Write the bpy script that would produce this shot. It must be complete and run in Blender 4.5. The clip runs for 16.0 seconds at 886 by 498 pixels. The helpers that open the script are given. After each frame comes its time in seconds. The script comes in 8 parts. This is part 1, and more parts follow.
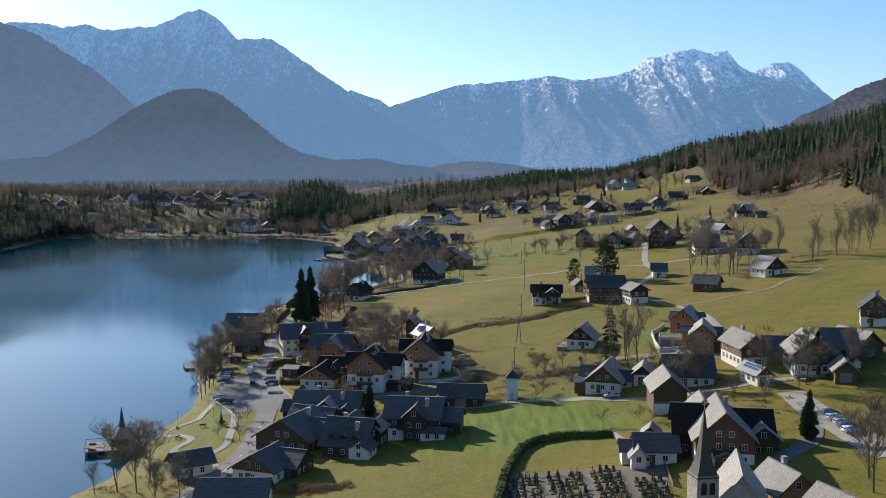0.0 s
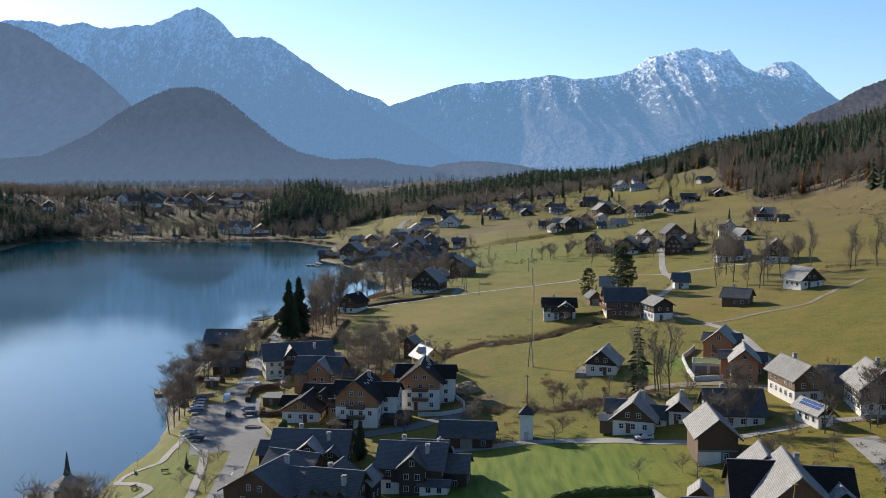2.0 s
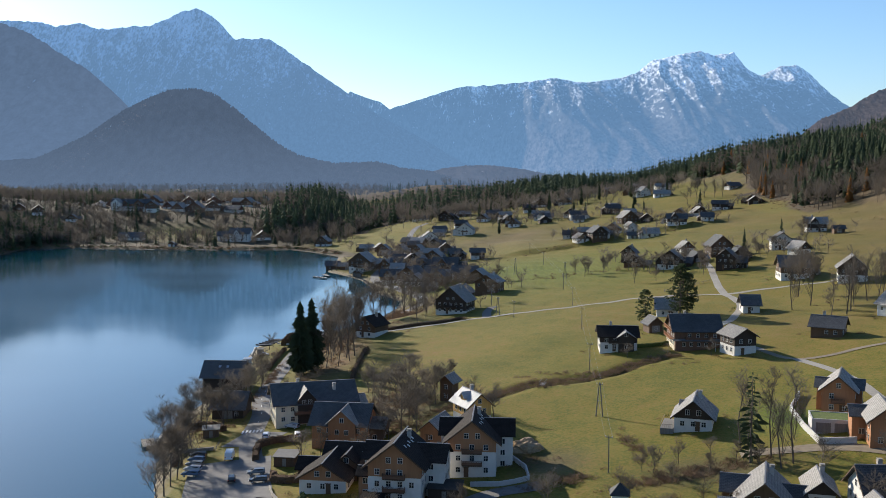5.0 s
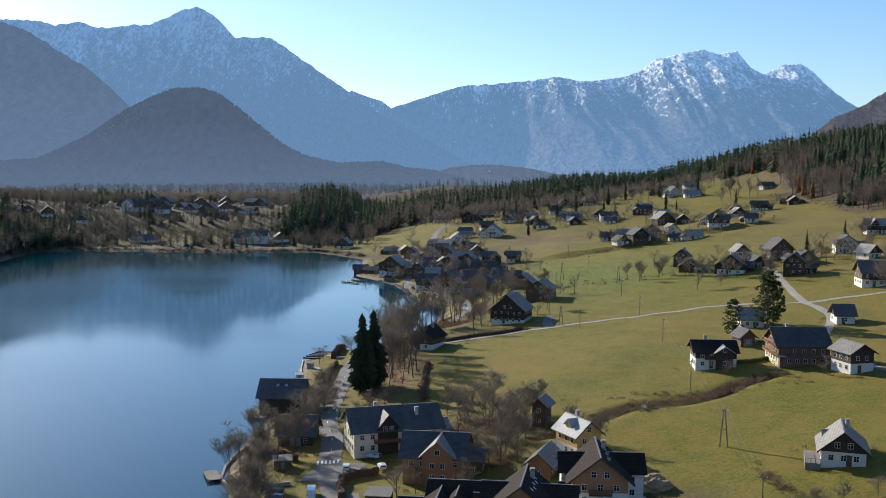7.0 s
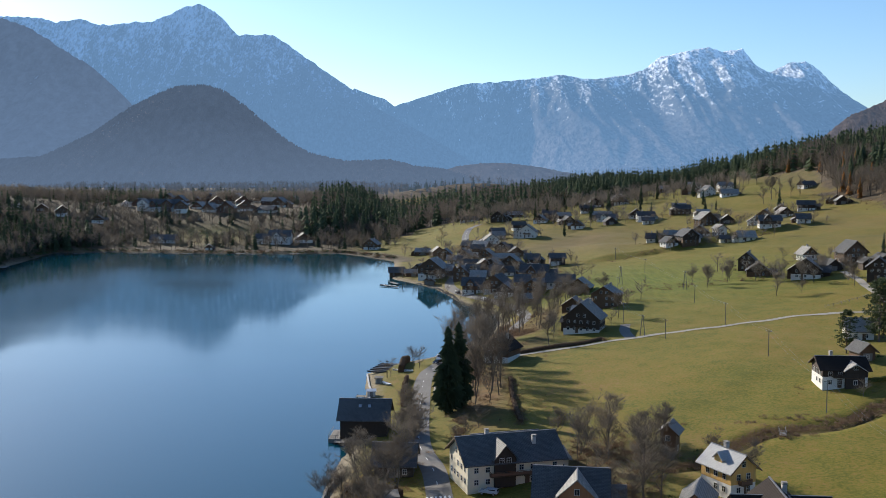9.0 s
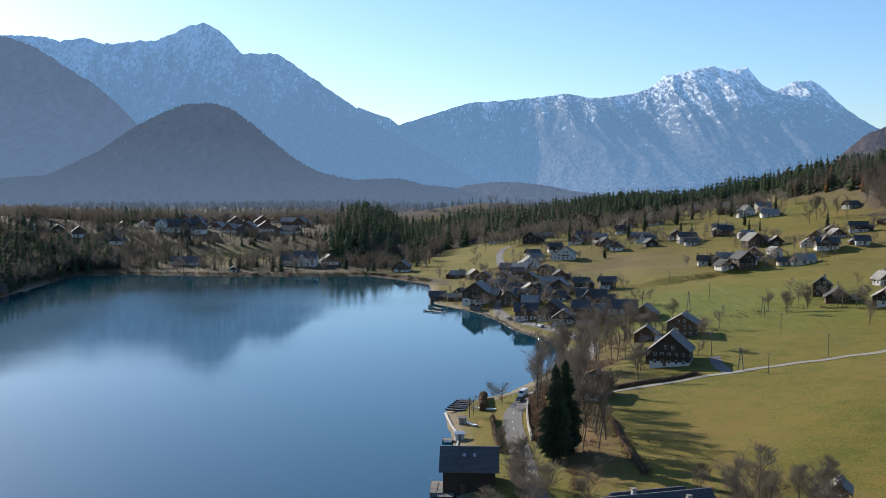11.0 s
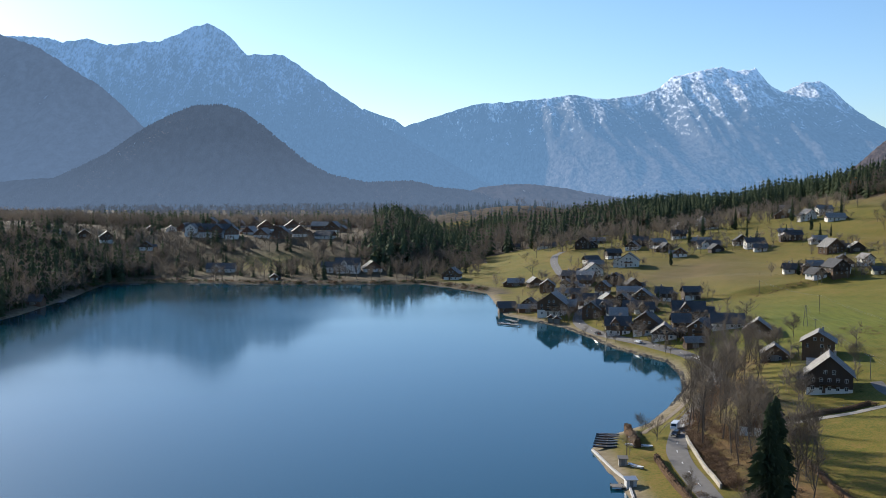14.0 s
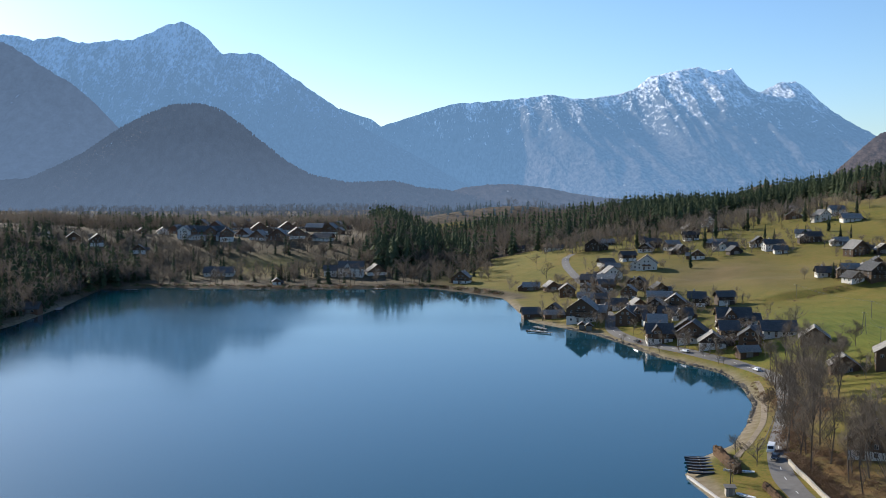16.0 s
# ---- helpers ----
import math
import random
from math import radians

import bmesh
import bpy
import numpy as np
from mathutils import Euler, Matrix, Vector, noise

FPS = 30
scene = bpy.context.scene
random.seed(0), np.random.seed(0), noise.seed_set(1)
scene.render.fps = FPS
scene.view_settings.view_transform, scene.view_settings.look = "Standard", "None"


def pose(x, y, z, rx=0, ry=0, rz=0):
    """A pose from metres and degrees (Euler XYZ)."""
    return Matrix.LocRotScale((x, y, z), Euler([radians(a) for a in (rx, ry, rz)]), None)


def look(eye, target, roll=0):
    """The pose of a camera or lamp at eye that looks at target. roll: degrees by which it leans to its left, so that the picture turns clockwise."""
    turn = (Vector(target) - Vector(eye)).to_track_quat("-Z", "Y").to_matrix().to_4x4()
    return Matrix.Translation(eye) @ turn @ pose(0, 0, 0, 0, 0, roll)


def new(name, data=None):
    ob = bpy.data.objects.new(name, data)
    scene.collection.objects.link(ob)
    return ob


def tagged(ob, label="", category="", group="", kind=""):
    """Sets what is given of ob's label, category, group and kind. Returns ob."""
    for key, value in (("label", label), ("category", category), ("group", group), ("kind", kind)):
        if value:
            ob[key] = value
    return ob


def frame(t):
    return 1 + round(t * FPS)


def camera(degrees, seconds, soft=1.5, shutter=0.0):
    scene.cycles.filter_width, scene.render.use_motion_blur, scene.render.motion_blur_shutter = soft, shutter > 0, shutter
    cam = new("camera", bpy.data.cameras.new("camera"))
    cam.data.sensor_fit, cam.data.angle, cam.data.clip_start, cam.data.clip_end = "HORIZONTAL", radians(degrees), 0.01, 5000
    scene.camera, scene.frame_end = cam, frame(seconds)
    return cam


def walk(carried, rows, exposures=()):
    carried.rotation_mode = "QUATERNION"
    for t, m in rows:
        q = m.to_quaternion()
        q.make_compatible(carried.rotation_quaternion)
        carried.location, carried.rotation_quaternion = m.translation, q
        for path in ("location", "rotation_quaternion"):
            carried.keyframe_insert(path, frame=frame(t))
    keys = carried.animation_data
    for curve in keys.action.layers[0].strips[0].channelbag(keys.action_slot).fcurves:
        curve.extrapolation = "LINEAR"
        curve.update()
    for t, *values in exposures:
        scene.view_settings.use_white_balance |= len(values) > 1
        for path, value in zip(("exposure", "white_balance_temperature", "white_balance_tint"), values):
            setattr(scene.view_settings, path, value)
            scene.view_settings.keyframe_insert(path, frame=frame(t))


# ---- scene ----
cam = camera(46.9, 16.0, 0.5)
METRES, EYE, TILT, LEAN, TURN = 325.0, 77.0, -4.5, 0.0, 0.3
ROWS = [
    (0.0, 0.0, 0.0, 0.0, -0.0, -0.44, 0.1),
    (0.5, -0.0006, 0.0327, 0.0028, 0.0, -0.45, 0.1),
    (1.0, -0.0012, 0.0653, 0.0055, 0.01, -0.45, 0.08),
    (1.5, -0.002, 0.0978, 0.0082, 0.0, -0.46, 0.07),
    (2.0, -0.0025, 0.1285, 0.0108, -0.01, -0.46, 0.05),
    (2.5, -0.003, 0.1611, 0.0134, -0.01, -0.46, 0.04),
    (3.0, -0.0037, 0.1932, 0.0161, -0.01, -0.47, 0.01),
    (3.5, -0.007, 0.2248, 0.0189, 0.03, -0.39, -0.08),
    (6.0, -0.0818, 0.3534, 0.0289, -0.24, -0.24, -0.12),
    (6.5, -0.1011, 0.3754, 0.0306, -0.28, -0.27, -0.09),
    (7.0, -0.1219, 0.3987, 0.0322, -0.31, -0.28, -0.06),
    (7.5, -0.1433, 0.4219, 0.0339, -0.34, -0.31, -0.05),
    (8.0, -0.1654, 0.4444, 0.0355, -0.37, -0.33, -0.06),
    (8.5, -0.1862, 0.4658, 0.037, -0.41, -0.36, -0.06),
    (9.0, -0.2084, 0.4887, 0.0389, -0.45, -0.37, -0.07),
    (11.5, -0.3183, 0.6026, 0.0487, -0.56, 0.81, -0.06),
    (12.0, -0.3409, 0.6244, 0.0506, -0.58, 0.8, -0.06),
    (12.5, -0.3632, 0.6467, 0.0528, -0.59, 0.79, -0.02),
    (13.0, -0.3846, 0.6675, 0.0549, -0.61, 0.79, -0.0),
    (13.5, -0.4072, 0.6897, 0.0571, -0.65, 0.79, 0.01),
    (14.0, -0.4297, 0.7116, 0.0593, -0.73, 0.79, 0.02),
    (14.5, -0.452, 0.7346, 0.0611, -0.83, 0.79, 0.04),
    (15.0, -0.4743, 0.7566, 0.0628, -1.36, 0.79, 0.1),
    (15.5, -0.4953, 0.7766, 0.0649, -1.91, 0.79, 0.16),
    (16.0, -0.5178, 0.7986, 0.067, -2.35, 0.79, 0.2),
]
walk(cam, [(t, pose(0, 0, EYE, TILT, LEAN, TURN) @ pose(METRES * x, METRES * y, METRES * z, 90 + pitch, roll, yaw)) for t, x, y, z, yaw, pitch, roll in ROWS])

# ---- daylight: low late-autumn sun ahead and to the left ----
SUN_EL, SUN_AZ = 21.0, -40.0          # degrees above the horizon, degrees clockwise from +y
SUN = Vector((math.sin(radians(SUN_AZ)) * math.cos(radians(SUN_EL)), math.cos(radians(SUN_AZ)) * math.cos(radians(SUN_EL)), math.sin(radians(SUN_EL))))
world = bpy.data.worlds.new("sky")
scene.world = world
world.use_nodes = True
wn = world.node_tree.nodes
sky = wn.new("ShaderNodeTexSky")
sky.sky_type = "NISHITA"
sky.sun_disc = False
sky.sun_elevation = radians(SUN_EL)
sky.sun_rotation = radians(SUN_AZ)
sky.altitude = 700.0
sky.air_density, sky.dust_density, sky.ozone_density = 1.0, 0.7, 5.2
wn["Background"].inputs["Strength"].default_value = 0.112
world.node_tree.links.new(sky.outputs["Color"], wn["Background"].inputs["Color"])
sun = new("sun", bpy.data.lights.new("sun", "SUN"))
sun.data.energy, sun.data.angle, sun.data.color = 4.7, radians(0.53), (1.0, 0.93, 0.82)
sun.matrix_world = look(SUN * 1000, (0, 0, 0))
scene.view_settings.exposure = 0.6


# ---- materials ----
def material(name, base, rough=0.8, spread=0.25, scale=1.0, bump=0.0, metal=0.0, coarse=0.12, rnd=0.0, stretch=(1, 1, 1), spec=0.4, thin=0.0):
    """A surface of one base colour that varies at two scales, with fine relief; thin: the share of light that passes through a leaf or twig."""
    m = bpy.data.materials.new(name)
    m.use_nodes = True
    nt, bs = m.node_tree, m.node_tree.nodes["Principled BSDF"]
    n, l = nt.nodes, nt.links.new
    bs.inputs["Roughness"].default_value, bs.inputs["Metallic"].default_value = rough, metal
    bs.inputs["Specular IOR Level"].default_value = spec
    co = n.new("ShaderNodeTexCoord")
    mp = n.new("ShaderNodeMapping")
    mp.inputs["Scale"].default_value = stretch
    l(co.outputs["Object"], mp.inputs["Vector"])
    fine, big = n.new("ShaderNodeTexNoise"), n.new("ShaderNodeTexNoise")
    fine.inputs["Scale"].default_value, big.inputs["Scale"].default_value = scale, coarse
    fine.inputs["Detail"].default_value, big.inputs["Detail"].default_value = 6, 4
    l(mp.outputs[0], fine.inputs["Vector"])
    l(mp.outputs[0], big.inputs["Vector"])
    add = n.new("ShaderNodeMath")
    add.operation = "ADD"
    l(fine.outputs["Fac"], add.inputs[0])
    l(big.outputs["Fac"], add.inputs[1])
    last = add.outputs[0]
    if rnd:
        oi = n.new("ShaderNodeObjectInfo")
        ma = n.new("ShaderNodeMath")
        ma.operation, ma.inputs[1].default_value = "MULTIPLY_ADD", rnd
        l(oi.outputs["Random"], ma.inputs[0])
        l(last, ma.inputs[2])
        last = ma.outputs[0]
    mr = n.new("ShaderNodeMapRange")
    mr.inputs["From Min"].default_value, mr.inputs["From Max"].default_value = 0.6, 1.4 + rnd
    mr.inputs["To Min"].default_value, mr.inputs["To Max"].default_value = 1 - spread, 1 + spread
    l(last, mr.inputs["Value"])
    mul = n.new("ShaderNodeVectorMath")
    mul.operation = "SCALE"
    mul.inputs[0].default_value = base
    l(mr.outputs[0], mul.inputs["Scale"])
    l(mul.outputs[0], bs.inputs["Base Color"])
    if bump:
        b = n.new("ShaderNodeBump")
        b.inputs["Strength"].default_value, b.inputs["Distance"].default_value = min(1, bump * 4), bump
        l(fine.outputs["Fac"], b.inputs["Height"])
        l(b.outputs[0], bs.inputs["Normal"])
    if thin:
        tr_, mx = n.new("ShaderNodeBsdfTranslucent"), n.new("ShaderNodeMixShader")
        mx.inputs[0].default_value = thin
        l(mul.outputs[0], tr_.inputs["Color"])
        l(bs.outputs[0], mx.inputs[1])
        l(tr_.outputs[0], mx.inputs[2])
        l(mx.outputs[0], n["Material Output"].inputs["Surface"])
    return m


def ramp_material(name, stops, scales, rough=0.9, bump=0.3, weights=(0.5, 0.3, 0.2), spec=0.2):
    """A mottled surface: noise at three scales drives a colour ramp."""
    m = bpy.data.materials.new(name)
    m.use_nodes = True
    nt, bs = m.node_tree, m.node_tree.nodes["Principled BSDF"]
    n, l = nt.nodes, nt.links.new
    bs.inputs["Roughness"].default_value = rough
    bs.inputs["Specular IOR Level"].default_value = spec
    co = n.new("ShaderNodeNewGeometry")
    total = None
    for s, w in zip(scales, weights):
        t = n.new("ShaderNodeTexNoise")
        t.inputs["Scale"].default_value, t.inputs["Detail"].default_value, t.inputs["Roughness"].default_value = s, 7, 0.62
        l(co.outputs["Position"], t.inputs["Vector"])
        ma = n.new("ShaderNodeMath")
        ma.operation, ma.inputs[1].default_value = "MULTIPLY_ADD", w
        l(t.outputs["Fac"], ma.inputs[0])
        if total is None:
            ma.inputs[2].default_value = 0.0
        else:
            l(total, ma.inputs[2])
        total = ma.outputs[0]
    r = n.new("ShaderNodeValToRGB")
    while len(r.color_ramp.elements) < len(stops):
        r.color_ramp.elements.new(0.5)
    for e, (p, c) in zip(r.color_ramp.elements, stops):
        e.position, e.color = p, (*c, 1)
    l(total, r.inputs[0])
    l(r.outputs[0], bs.inputs["Base Color"])
    if bump:
        b = n.new("ShaderNodeBump")
        b.inputs["Strength"].default_value, b.inputs["Distance"].default_value = 0.6, bump
        l(total, b.inputs["Height"])
        l(b.outputs[0], bs.inputs["Normal"])
    return m


def mix_by(m, attribute, colour_a, colour_b, scale=0.15, grain=(1, 1, 1)):
    """Blends a second mottled colour pair over m's base where a mesh attribute says so (woodland floor, bare soil)."""
    nt, bs = m.node_tree, m.node_tree.nodes["Principled BSDF"]
    n, l = nt.nodes, nt.links.new
    was = bs.inputs["Base Color"].links[0].from_socket
    at = n.new("ShaderNodeAttribute")
    at.attribute_name = attribute
    tx = n.new("ShaderNodeTexNoise")
    tx.inputs["Scale"].default_value, tx.inputs["Detail"].default_value = scale, 6
    ge = n.new("ShaderNodeNewGeometry")
    mp = n.new("ShaderNodeMapping")
    mp.inputs["Scale"].default_value = grain
    l(ge.outputs["Position"], mp.inputs["Vector"])
    l(mp.outputs[0], tx.inputs["Vector"])
    r = n.new("ShaderNodeValToRGB")
    r.color_ramp.elements[0].position, r.color_ramp.elements[0].color = 0.35, (*colour_a, 1)
    r.color_ramp.elements[1].position, r.color_ramp.elements[1].color = 0.65, (*colour_b, 1)
    l(tx.outputs["Fac"], r.inputs[0])
    mx = n.new("ShaderNodeMix")
    mx.data_type = "RGBA"
    l(at.outputs["Fac"], mx.inputs["Factor"])
    l(was, mx.inputs["A"])
    l(r.outputs[0], mx.inputs["B"])
    l(mx.outputs["Result"], bs.inputs["Base Color"])
    return m


GROUND = ramp_material("meadow", [(0.37, (0.222, 0.134, 0.045)), (0.445, (0.192, 0.136, 0.024)), (0.50, (0.156, 0.131, 0.016)), (0.58, (0.096, 0.100, 0.010))], (0.018, 0.16, 1.3), bump=0.6, weights=(0.25, 0.27, 0.48))
mix_by(GROUND, "wood", (0.055, 0.042, 0.027), (0.115, 0.082, 0.050))
mix_by(GROUND, "litter", (0.20, 0.105, 0.045), (0.11, 0.070, 0.034), 0.35)
mix_by(GROUND, "bank", (0.17, 0.13, 0.075), (0.26, 0.21, 0.14), 0.4)
mix_by(GROUND, "dry", (0.170, 0.115, 0.044), (0.112, 0.085, 0.028), 0.045)
mix_by(GROUND, "lush", (0.070, 0.112, 0.010), (0.150, 0.178, 0.022), 0.55, (1.0, 0.12, 1.0))
ASPHALT = material("asphalt", (0.150, 0.140, 0.128), 0.85, 0.22, 0.7, 0.01, coarse=0.06)
GRAVEL = material("gravel", (0.29, 0.265, 0.225), 0.95, 0.25, 1.5, 0.03)
PAINT_WHITE = material("road_paint", (0.7, 0.7, 0.68), 0.7, 0.15, 4)
PLASTER = material("white_plaster", (0.64, 0.605, 0.54), 0.9, 0.16, 0.9, 0.01, rnd=0.4)
CREAM = material("cream_plaster", (0.68, 0.60, 0.44), 0.9, 0.10, 1.2, 0.01)
OCHRE = material("yellow_boards", (0.55, 0.33, 0.10), 0.7, 0.2, 2, 0.01, stretch=(1, 1, 0.1))
DARKWOOD = material("dark_stained_boards", (0.050, 0.032, 0.021), 0.75, 0.35, 3, 0.02, rnd=0.6, stretch=(1, 1, 0.12))
BROWNWOOD = material("weathered_brown_boards", (0.115, 0.066, 0.036), 0.8, 0.35, 3, 0.02, rnd=0.6, stretch=(1, 1, 0.12))
REDWOOD = material("red_brown_boards", (0.150, 0.076, 0.044), 0.75, 0.3, 3, 0.02, rnd=0.5, stretch=(1, 1, 0.12))
ORANGEWOOD = material("orange_larch_boards", (0.33, 0.152, 0.068), 0.7, 0.3, 3, 0.02, rnd=0.5, stretch=(1, 1, 0.12))
GREYWOOD = material("silvered_boards", (0.20, 0.18, 0.155), 0.85, 0.3, 3, 0.02, stretch=(1, 1, 0.12))
FRAME = material("white_window_frame", (0.58, 0.56, 0.52), 0.5, 0.05, 3)
STONE = material("rubble_stone", (0.30, 0.27, 0.23), 0.9, 0.45, 1.4, 0.10)
BRICKRED = material("chimney_render", (0.42, 0.38, 0.34), 0.9, 0.25, 2, rnd=0.6)
METAL = material("dull_metal", (0.45, 0.46, 0.47), 0.45, 0.1, 3, metal=0.8)
BARK = material("grey_brown_bark", (0.14, 0.115, 0.092), 0.9, 0.3, 4, 0.03, stretch=(1, 1, 0.2), spec=0.08)
TWIG = material("bare_twigs", (0.162, 0.136, 0.108), 0.9, 0.40, 0.05, rnd=0.9, spec=0.08, coarse=0.02, thin=0.30)
NEEDLE = material("spruce_needles", (0.076, 0.098, 0.052), 0.8, 0.45, 0.12, rnd=0.6, spec=0.08, coarse=0.02, thin=0.36)
LARCH = material("russet_larch_needles", (0.26, 0.12, 0.035), 0.85, 0.35, 0.5, spec=0.08, thin=0.25)
SCRUB = material("brown_scrub_twigs", (0.19, 0.128, 0.082), 0.9, 0.4, 0.3, rnd=0.5, spec=0.08, thin=0.25)
HEDGE = material("clipped_hedge", (0.055, 0.075, 0.022), 0.9, 0.5, 2.0, 0.08, spec=0.08)
BEECH = material("brown_beech_hedge", (0.110, 0.068, 0.040), 0.9, 0.5, 2.0, 0.08, spec=0.08)
WOODEND = material("stacked_logs", (0.30, 0.21, 0.12), 0.9, 0.45, 3.0, 0.05)


def roof_material(name, base, rough, rows=0.7, spread=0.25, spec=0.5, pattern=0.6):
    m = material(name, base, rough, spread, 0.9, 0.0, rnd=0.7, coarse=0.15, spec=spec)
    nt = m.node_tree
    n, l = nt.nodes, nt.links.new
    co = n.new("ShaderNodeTexCoord")
    wv = n.new("ShaderNodeTexBrick")
    wv.inputs["Scale"].default_value = rows
    wv.inputs["Color1"].default_value, wv.inputs["Color2"].default_value, wv.inputs["Mortar"].default_value = (1, 1, 1, 1), (0.72, 0.72, 0.72, 1), (0.2, 0.2, 0.2, 1)
    wv.inputs["Mortar Size"].default_value = 0.03
    l(co.outputs["UV"], wv.inputs["Vector"])
    b = n.new("ShaderNodeBump")
    b.inputs["Strength"].default_value, b.inputs["Distance"].default_value = 0.7, 0.05
    l(wv.outputs["Color"], b.inputs["Height"])
    bs = n["Principled BSDF"]
    l(b.outputs[0], bs.inputs["Normal"])
    was = bs.inputs["Base Color"].links[0].from_socket
    mx = n.new("ShaderNodeMix")
    mx.data_type, mx.blend_type = "RGBA", "MULTIPLY"
    mx.inputs["Factor"].default_value = pattern
    l(was, mx.inputs["A"])
    l(wv.outputs["Color"], mx.inputs["B"])
    l(mx.outputs["Result"], bs.inputs["Base Color"])
    return m


SLATE = roof_material("dark_slate", (0.112, 0.108, 0.104), 0.62, spread=0.5, spec=0.16)
DARKROOF = roof_material("black_brown_tile", (0.040, 0.031, 0.026), 0.8, spread=0.4, spec=0.06)
SHINGLE = roof_material("silver_grey_shingle", (0.32, 0.295, 0.26), 0.8, spread=0.42)
WHITEROOF = roof_material("pale_sheet_roof", (0.33, 0.325, 0.315), 0.6, pattern=0.15)


def glass_material():
    m = bpy.data.materials.new("window_glass")
    m.use_nodes = True
    bs = m.node_tree.nodes["Principled BSDF"]
    bs.inputs["Base Color"].default_value = (0.02, 0.024, 0.028, 1)
    bs.inputs["Roughness"].default_value = 0.06
    bs.inputs["Specular IOR Level"].default_value = 0.6
    return m


GLASS = glass_material()


def lake_material():
    m = bpy.data.materials.new("lake_water")
    m.use_nodes = True
    nt, bs = m.node_tree, m.node_tree.nodes["Principled BSDF"]
    n, l = nt.nodes, nt.links.new
    bs.inputs["Base Color"].default_value = (0.003, 0.050, 0.074, 1)
    bs.inputs["Roughness"].default_value = 0.045
    bs.inputs["IOR"].default_value = 1.50
    ge = n.new("ShaderNodeNewGeometry")
    mp = n.new("ShaderNodeMapping")
    mp.inputs["Scale"].default_value = (0.35, 1.0, 1.0)
    l(ge.outputs["Position"], mp.inputs["Vector"])
    a, b2 = n.new("ShaderNodeTexNoise"), n.new("ShaderNodeTexNoise")
    a.inputs["Scale"].default_value, a.inputs["Detail"].default_value = 0.45, 3
    b2.inputs["Scale"].default_value, b2.inputs["Detail"].default_value = 0.008, 3
    l(mp.outputs[0], a.inputs["Vector"])
    l(mp.outputs[0], b2.inputs["Vector"])
    rough = n.new("ShaderNodeMapRange")
    rough.inputs["From Min"].default_value, rough.inputs["From Max"].default_value = 0.35, 0.7
    rough.inputs["To Min"].default_value, rough.inputs["To Max"].default_value = 0.04, 0.12
    l(b2.outputs["Fac"], rough.inputs["Value"])
    l(rough.outputs[0], bs.inputs["Roughness"])
    b = n.new("ShaderNodeBump")
    b.inputs["Strength"].default_value, b.inputs["Distance"].default_value = 0.25, 0.03
    l(a.outputs["Fac"], b.inputs["Height"])
    l(b.outputs[0], bs.inputs["Normal"])
    return m


LAKE = lake_material()


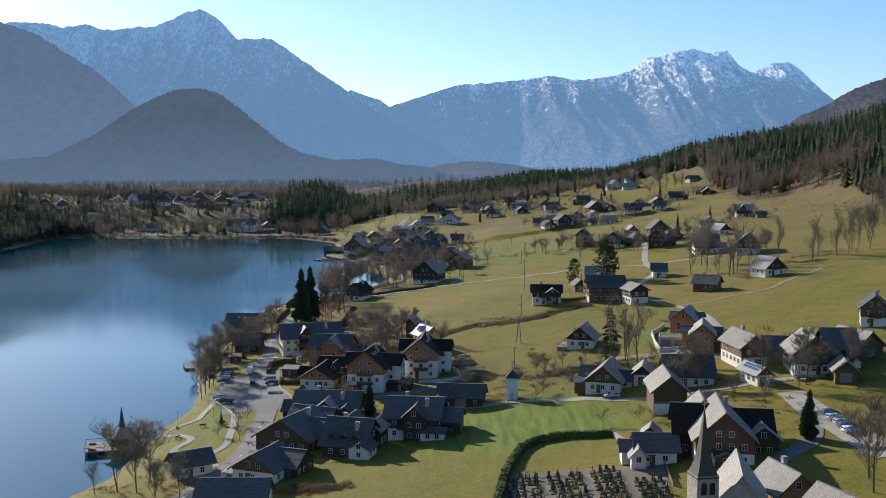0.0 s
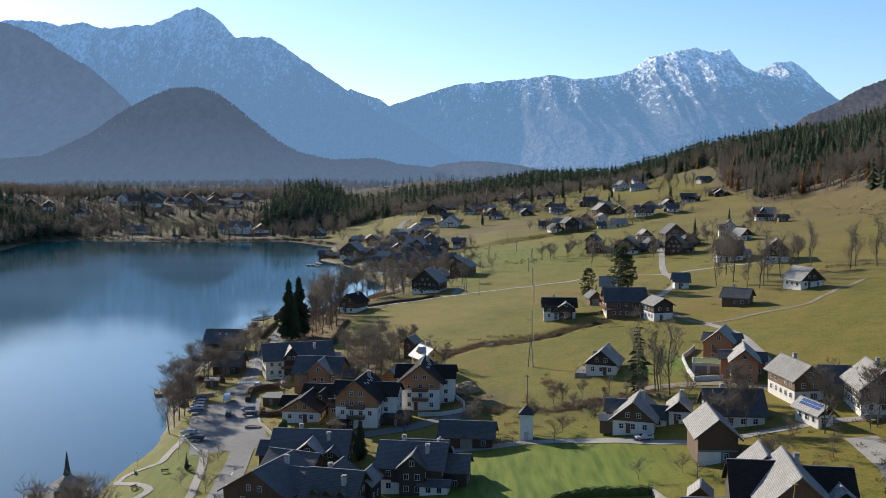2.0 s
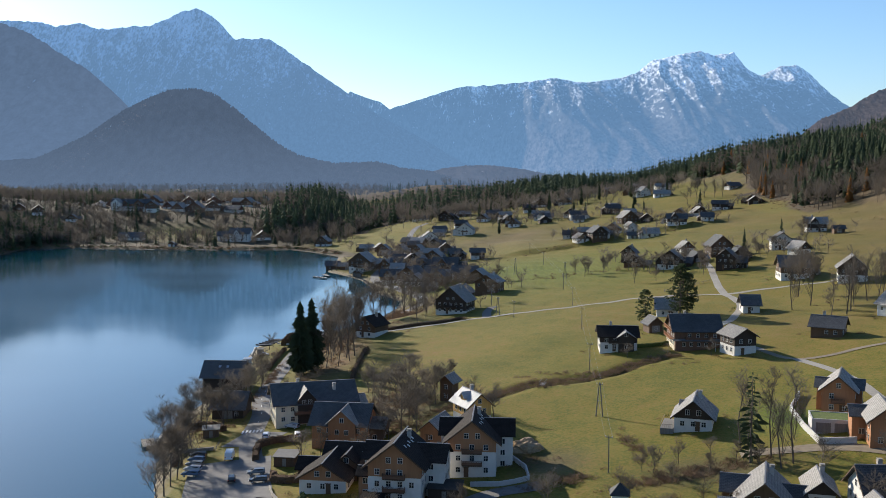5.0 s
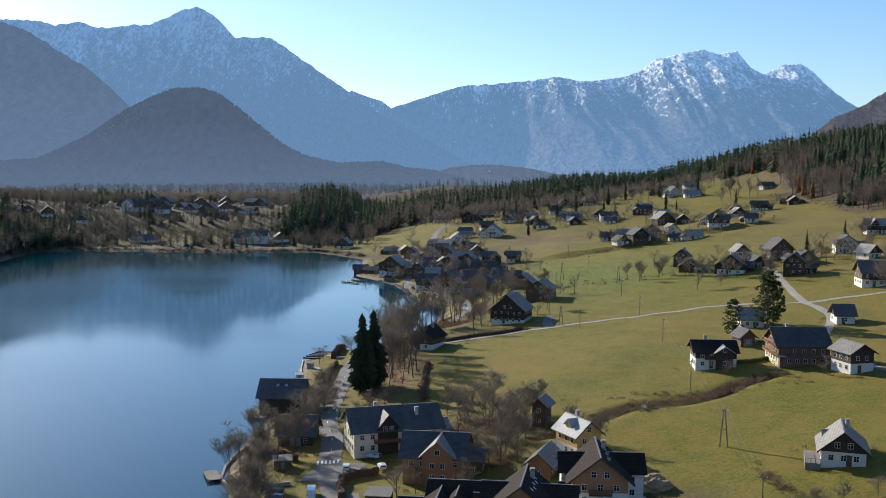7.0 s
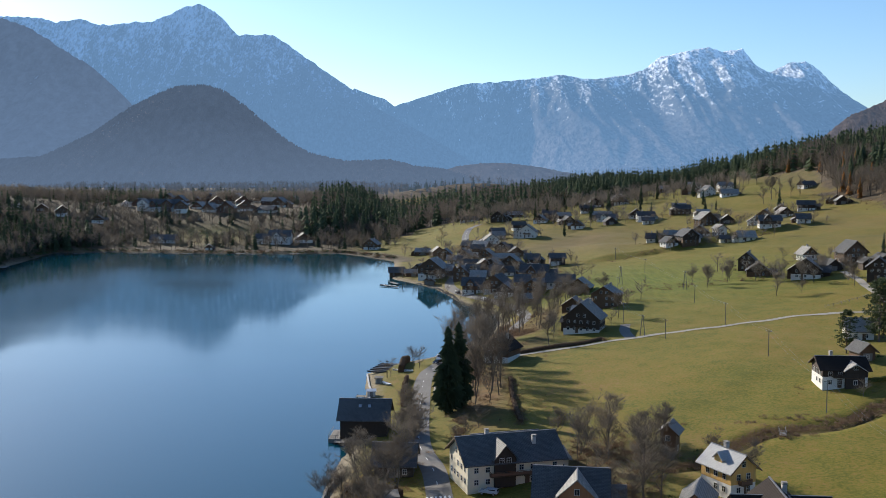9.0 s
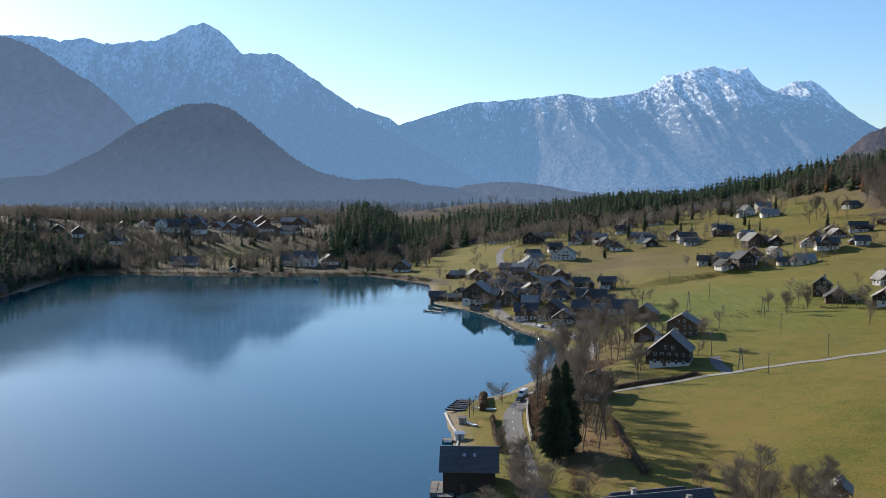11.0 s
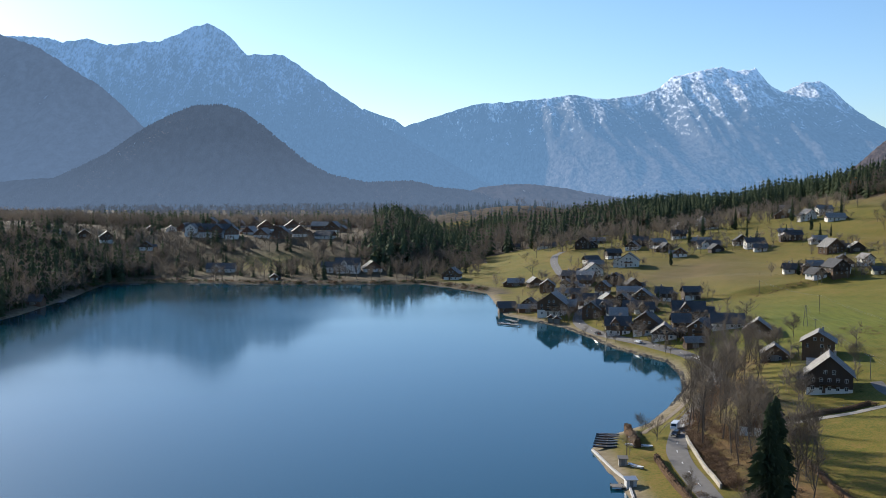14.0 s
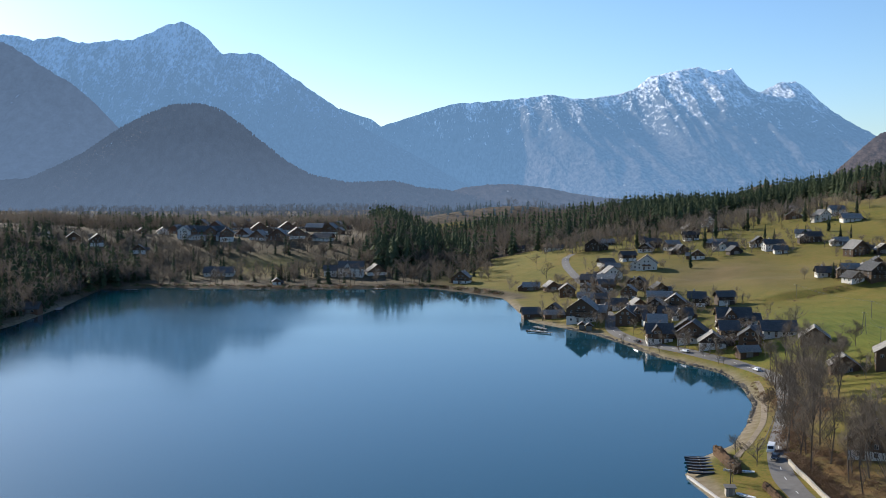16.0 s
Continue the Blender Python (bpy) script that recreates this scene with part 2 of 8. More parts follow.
def mountain_material(name, rock, wood, snow_from, snow_to, wood_to, snow=(0.80, 0.83, 0.88), gully=0.006, snow_amount=0.5, speck=0.05, glow=(0, 0, 0), relief=14, crowns=(0.3, 1.7), low=1.0, low_to=300.0, tilt=0.0):
    """Wooded foot, bare rock above, and snow that lies in gullies and thickens with height; emission paints distance
    haze over all.
    """
    m = bpy.data.materials.new(name)
    m.use_nodes = True
    nt, bs = m.node_tree, m.node_tree.nodes["Principled BSDF"]
    n, l = nt.nodes, nt.links.new
    bs.inputs["Roughness"].default_value, bs.inputs["Specular IOR Level"].default_value = 1.0, 0.0
    ge = n.new("ShaderNodeNewGeometry")
    sep = n.new("ShaderNodeSeparateXYZ")
    l(ge.outputs["Position"], sep.inputs[0])

    def rng(lo, hi, src):
        r = n.new("ShaderNodeMapRange")
        r.inputs["From Min"].default_value, r.inputs["From Max"].default_value = lo, hi
        l(src, r.inputs["Value"])
        return r.outputs[0]

    def tex(scale, vec=(1, 1, 1), detail=7, rough=0.6):
        mp = n.new("ShaderNodeMapping")
        mp.inputs["Scale"].default_value = vec
        l(ge.outputs["Position"], mp.inputs["Vector"])
        t = n.new("ShaderNodeTexNoise")
        t.inputs["Scale"].default_value, t.inputs["Detail"].default_value, t.inputs["Roughness"].default_value = scale, detail, rough
        l(mp.outputs[0], t.inputs["Vector"])
        return t.outputs["Fac"]

    def calc(op, a, b):
        q = n.new("ShaderNodeMath")
        q.operation = op
        for i, v in enumerate((a, b)):
            if isinstance(v, (int, float)):
                q.inputs[i].default_value = v
            else:
                l(v, q.inputs[i])
        return q.outputs[0]

    def mix(f, a, b):
        q = n.new("ShaderNodeMix")
        q.data_type = "RGBA"
        l(f, q.inputs["Factor"])
        for k, v in (("A", a), ("B", b)):
            if isinstance(v, tuple):
                q.inputs[k].default_value = (*v, 1)
            else:
                l(v, q.inputs[k])
        return q.outputs["Result"]

    mott = tex(0.02, (1, 1, 1.4))
    streak = tex(gully, (1.0, 0.14, 0.25), 12, 0.72)
    dots = tex(speck, (1, 0.3, 0.45), 6, 0.72)
    rock_c = mix(rng(0.35, 0.65, mott), tuple(0.7 * c for c in rock), tuple(1.25 * c for c in rock))
    wood_c = mix(rng(0.35, 0.65, dots), tuple(crowns[0] * c for c in wood), tuple(crowns[1] * c for c in wood))
    height = calc("ADD", sep.outputs["Z"], calc("MULTIPLY", calc("SUBTRACT", mott, 0.5), 260.0))
    body = mix(rng(wood_to - 120, wood_to + 60, height), wood_c, rock_c)
    lie = calc("MULTIPLY", rng(snow_from, snow_to, height), snow_amount)
    drift = calc("ADD", calc("MULTIPLY", calc("SUBTRACT", streak, 0.5), 0.55), calc("ADD", calc("MULTIPLY", calc("SUBTRACT", dots, 0.5), 1.1), 0.5))
    f = rng(-0.04, 0.16, calc("SUBTRACT", lie, calc("SUBTRACT", drift, 0.27)))
    l(mix(f, body, snow), bs.inputs["Base Color"])
    # emission stands in for airlight: bluish, stronger low down, mottled like tree crowns
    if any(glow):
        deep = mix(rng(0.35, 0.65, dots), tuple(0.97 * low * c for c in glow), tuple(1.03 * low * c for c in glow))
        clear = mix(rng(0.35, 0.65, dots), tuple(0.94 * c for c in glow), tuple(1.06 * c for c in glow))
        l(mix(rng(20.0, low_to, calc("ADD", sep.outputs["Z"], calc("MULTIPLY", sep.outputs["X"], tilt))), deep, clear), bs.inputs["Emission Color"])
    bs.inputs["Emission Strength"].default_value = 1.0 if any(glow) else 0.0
    b = n.new("ShaderNodeBump")
    b.inputs["Strength"].default_value, b.inputs["Distance"].default_value = 0.8, relief
    l(streak if relief > 8 else dots, b.inputs["Height"])
    l(b.outputs[0], bs.inputs["Normal"])
    return m


# ---- helpers for meshes ----
def mesh_of(name, verts, faces, mats=(), smooth=False):
    me = bpy.data.meshes.new(name)
    me.from_pydata([tuple(v) for v in verts], [], [tuple(f) for f in faces])
    for m in mats:
        me.materials.append(m)
    if smooth:
        me.polygons.foreach_set("use_smooth", [True] * len(me.polygons))
    return me


def thing(name, x, y, z, yaw=0, label="", category="", group="", kind=""):
    ob = new(name)
    ob.empty_display_size = 0.5
    ob.matrix_world = pose(x, y, z, 0, 0, yaw)
    return tagged(ob, label, category, group, kind)


def part(name, bm, mat, parent, label="", m=None):
    """Links a bmesh (or a finished mesh) as one mesh object under a thing or a part."""
    if isinstance(bm, bmesh.types.BMesh):
        me = bpy.data.meshes.new(name)
        bm.to_mesh(me)
        bm.free()
    else:
        me = bm
    if mat is not None and not me.materials:
        me.materials.append(mat)
    ob = new(name, me)
    ob.parent = parent
    if m is not None:
        ob.matrix_basis = m
    if label:
        ob["label"] = label
    return ob


def box(bm, x0, y0, z0, x1, y1, z1, m=None):
    vs = [bm.verts.new((x, y, z)) for x in (x0, x1) for y in (y0, y1) for z in (z0, z1)]
    if m is not None:
        for v in vs:
            v.co = m @ v.co
    for f in ((0, 1, 3, 2), (4, 6, 7, 5), (0, 4, 5, 1), (2, 3, 7, 6), (0, 2, 6, 4), (1, 5, 7, 3)):
        bm.faces.new([vs[i] for i in f])
    return vs


def boxes(*args, m=None):
    bm = bmesh.new()
    for a in args:
        box(bm, *a, m=m)
    return bm


def tube(bm, pts, radii, sides=6):
    """A tapered tube along a line of points."""
    rings = []
    for i, p in enumerate(pts):
        p = Vector(p)
        d = (Vector(pts[min(i + 1, len(pts) - 1)]) - Vector(pts[max(i - 1, 0)])).normalized()
        a = d.orthogonal().normalized()
        b = d.cross(a)
        rings.append([bm.verts.new(p + radii[i] * (a * math.cos(2 * math.pi * k / sides) + b * math.sin(2 * math.pi * k / sides))) for k in range(sides)])
    for r0, r1 in zip(rings, rings[1:]):
        for k in range(sides):
            bm.faces.new((r0[k], r0[(k + 1) % sides], r1[(k + 1) % sides], r1[k]))
    bm.faces.new(rings[0][::-1])
    bm.faces.new(rings[-1])


def lathe(bm, profile, sides=10, centre=(0, 0)):
    rings = [[bm.verts.new((centre[0] + r * math.cos(2 * math.pi * k / sides), centre[1] + r * math.sin(2 * math.pi * k / sides), z)) for k in range(sides)] for r, z in profile]
    for r0, r1 in zip(rings, rings[1:]):
        for k in range(sides):
            bm.faces.new((r0[k], r0[(k + 1) % sides], r1[(k + 1) % sides], r1[k]))
    bm.faces.new(rings[0][::-1])
    bm.faces.new(rings[-1])


# ---- the lie of the land ----
SHORE = np.array([(-87, 228), (-82, 243), (-82, 288), (-80, 311), (-82, 330), (-87, 350), (-93, 376), (-96, 392), (-94, 415), (-92, 442), (-92, 470), (-93, 490), (-94, 512), (-95, 526), (-89, 540), (-72, 557), (-59, 583), (-47, 612), (-41, 642), (-40, 672), (-47, 689), (-56, 709), (-63, 745), (-72, 780), (-84, 803), (-100, 830), (-102, 900), (-104, 950), (-132, 993), (-155, 1018), (-199, 1014), (-263, 1014), (-355, 1030), (-395, 1015), (-388, 920), (-386, 830), (-396, 747), (-425, 640), (-440, 455), (-550, 195), (-650, -200), (-80, -200), (-95, 130), (-91, 182)], float)


def smooth(a, b, v):
    t = np.clip((v - a) / (b - a), 0, 1)
    return t * t * (3 - 2 * t)


def off_shore(x, y):
    """Metres from the waterline: positive on land, negative on the lake."""
    x, y = np.broadcast_arrays(np.asarray(x, float), np.asarray(y, float))
    d, inside = np.full(x.shape, 1e18), np.zeros(x.shape, bool)
    for (ax, ay), (bx, by) in zip(SHORE, np.roll(SHORE, -1, 0)):
        vx, vy = bx - ax, by - ay
        k = np.clip(((x - ax) * vx + (y - ay) * vy) / (vx * vx + vy * vy), 0, 1)
        d = np.minimum(d, (x - ax - k * vx) ** 2 + (y - ay - k * vy) ** 2)
        if by != ay:
            inside ^= ((ay > y) != (by > y)) & (x < (bx - ax) * (y - ay) / (by - ay) + ax)
    return np.where(inside, -np.sqrt(d), np.sqrt(d))


def rise(x, y):
    u = np.maximum(np.maximum(x, -110.0) + 91, 0)
    f = 1.2 + 0.06 * u + 0.000185 * u * u + 0.0062 * np.clip(y - 150, 0, 1000) * smooth(-90, -20, x)

    def knoll(h, cx, cy, rx, ry):
        return h * np.exp(-(((x - cx) / rx) ** 2 + ((y - cy) / ry) ** 2))

    f = f + knoll(-2.0, -10, 318, 45, 50) + knoll(2.0, 25, 470, 45, 70) + knoll(-2.2, 20, 270, 45, 40) + knoll(-2.5, 20, 800, 45, 50)
    f = f + 10 * smooth(900, 1130, y) * smooth(-150, -60, x)
    h = np.maximum(0, x - 240)
    f = f + 0.28 * h * smooth(0, 60, h) * smooth(250, 600, y)
    f = f + 26 * smooth(1060, 1250, y) * smooth(-110, -200, x)
    f = f + 0.12 * np.clip(-375 - x, 0, 150) * smooth(1420, 1150, y) + 0.50 * np.clip(-395 - x, 0, 110) * smooth(1130, 1000, y)
    f = f - 18 * smooth(1150, 1500, y) * smooth(100, 300, x)
    f = np.where(f > 60, 60 + 40 * (1 - np.exp(-(np.maximum(f, 60) - 60) / 40)), f)
    f = f + np.minimum(0.28 * np.maximum(0, x - 425), 60) * smooth(400, 700, y) * smooth(1620, 1380, y)
    f = f - 24 * smooth(1180, 1480, y) * smooth(270, 350, x)
    f = f + (20 - f) * np.maximum(smooth(1540, 1760, y) * smooth(340, 240, x), smooth(1780, 1950, y) * smooth(640, 520, x))          # the valley floor behind the village
    f = f + (24 - f) * 0.8 * smooth(1420, 1560, y) * smooth(-150, -220, x)
    f = f + knoll(24, -10, 1760, 130, 90)
    return f * smooth(3000, 2500, y)


def land(x, y):
    s = off_shore(x, y)
    h = np.where(s > 0, np.minimum(rise(x, y), 0.25 + 0.22 * s), np.maximum(-4, 0.25 * s))
    roll = 0.22 * np.sin(x * 0.11 + 0.6 * np.sin(y * 0.05)) * np.sin(y * 0.083) + 0.10 * np.sin(x * 0.31 + y * 0.23)
    roll = roll + 0.8 * smooth(790, 860, y) * smooth(1030, 970, y) * smooth(-10, 20, x) * np.sin(x * 0.085 + 0.03 * y) * np.sin(y * 0.055 + np.sin(x * 0.04))
    roll = roll + 0.13 * np.sin(x * 0.27 + 1.7 * np.sin(y * 0.061)) * np.sin(y * 0.19 + 1.3 * np.sin(x * 0.073)) + 0.35 * smooth(60, 150, x) * np.sin(x * 0.16 + 0.05 * y + 1.5 * np.sin(y * 0.033))
    brow = y - (808 + 0.26 * (x - 35) + 5 * np.sin(x * 0.06))                  # grassy terrace edge across the upper meadow
    h = h + 2.8 * smooth(-5, 3, brow) * smooth(110, 20, brow) * smooth(18, 40, x) * smooth(215, 160, x)
    return h + roll * smooth(10, 25, s)


def ground_z(x, y):
    return float(land(x, y))


def woodland(x, y):
    """How thickly trees stand, 0 to 1."""
    x, y = np.asarray(x, float), np.asarray(y, float)
    wob = 12 * np.sin(x * 0.043 + 1.0) + 14 * np.sin(y * 0.031 + x * 0.017)
    edge = np.where(y < 800, 268, np.where(y < 1000, 250, 268)) + wob * 0.5
    right = (x > edge) & (y > 380)
    back = (x > -95) & (y > np.where(x < 140, 1205, 1330) + wob + 0.18 * np.maximum(0, x))
    gap = (x > -205) & (x <= -95) & (y > 1115 + wob)
    far = (x <= -205) & (y > 1360 + wob)
    glade = ((x + 130) / 58) ** 2 + ((y - 1640) / 50) ** 2 < 1
    bank = (x < -382 + wob * 0.3) & (y > 560) & (y < 1110 + wob) & (off_shore(x, y) > 1.5)
    bank2 = (x < -475 + wob) & (y > 560)
    return ((right | back | gap | far | bank | bank2) & ~glade).astype(float)


def glade_lawn(x, y):
    """0 in the middle and 1 at the rim of the long lawn between the two rows of trees by the bay."""
    u, v = 0.6 * (x + 36) + 0.8 * (y - 563), 0.8 * (x + 36) - 0.6 * (y - 563)
    return (u / 27) ** 2 + (v / 7.5) ** 2


def ground():
    xs = np.concatenate([np.linspace(-6000, -700, 24), np.arange(-680, -420, 12.0), np.arange(-414, -130, 6.0), np.arange(-126, 170, 2.5), np.arange(174, 330, 5.0), np.arange(340, 900, 16.0), np.linspace(950, 6000, 22)])
    ys = np.concatenate([np.linspace(-3000, 120, 18), np.arange(140, 760, 2.5), np.arange(764, 1260, 5.0), np.arange(1270, 2300, 14.0), np.linspace(2350, 7000, 24)])
    X, Y = np.meshgrid(xs, ys)
    Z = land(X, Y)
    # the stream that crosses the meadow in a cutting
    cut = np.exp(-((Y - (394 + 0.45 * (X - 0) + 3 * np.sin(X * 0.15))) / 2.4) ** 2) * smooth(-20, -8, X) * smooth(62, 50, X)
    Z = Z - 2.1 * cut
    n, mth = X.shape
    idx = np.arange(n * mth).reshape(n, mth)
    faces = np.stack([idx[:-1, :-1], idx[:-1, 1:], idx[1:, 1:], idx[1:, :-1]], -1).reshape(-1, 4)
    me = mesh_of("ground", np.stack([X, Y, Z], -1).reshape(-1, 3).tolist(), faces.tolist(), (GROUND,), True)
    s = off_shore(X, Y)
    wood = woodland(X, Y)
    wood = np.maximum(wood, cut * 0.85)
    wood = np.maximum(wood, 0.75 * np.exp(-(((X + 30) / 18) ** 2 + ((Y - 392) / 22) ** 2)))     # scrub behind the inn
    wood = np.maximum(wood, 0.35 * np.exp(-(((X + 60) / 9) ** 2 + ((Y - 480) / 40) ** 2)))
    wood = np.maximum(wood, 0.8 * np.exp(-(((X + 38) / 14) ** 2 + ((Y - 570) / 38) ** 2)))
    wood = np.maximum(wood, 0.7 * np.exp(-(((X - 42) / 16) ** 2 + ((Y - 314) / 9) ** 2)))
    # dark earth of the pit by the inn, its shadow put into the tone
    wood = np.maximum(wood, 0.75 * np.exp(-(((X - 9) / 9) ** 2 + ((Y - 331) / 10) ** 2)))
    wood = np.maximum(wood, 0.6 * smooth(230, 268, X) * smooth(480, 600, Y))
    wood = np.maximum(wood, smooth(1750, 1850, Y))
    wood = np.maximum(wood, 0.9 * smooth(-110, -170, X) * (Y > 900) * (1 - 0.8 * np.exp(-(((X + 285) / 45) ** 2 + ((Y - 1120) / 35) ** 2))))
    wood = np.maximum(wood, 0.9 * smooth(20, 9, s) * (Y > 930) * (X < -70))
    litter = 0.9 * np.exp(-(((X + 55) / 10) ** 2 + ((Y - 488) / 62) ** 2) ** 2) + 0.85 * np.exp(-(((X + 36 - 0.25 * (Y - 590)) / 13) ** 2 + ((Y - 590) / 62) ** 2) ** 2) + 0.7 * np.exp(-(((X + 10) / 14) ** 2 + ((Y - 640) / 22) ** 2) ** 2)
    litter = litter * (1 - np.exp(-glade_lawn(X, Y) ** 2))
    wood = wood * (1 - 0.9 * np.exp(-glade_lawn(X, Y) ** 2))
    litter = np.clip(litter * (0.75 + 0.3 * np.sin(X * 0.35 + Y * 0.13) * np.sin(Y * 0.21)), 0, 0.9)
    bank = smooth(np.where(Y < 345, 3.5, 7), np.where(Y < 345, 1.0, 1.5), s) * (s > -30) * smooth(300, 340, Y) * (1 - smooth(900, 980, Y))
    lush = 1.15 * np.exp(-(((X - 20) / 31) ** 2 + ((Y - 262) / 26) ** 2) ** 2) + 0.75 * np.exp(-(((X + 68) / 12) ** 2 + ((Y - 280) / 34) ** 2)) + 0.35 * np.exp(-(((X - 2) / 24) ** 2 + ((Y - 235) / 30) ** 2)) + np.exp(-(((X - 40) / 62) ** 2 + ((Y - 690) / 75) ** 2)) * 0.7 + np.exp(-(((X - 68) / 9) ** 2 + ((Y - 345) / 16) ** 2))
    dry = np.exp(-(((X - 30) / 75) ** 2 + ((Y - 920) / 85) ** 2)) + 0.9 * np.exp(-(((X - 215) / 60) ** 2 + ((Y - 700) / 170) ** 2)) + 0.6 * np.exp(-(((X - 130) / 50) ** 2 + ((Y - 470) / 40) ** 2))
    dry = np.clip(dry * (0.75 + 0.35 * np.sin(X * 0.05 + 2 * np.sin(Y * 0.017)) * np.sin(Y * 0.035)), 0, 0.9)
    for key, val in (("litter", litter), ("dry", dry), ("wood", wood), ("bank", bank), ("lush", np.clip(lush, 0, 1))):
        me.attributes.new(key, "FLOAT", "POINT").data.foreach_set("value", np.asarray(val, np.float32).reshape(-1))
    tagged(new("ground", me), "green and straw-coloured meadow slopes falling to the lake", "ground", kind="structure")


ground()
lake = mesh_of("lake", [(-4000, -3000, 0), (60, -3000, 0), (60, 1100, 0), (-4000, 1100, 0)], [(0, 1, 2, 3)], (LAKE,))
tagged(new("water", lake), "calm deep-blue mountain lake reflecting hills and sky", "lake", kind="structure")


# ---- distant mountains: dim base colours under distance haze painted as emission ----
def fbm(x, y, z=0.0, octaves=6):
    return noise.fractal(Vector((x, y, z)), 0.9, 2.1, octaves)


def mountain(name, label, knots, y0, run, base, mat, rough=1.0, nu=420, nv=110, grain=0.0, back=500, seed=0.0, power=1.15, ribs=150.0, lean=None):
    """A ridge whose crest follows a few summits and saddles, with ribs and gullies running down its near face."""
    kx, kz = np.array([k[0] for k in knots], float), np.array([k[1] for k in knots], float)
    xs = np.linspace(kx[0], kx[-1], nu)
    crest = np.interp(xs, kx, kz)
    runs = run * (np.ones(nu) if lean is None else 0.17 + 0.83 * smooth(lean[0], lean[1], xs))     # the foot recedes behind the nearer range
    verts = []
    for j in range(nv + 6):
        v = (j - 6) / (nv - 1)
        for i in range(nu):
            x, top = xs[i], crest[i]
            if v <= 0:
                z, y = top * (1 + v * 2.0) + base * (-v * 2.0), y0 - v * back * 6
                z += 0.010 * (top - base) * fbm(x / 35, 0, seed) * rough
            else:
                y = y0 - v * runs[i]
                warp = 0.5 * fbm(x / 420, v * 2.2 + seed, 1, 3)
                rib = noise.ridged_multi_fractal(Vector((x / ribs + warp, v * 1.1, seed)), 0.8, 2.2, 5, 0.9, 2.0) - 1.1
                broad = fbm(x / 520 + 0.4 * v, v * 0.9, seed + 7, 3)
                z = base + (top - base) * (1 - v) ** power
                z += rough * (top - base) * (0.045 * rib + 0.05 * broad) * min(1, 5 * v) * (1 - v)
                z += 0.010 * (top - base) * fbm(x / 35, y / 60, seed) * rough
                y -= (26 * rib + 60 * broad) * min(1, 4 * v) * rough * runs[i] / run
            if grain:
                z += grain * abs(noise.noise(Vector((x * 0.09, y * 0.09, seed)))) + grain * 0.7 * noise.noise(Vector((x * 0.23, y * 0.2, seed)))
            verts.append((x, y, z))
    faces = [(j * nu + i, j * nu + i + 1, (j + 1) * nu + i + 1, (j + 1) * nu + i) for j in range(nv + 5) for i in range(nu - 1)]
    me = mesh_of(name, verts, [f[::-1] for f in faces], (mat,), True)
    return tagged(new(name, me), label, "mountain", kind="structure")


# west colours dimmed and blued for haze; snow greyed for shade and trees between
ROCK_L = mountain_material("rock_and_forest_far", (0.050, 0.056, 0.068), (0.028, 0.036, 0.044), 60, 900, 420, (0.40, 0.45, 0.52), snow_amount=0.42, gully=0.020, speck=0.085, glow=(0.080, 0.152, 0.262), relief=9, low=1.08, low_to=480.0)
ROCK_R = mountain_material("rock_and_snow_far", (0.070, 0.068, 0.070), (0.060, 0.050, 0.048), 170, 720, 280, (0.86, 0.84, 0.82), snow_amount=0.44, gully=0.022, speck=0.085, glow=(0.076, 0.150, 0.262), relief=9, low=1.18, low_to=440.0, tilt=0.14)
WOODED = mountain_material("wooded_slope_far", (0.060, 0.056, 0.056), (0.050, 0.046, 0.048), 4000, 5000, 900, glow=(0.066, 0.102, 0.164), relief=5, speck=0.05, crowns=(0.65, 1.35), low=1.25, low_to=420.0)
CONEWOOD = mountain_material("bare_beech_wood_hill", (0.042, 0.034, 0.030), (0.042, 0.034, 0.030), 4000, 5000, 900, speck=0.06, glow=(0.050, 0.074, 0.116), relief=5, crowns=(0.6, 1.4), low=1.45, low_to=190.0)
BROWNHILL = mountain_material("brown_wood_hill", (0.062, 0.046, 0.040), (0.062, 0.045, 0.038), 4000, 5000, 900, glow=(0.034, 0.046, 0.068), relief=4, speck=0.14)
# spruce and bare-wood colours with distance haze painted in as bluish emission
HAZEWOOD = mountain_material("dark_spruce_wood_far", (0.040, 0.050, 0.036), (0.040, 0.050, 0.036), 4000, 5000, 900, glow=(0.030, 0.043, 0.060), relief=3, speck=0.10)
HAZEBARE = mountain_material("bare_wood_far", (0.085, 0.066, 0.054), (0.085, 0.066, 0.054), 4000, 5000, 900, glow=(0.040, 0.052, 0.072), relief=3, speck=0.10)
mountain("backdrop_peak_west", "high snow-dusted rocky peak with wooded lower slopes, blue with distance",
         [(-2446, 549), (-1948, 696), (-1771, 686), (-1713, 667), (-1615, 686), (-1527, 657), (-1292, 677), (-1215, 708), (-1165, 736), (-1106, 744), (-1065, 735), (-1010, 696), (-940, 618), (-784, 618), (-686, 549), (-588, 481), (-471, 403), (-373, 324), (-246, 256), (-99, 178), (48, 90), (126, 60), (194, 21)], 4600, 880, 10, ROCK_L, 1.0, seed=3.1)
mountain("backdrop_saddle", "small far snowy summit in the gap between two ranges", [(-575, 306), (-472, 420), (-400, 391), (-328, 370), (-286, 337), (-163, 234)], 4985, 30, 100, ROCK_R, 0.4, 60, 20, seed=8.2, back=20)
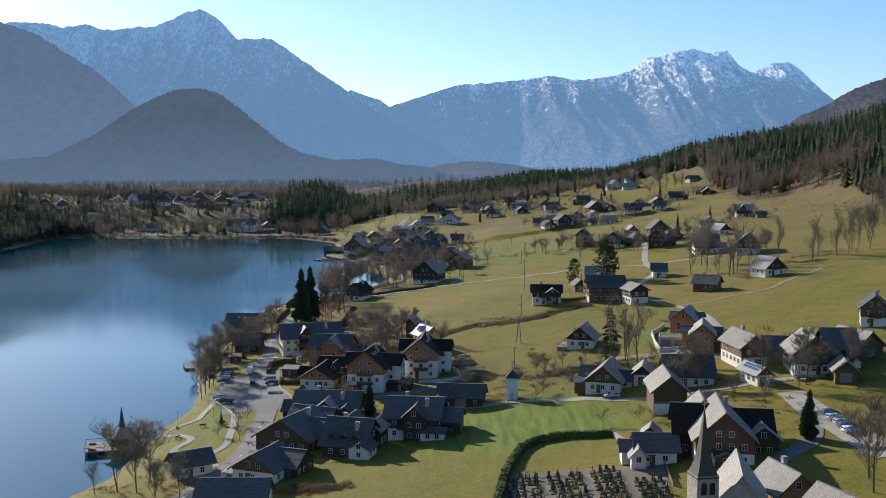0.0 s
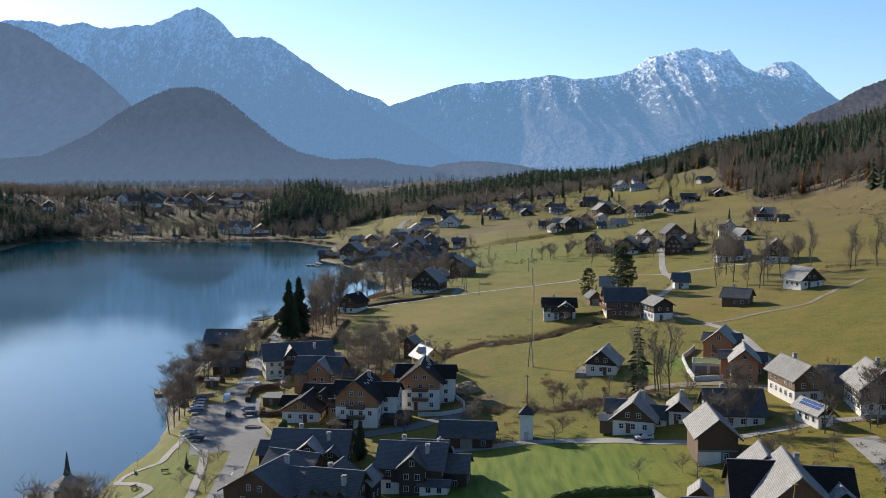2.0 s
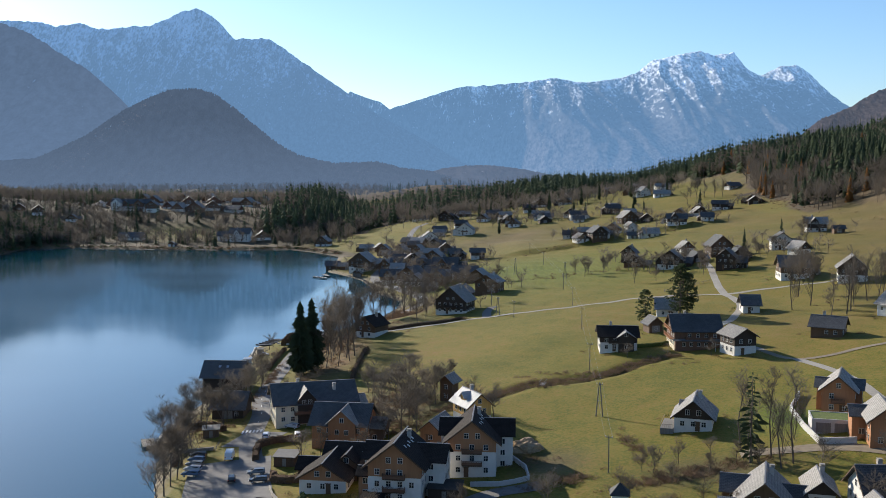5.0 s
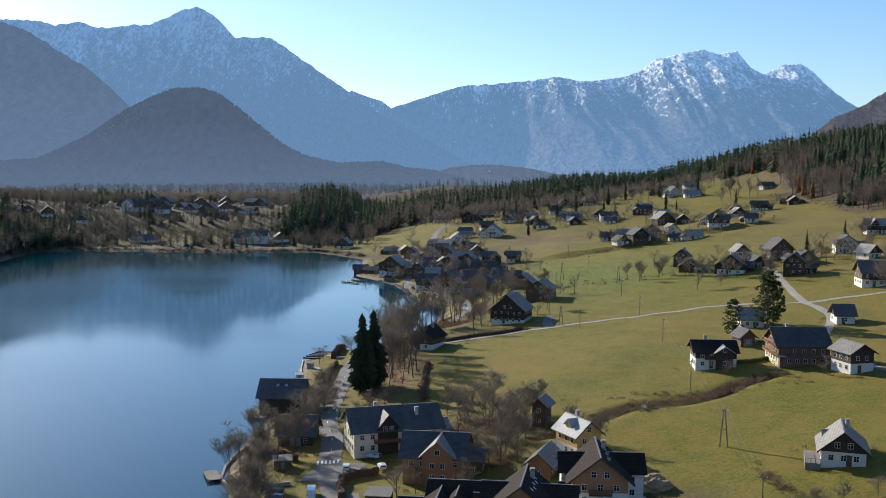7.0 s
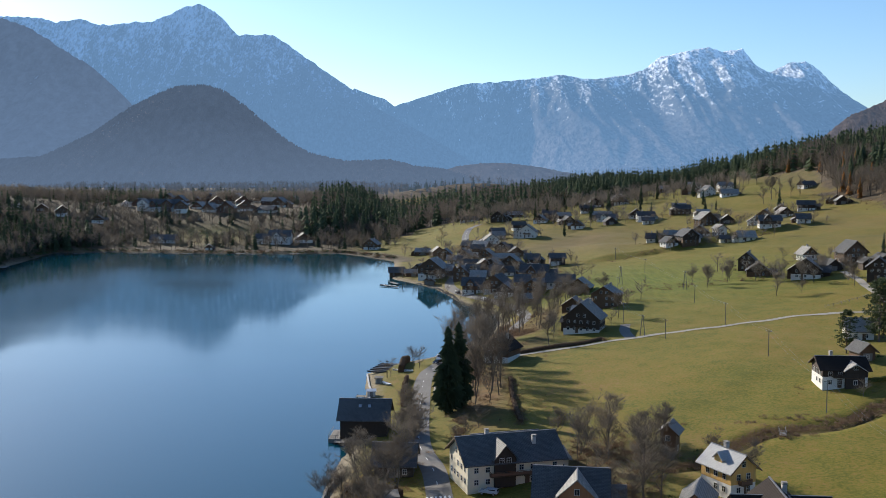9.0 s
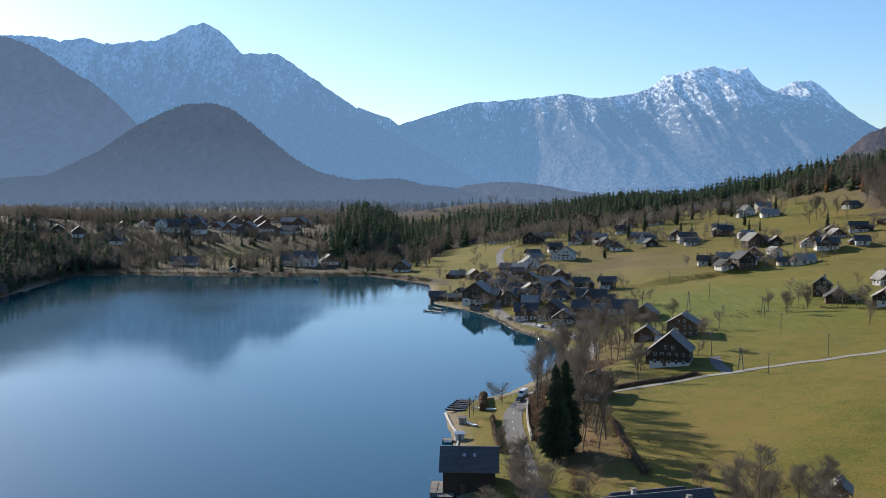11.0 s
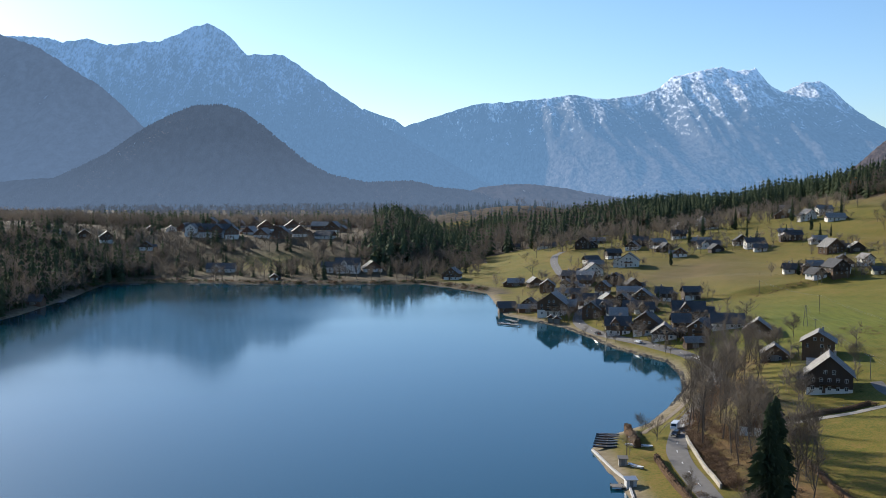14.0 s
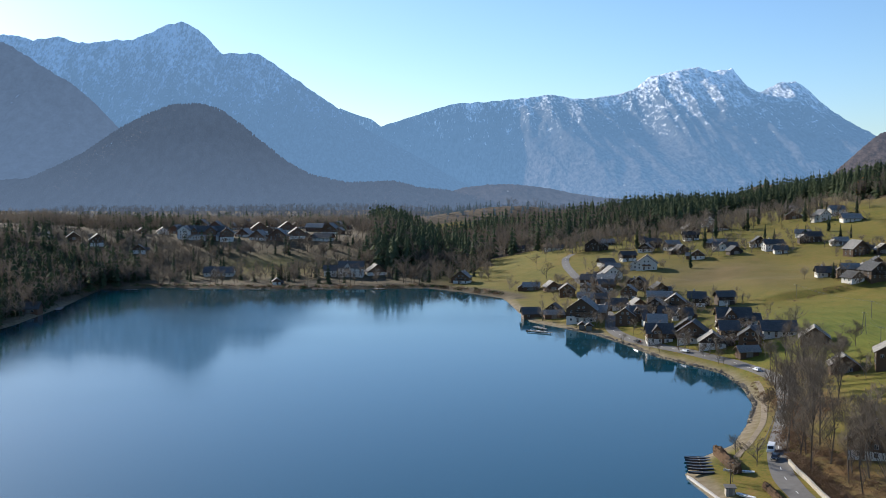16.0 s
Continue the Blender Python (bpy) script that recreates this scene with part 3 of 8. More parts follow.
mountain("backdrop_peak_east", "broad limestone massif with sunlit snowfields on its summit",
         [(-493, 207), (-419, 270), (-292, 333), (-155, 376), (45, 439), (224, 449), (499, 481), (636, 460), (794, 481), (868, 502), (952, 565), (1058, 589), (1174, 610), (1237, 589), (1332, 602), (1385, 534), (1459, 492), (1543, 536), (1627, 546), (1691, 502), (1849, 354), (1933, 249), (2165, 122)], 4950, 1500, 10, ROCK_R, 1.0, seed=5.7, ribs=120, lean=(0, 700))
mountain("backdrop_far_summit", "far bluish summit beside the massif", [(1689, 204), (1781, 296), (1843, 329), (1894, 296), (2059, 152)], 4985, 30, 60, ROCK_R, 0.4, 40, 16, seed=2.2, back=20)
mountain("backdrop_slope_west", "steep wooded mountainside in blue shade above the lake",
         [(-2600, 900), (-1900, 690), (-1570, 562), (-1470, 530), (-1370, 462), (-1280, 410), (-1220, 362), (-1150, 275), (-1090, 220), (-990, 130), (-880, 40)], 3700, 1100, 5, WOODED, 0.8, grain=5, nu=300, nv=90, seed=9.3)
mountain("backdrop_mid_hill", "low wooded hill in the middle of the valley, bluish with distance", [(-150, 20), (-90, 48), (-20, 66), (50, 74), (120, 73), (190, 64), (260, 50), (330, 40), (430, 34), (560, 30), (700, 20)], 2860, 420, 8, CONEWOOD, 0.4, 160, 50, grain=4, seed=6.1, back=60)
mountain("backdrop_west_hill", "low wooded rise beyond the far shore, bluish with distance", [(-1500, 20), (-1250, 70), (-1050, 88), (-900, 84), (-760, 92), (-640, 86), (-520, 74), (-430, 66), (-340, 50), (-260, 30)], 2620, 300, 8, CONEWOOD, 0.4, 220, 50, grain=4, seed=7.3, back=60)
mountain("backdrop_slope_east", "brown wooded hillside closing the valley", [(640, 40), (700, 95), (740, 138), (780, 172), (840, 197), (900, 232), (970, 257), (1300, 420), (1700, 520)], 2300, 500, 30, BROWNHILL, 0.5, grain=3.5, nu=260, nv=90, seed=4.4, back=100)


def hill_top(x, y):
    prof_x = [-1400, -1070, -950, -870, -810, -760, -690, -640, -590, -530, -470, -410, -320, -200, -140, -20, 150]
    prof_z = [20, 100, 168, 226, 256, 276, 279, 266, 230, 180, 132, 100, 80, 84, 68, 55, 20]
    top = float(np.interp(x, prof_x, prof_z))
    d = abs(y - 2870) / (620 if y < 2870 else 600)
    z = 8 + (top - 14) * max(0.0, 1 - d ** 1.25)
    return z + 0.045 * (top - 10) * fbm(x / 170, y / 170, 3) * min(1.0, 2.5 * d)


def beech_hill():
    """The steep conical hill of bare beech woods beyond the lake."""
    n = 180
    xs, ys = np.linspace(-1350, 120, n), np.linspace(2250, 3500, n)
    verts = [(x, y, hill_top(x, y)) for y in ys for x in xs]
    faces = [(j * n + i, j * n + i + 1, (j + 1) * n + i + 1, (j + 1) * n + i) for j in range(n - 1) for i in range(n - 1)]
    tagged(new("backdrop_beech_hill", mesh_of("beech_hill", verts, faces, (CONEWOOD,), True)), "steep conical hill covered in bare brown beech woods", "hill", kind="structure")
    rng = random.Random(14)
    v, f = [], []
    for k in range(15000):                              # crowns of its trees, slim and uneven
        x, y = rng.uniform(-1340, 110), 2880 - 620 * rng.random() ** 1.3
        z, h, w = hill_top(x, y), rng.uniform(4, 9), rng.uniform(2.5, 4.5)
        for q in range(2):
            a = rng.uniform(0, 3.14)
            c, e = math.cos(a) * w, math.sin(a) * w
            b = len(v)
            v += [(x - c, y - e, z + h * 0.3), (x, y, z - 1), (x + c, y + e, z + h * 0.35), (x + 0.3 * c, y + 0.3 * e, z + h)]
            f.append((b, b + 1, b + 2, b + 3))
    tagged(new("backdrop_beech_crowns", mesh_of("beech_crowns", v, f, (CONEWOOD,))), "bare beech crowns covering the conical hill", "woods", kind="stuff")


beech_hill()


# ---- roads and paths, laid on the ground ----
def strip(name, label, pts, width, mat, lift=0.12, category="road", dashes=False, bare=(0, 0)):
    """A band of even width along a line, draped on the land."""
    P = [Vector((x, y, 0)) for x, y in pts]
    line = []
    for i in range(len(P) - 1):
        a, b, c, d = P[max(i - 1, 0)], P[i], P[i + 1], P[min(i + 2, len(P) - 1)]
        k = max(2, int((c - b).length / 2.5))
        for s in range(k):
            t = s / k
            line.append(0.5 * ((2 * b) + (c - a) * t + (2 * a - 5 * b + 4 * c - d) * t * t + (3 * b - a - 3 * c + d) * t ** 3))
    line.append(P[-1])
    across = max(2, int(width / 2) + 1)
    rows = []
    for i, p in enumerate(line):
        d = (line[min(i + 1, len(line) - 1)] - line[max(i - 1, 0)]).normalized()
        side = Vector((d.y, -d.x, 0))
        rows.append([p + side * width * (k / (across - 1) - 0.5) for k in range(across)])
    flat = np.array([(q.x, q.y) for r in rows for q in r])
    z = np.maximum(land(flat[:, 0], flat[:, 1]), 0.3) + lift
    verts = [(x, y, h) for (x, y), h in zip(flat.tolist(), z.tolist())]
    faces = [(i * across + k, i * across + k + 1, (i + 1) * across + k + 1, (i + 1) * across + k) for i in range(len(rows) - 1) for k in range(across - 1)]
    ob = tagged(new(name, mesh_of(name, verts, faces, (mat,), True)), label, category, kind="structure")
    if dashes:
        v, f = [], []
        for i in range(0, len(line) - 3, 4):
            a, b = line[i], line[i + 1]
            if bare[0] < a.y < bare[1]:
                continue
            d = (b - a).normalized()
            s = Vector((d.y, -d.x, 0)) * 0.09
            for q in (a - s, a + s, b + s, b - s):
                v.append((q.x, q.y, ground_z(q.x, q.y) + lift + 0.04))
            f.append((len(v) - 4, len(v) - 3, len(v) - 2, len(v) - 1))
        part("lane_marking", mesh_of("lane_marking", v, f), PAINT_WHITE, ob)
    return ob


def crossing(x, y, yaw, bars, length):
    """White zebra bars across the road."""
    m = pose(x, y, 0, 0, 0, yaw)
    v, f = [], []
    for k in range(bars):
        for dx, dy in ((0, 0), (0.5, 0), (0.5, length), (0, length)):
            q = m @ Vector(((k - bars / 2) + dx, dy - length / 2, 0))
            v.append((q.x, q.y, max(ground_z(q.x, q.y), 0.3) + 0.17))
        f.append(tuple(range(4 * k, 4 * k + 4)))
    tagged(new("trim_zebra_crossing", mesh_of("zebra_crossing", v, f, (PAINT_WHITE,))), "worn white zebra crossing painted on the shore road", "road marking", kind="structure")


DIRT = material("trodden_earth_and_grit", (0.215, 0.170, 0.115), 0.95, 0.3, 0.6, 0.03)
CHURCHGRAVEL = material("brown_churchyard_grit", (0.150, 0.122, 0.094), 0.95, 0.35, 0.8, 0.03)
strip("road_shore", "grey asphalt road with white dashes along the lake shore", [(-62, 196), (-58, 216), (-53, 236), (-51, 256), (-52, 276), (-54, 300), (-57, 325), (-64, 352), (-68, 374), (-70, 400), (-74, 425), (-74.6, 470), (-74, 505), (-70.6, 523), (-62.2, 547), (-48.3, 579.5), (-36.8, 609), (-28.6, 637), (-27.9, 656), (-30.5, 676), (-36.5, 692), (-49, 722), (-59, 753), (-63, 782), (-58, 814), (-54, 868), (-48, 934), (-48, 976), (-47, 1032), (-42, 1072), (-33, 1091)], 5.9, ASPHALT, dashes=True, bare=(285, 385))
strip("road_car_park", "wide asphalt car park beside the lakeside lawn", [(-57, 297), (-60, 310), (-65, 328), (-69, 352)], 20, ASPHALT, 0.09)
strip("road_inn_lane", "narrow asphalt lane between inns and farmhouse", [(-52, 304), (-40, 308), (-26, 306), (-14, 310), (-4, 316), (6, 318)], 5.5, ASPHALT)
strip("road_farm_yard", "paved farmyard between slate-roofed farmhouse wings", [(-46, 262), (-44, 250), (-38, 240)], 7, ASPHALT, 0.09)
strip("road_inn_yard", "asphalt forecourt of the lakeside inn", [(-69, 364), (-64, 378)], 12, ASPHALT, 0.10)
strip("road_meadow", "narrow pale gravel road across the meadow", [(-42, 527), (-34, 528), (-19, 531), (-6, 535), (3, 536), (24, 541), (48, 545), (70, 547), (85, 545), (99, 537), (116, 532), (138, 531), (160, 533)], 3.0, GRAVEL)
strip("road_chalet", "asphalt drive up to the dark timber chalet", [(2.8, 537.5), (3.0, 548), (4.2, 558), (6.5, 568)], 4.0, ASPHALT, 0.07)
strip("road_hill", "narrow brown earth track climbing the meadow", [(84, 418), (90, 402), (109, 404), (126, 410), (140, 422), (150, 432), (165, 445)], 2.2, DIRT)
strip("road_farm_link", "gravel drive down to the timber houses", [(90, 402), (93, 387), (94, 366), (92, 340), (88, 318)], 2.8, GRAVEL)
strip("road_lane", "narrow gravel village lane", [(-5, 286), (7, 288), (18, 288), (29, 284), (39, 279), (50, 272), (62, 268), (80, 270), (100, 268)], 3.4, GRAVEL)
strip("road_yard", "trodden earth yard between timber houses and barns", [(50, 321), (67, 318), (78, 310), (84, 302), (92, 292)], 4.5, DIRT)
strip("road_hamlet", "gravel lane through the upper hamlet", [(122, 640), (119, 615), (110, 570), (105, 540), (102, 503), (92, 477), (78, 452), (84, 418)], 3.2, GRAVEL)
strip("road_church_park", "pale gravel parking place by the churchyard", [(87, 256), (86, 233), (87, 218), (89, 200)], 7, GRAVEL)
strip("road_church", "asphalt lane curving round the church", [(86, 240), (78, 216), (66, 204), (58, 188), (54, 170)], 4.5, ASPHALT)
crossing(-68.6, 379.0, 4, 6, 3.2)
strip("pavement_park", "winding pale gravel path across the park lawn", [(-73, 318), (-73, 300), (-73, 290), (-78, 286), (-80, 279), (-74, 274), (-69, 268), (-71, 258), (-66, 248)], 2.0, GRAVEL, category="path")
strip("pavement_park_edge", "pale gravel path beside the road", [(-64, 300), (-61, 285), (-59, 270), (-58, 259), (-60, 249), (-56, 240)], 2.0, GRAVEL, category="path")
strip("pavement_bay", "sandy footpath along the bay shore", [(-78, 536), (-66.5, 557.5), (-55.2, 580), (-45.3, 607), (-37.5, 632), (-34.5, 646)], 2.0, DIRT, category="path")
strip("pavement_churchyard", "pale gravel between the graves", [(11, 204), (22, 203), (36, 201), (44, 200)], 24, CHURCHGRAVEL, 0.06, category="path")

# ---- houses ----
WALLS = {"w": PLASTER, "c": CREAM, "y": OCHRE, "d": DARKWOOD, "b": BROWNWOOD, "r": REDWOOD, "o": ORANGEWOOD}
WALL_WORD = {"w": "white plaster", "c": "cream plaster", "y": "ochre boards", "d": "dark-stained timber", "b": "weathered brown timber", "r": "red-brown timber", "o": "orange larch boards"}
ROOFS = {"slate": SLATE, "grey": SHINGLE, "white": WHITEROOF, "tile": DARKROOF}
ROOF_WORD = {"slate": "dark slate roof", "grey": "silver-grey shingle roof", "white": "pale metal roof", "tile": "black-brown tiled roof"}
cache = {}
SITES = []
# lower wings and cross roofs of the larger houses: place in the house's own frame, width, depth, gable or eaves to the front, eaves height, pitch, wall, roof
WINGS = {
    "farm_wing": [(-2.0, 12.5, 12.0, 9.0, "E", 3.4, 0.7, "d", "slate"), (8.5, 2.0, 10.0, 9.5, "E", 3.6, 0.62, "d", "slate")],
    "farm_wing2": [(4.6, -5.0, 5.0, 6.0, "G", 2.8, 0.5, "w", "slate"), (-3.0, 7.5, 7.0, 9.0, "G", 4.4, 0.7, "d", "slate"), (4.2, 6.5, 4.2, 7.0, "G", 4.6, 0.8, "d", "grey")],
    "farm_rear": [(0.5, -4.0, 6.5, 8.0, "G", 3.8, 0.75, "d", "grey"), (6.0, -4.5, 5.0, 7.0, "G", 3.0, 0.7, "d", "slate"), (-8.5, -2.0, 7.0, 7.0, "E", 2.8, 0.6, "d", "slate")],
    "gable_inn": [(0.8, -4.4, 5.4, 6.6, "G", 6.3, 0.85, "d", "slate"), (5.5, -6.2, 6.0, 3.4, "E", 2.5, 0.35, "w", "slate"), (9.3, 1.5, 5.0, 8.0, "E", 4.2, 0.6, "d", "slate"), (1.0, 9.0, 10.0, 7.0, "E", 5.0, 0.7, "d", "slate"), (4.0, 7.0, 5.0, 9.0, "G", 5.4, 0.8, "w", "grey")],
    "orange_inn": [(0.9, 3.2, 17.6, 8.0, "E", 8.1, 0.62, "w", "tile"), (-6.8, -2.6, 3.0, 4.4, "E", 5.4, 0.5, "o", "tile")],
    "orange_inn2": [(0.9, 3.0, 16.6, 8.4, "E", 8.3, 0.62, "w", "tile"), (-6.2, -3.6, 2.8, 4.4, "E", 5.4, 0.5, "o", "tile")],
    "orange_house": [(4.5, 8.5, 14.0, 8.0, "E", 4.4, 0.75, "o", "tile"), (3.6, 5.0, 5.0, 8.0, "G", 4.6, 0.8, "b", "tile"), (-6.0, 5.5, 4.5, 6.0, "E", 2.6, 0.6, "b", "tile"), (10.5, 2.5, 5.5, 7.0, "E", 4.8, 0.6, "b", "tile")],
    "wood_villa": [(1.2, -4.2, 7.0, 7.4, "G", 6.5, 0.9, "o", "grey"), (8.5, 2.5, 4.4, 8.0, "E", 4.0, 0.4, "b", "grey")],
    "lake_inn": [(12.6, 3.5, 5.5, 9.0, "E", 3.4, 0.35, "c", "grey"), (3.0, 9.0, 16.0, 8.0, "E", 5.4, 0.6, "c", "slate")],
    "porch_farm": [(-6.0, 5.0, 7.0, 11.0, "E", 5.0, 0.85, "d", "tile"), (7.6, 7.0, 7.5, 9.0, "E", 4.8, 0.8, "d", "tile"), (-2.6, 13.0, 7.0, 9.0, "G", 6.6, 0.9, "d", "grey"), (9.0, 3.5, 6.5, 7.5, "G", 4.0, 0.75, "d", "grey"), (0.0, -8.9, 3.4, 2.2, "G", 2.5, 0.5, "b", "grey")],
    "gable_cottage": [(5.4, 2.0, 3.4, 6.0, "E", 2.8, 0.7, "w", "slate"), (-4.8, 5.0, 6.0, 6.0, "E", 3.0, 0.7, "b", "slate")],
    "dark_farm": [(8.0, 3.0, 8.0, 7.0, "E", 3.6, 0.6, "d", "slate"), (10.0, -2.5, 5.0, 6.0, "G", 3.2, 0.7, "w", "grey")],
    "timber_hall": [(0.0, -7.6, 15.0, 1.6, "E", 2.7, 0.15, "r", "slate")],
    "modern_wood2": [(-4.2, 4.0, 4.0, 6.0, "E", 5.0, 0.5, "o", "slate"), (4.0, 5.5, 3.5, 6.0, "E", 4.6, 0.5, "o", "slate")],
    "modern_wood": [(2.6, 2.5, 5.0, 6.0, "E", 5.4, 0.55, "o", "slate"), (-3.4, 2.0, 3.6, 6.0, "E", 5.4, 0.5, "o", "slate")],
    "meadow_house": [(-0.4, 4.0, 6.0, 6.0, "E", 3.0, 0.6, "d", "grey")],
    "garage_house": [(5.0, 4.0, 6.0, 9.0, "E", 3.0, 0.6, "d", "slate")],
    "dark_chalet": [(-2.0, 9.0, 9.0, 8.0, "E", 6.0, 0.6, "d", "grey"), (-7.5, 3.0, 4.0, 6.0, "E", 3.0, 0.5, "d", "slate")],
    "lake_hotel": [(8.0, 4.0, 9.0, 10.0, "E", 5.2, 0.6, "b", "grey")],
    "cross_gable_villa": [(9.0, 2.0, 7.0, 8.0, "E", 3.6, 0.6, "w", "slate")],
    "twin_gable": [(2.4, -3.2, 5.0, 6.0, "G", 4.9, 0.62, "d", "grey")],
    "chapel": [(-4.0, -4.2, 3.0, 2.4, "G", 2.4, 1.05, "w", "grey"), (-5.6, 1.0, 3.0, 5.0, "E", 2.4, 0.6, "w", "slate")],
    "hamlet_b": [(7.0, 3.0, 7.0, 8.0, "E", 3.4, 0.6, "d", "slate"), (-6.0, 4.0, 5.0, 7.0, "G", 3.4, 0.7, "d", "grey")],
    "dark_gable": [(6.5, 2.0, 6.0, 8.0, "E", 3.6, 0.6, "d", "slate")],
    "balcony_farm": [(8.0, 3.0, 6.0, 7.0, "E", 3.0, 0.6, "w", "grey")],
    "white_villa": [(6.5, 3.0, 6.0, 7.0, "E", 3.2, 0.6, "w", "slate")],
    "stone_house": [(7.0, 2.0, 6.0, 8.0, "G", 3.4, 0.7, "w", "grey")],
    "steep_house": [(6.0, 3.0, 7.0, 8.0, "E", 3.4, 0.6, "w", "grey")],
    "resort_hotel": [(-14.0, -6.0, 11.0, 12.0, "G", 8.2, 0.7, "w", "grey"), (12.0, -6.0, 10.0, 12.0, "G", 8.0, 0.7, "r", "slate"), (4.0, -9.5, 30.0, 5.0, "E", 3.2, 0.2, "w", "white")],
    "white_eave": [(-3.0, -3.0, 5.0, 6.0, "G", 3.6, 0.7, "w", "slate")],
}
RIDGE = material("ridge_tiles", (0.16, 0.16, 0.165), 0.6, 0.2, 3)


def window_mesh(w, h, far):
    key = ("window", w, h, far)
    if key not in cache:
        b = 0.08
        xs = (-w / 2 - b, -w / 2, -0.035, 0.035, w / 2, w / 2 + b)
        zs = (-h / 2 - b, -h / 2, 0.08, 0.14, h / 2, h / 2 + b)
        verts = [(x, y, z) for y in (-0.07, 0.03) for z in zs for x in xs]
        faces = [(j * 6 + i, j * 6 + i + 1, (j + 1) * 6 + i + 1, (j + 1) * 6 + i) for j in range(5) for i in range(5) if i in (0, 2, 4) or j in (0, 2, 4)]
        faces += [(36 + i, 37 + i, i + 1, i) for i in range(5)] + [(30 + i, 31 + i, 67 + i, 66 + i) for i in range(5)]
        faces += [(36 + j * 6, j * 6, j * 6 + 6, 42 + j * 6) for j in range(5)] + [(j * 6 + 5, 41 + j * 6, 47 + j * 6, j * 6 + 11) for j in range(5)]
        me = mesh_of("window", verts, faces)
        me.materials.append(FRAME)
        pane = mesh_of("pane", [(-w / 2, -0.03, -h / 2), (w / 2, -0.03, -h / 2), (w / 2, -0.03, h / 2), (-w / 2, -0.03, h / 2)], [(0, 1, 2, 3)], (GLASS,))
        if far:                                           # one mesh: surround, middle bar and glass
            ring = [(sx * (w / 2 + o), y, sz * (h / 2 + o)) for o, y in ((b, -0.07), (0, -0.07), (b, 0.03)) for sx, sz in ((-1, -1), (1, -1), (1, 1), (-1, 1))]
            faces = [(k, (k + 1) % 4, 4 + (k + 1) % 4, 4 + k) for k in range(4)] + [(8 + k, 8 + (k + 1) % 4, (k + 1) % 4, k) for k in range(4)] + [(16, 17, 18, 19), (12, 13, 14, 15)]
            ring += [(-w / 2, -0.03, -h / 2), (w / 2, -0.03, -h / 2), (w / 2, -0.03, h / 2), (-w / 2, -0.03, h / 2), (-0.04, -0.06, -h / 2), (0.04, -0.06, -h / 2), (0.04, -0.06, h / 2), (-0.04, -0.06, h / 2)]
            me = mesh_of("window", ring, faces, (FRAME, GLASS))
            me.polygons[9].material_index = 1
        cache[key] = (me, pane)
    return cache[key]


def roof_mesh(span, length, z0, rise_, over, gover, thick=0.22):
    """Two slabs that meet at a ridge along local y; the eaves at x = +-(span/2 + over)."""
    slope = rise_ / (span / 2)
    verts, faces, uvs = [], [], []
    hx, hy = span / 2 + over, length / 2 + gover
    for s in (-1, 1):
        e = z0 - over * slope
        top = z0 + rise_
        k = len(verts)
        for y in (-hy, hy):
            verts += [(s * hx, y, e), (0, y, top), (0, y, top + thick * 1.25), (s * hx, y, e + thick)]
        q = [(k + 3, k + 2, k + 6, k + 7), (k, k + 4, k + 5, k + 1), (k, k + 3, k + 7, k + 4), (k, k + 1, k + 2, k + 3), (k + 4, k + 7, k + 6, k + 5)]
        if s > 0:
            q = [f[::-1] for f in q]
        faces += q
    me = mesh_of("roof", verts, faces)
    uv = me.uv_layers.new(name="UVMap")
    run = math.hypot(1, slope)
    for lp in me.loops:
        v = me.vertices[lp.vertex_index].co
        uv.data[lp.index].uv = (v.y, abs(v.x) * run)
    return me


def gable_prism(span, length, z0, z1, rise_):
    """Wall block from z0 to the eaves z1 with gable triangles to the ridge."""
    h, l = span / 2, length / 2
    v = [(-h, -l, z0), (h, -l, z0), (h, -l, z1), (0, -l, z1 + rise_), (-h, -l, z1), (-h, l, z0), (h, l, z0), (h, l, z1), (0, l, z1 + rise_), (-h, l, z1)]
    f = [(0, 1, 2, 3, 4), (9, 8, 7, 6, 5), (1, 6, 7, 2), (0, 4, 9, 5), (0, 5, 6, 1), (2, 7, 8, 3), (4, 3, 8, 9)]
    return mesh_of("wall", v, f)


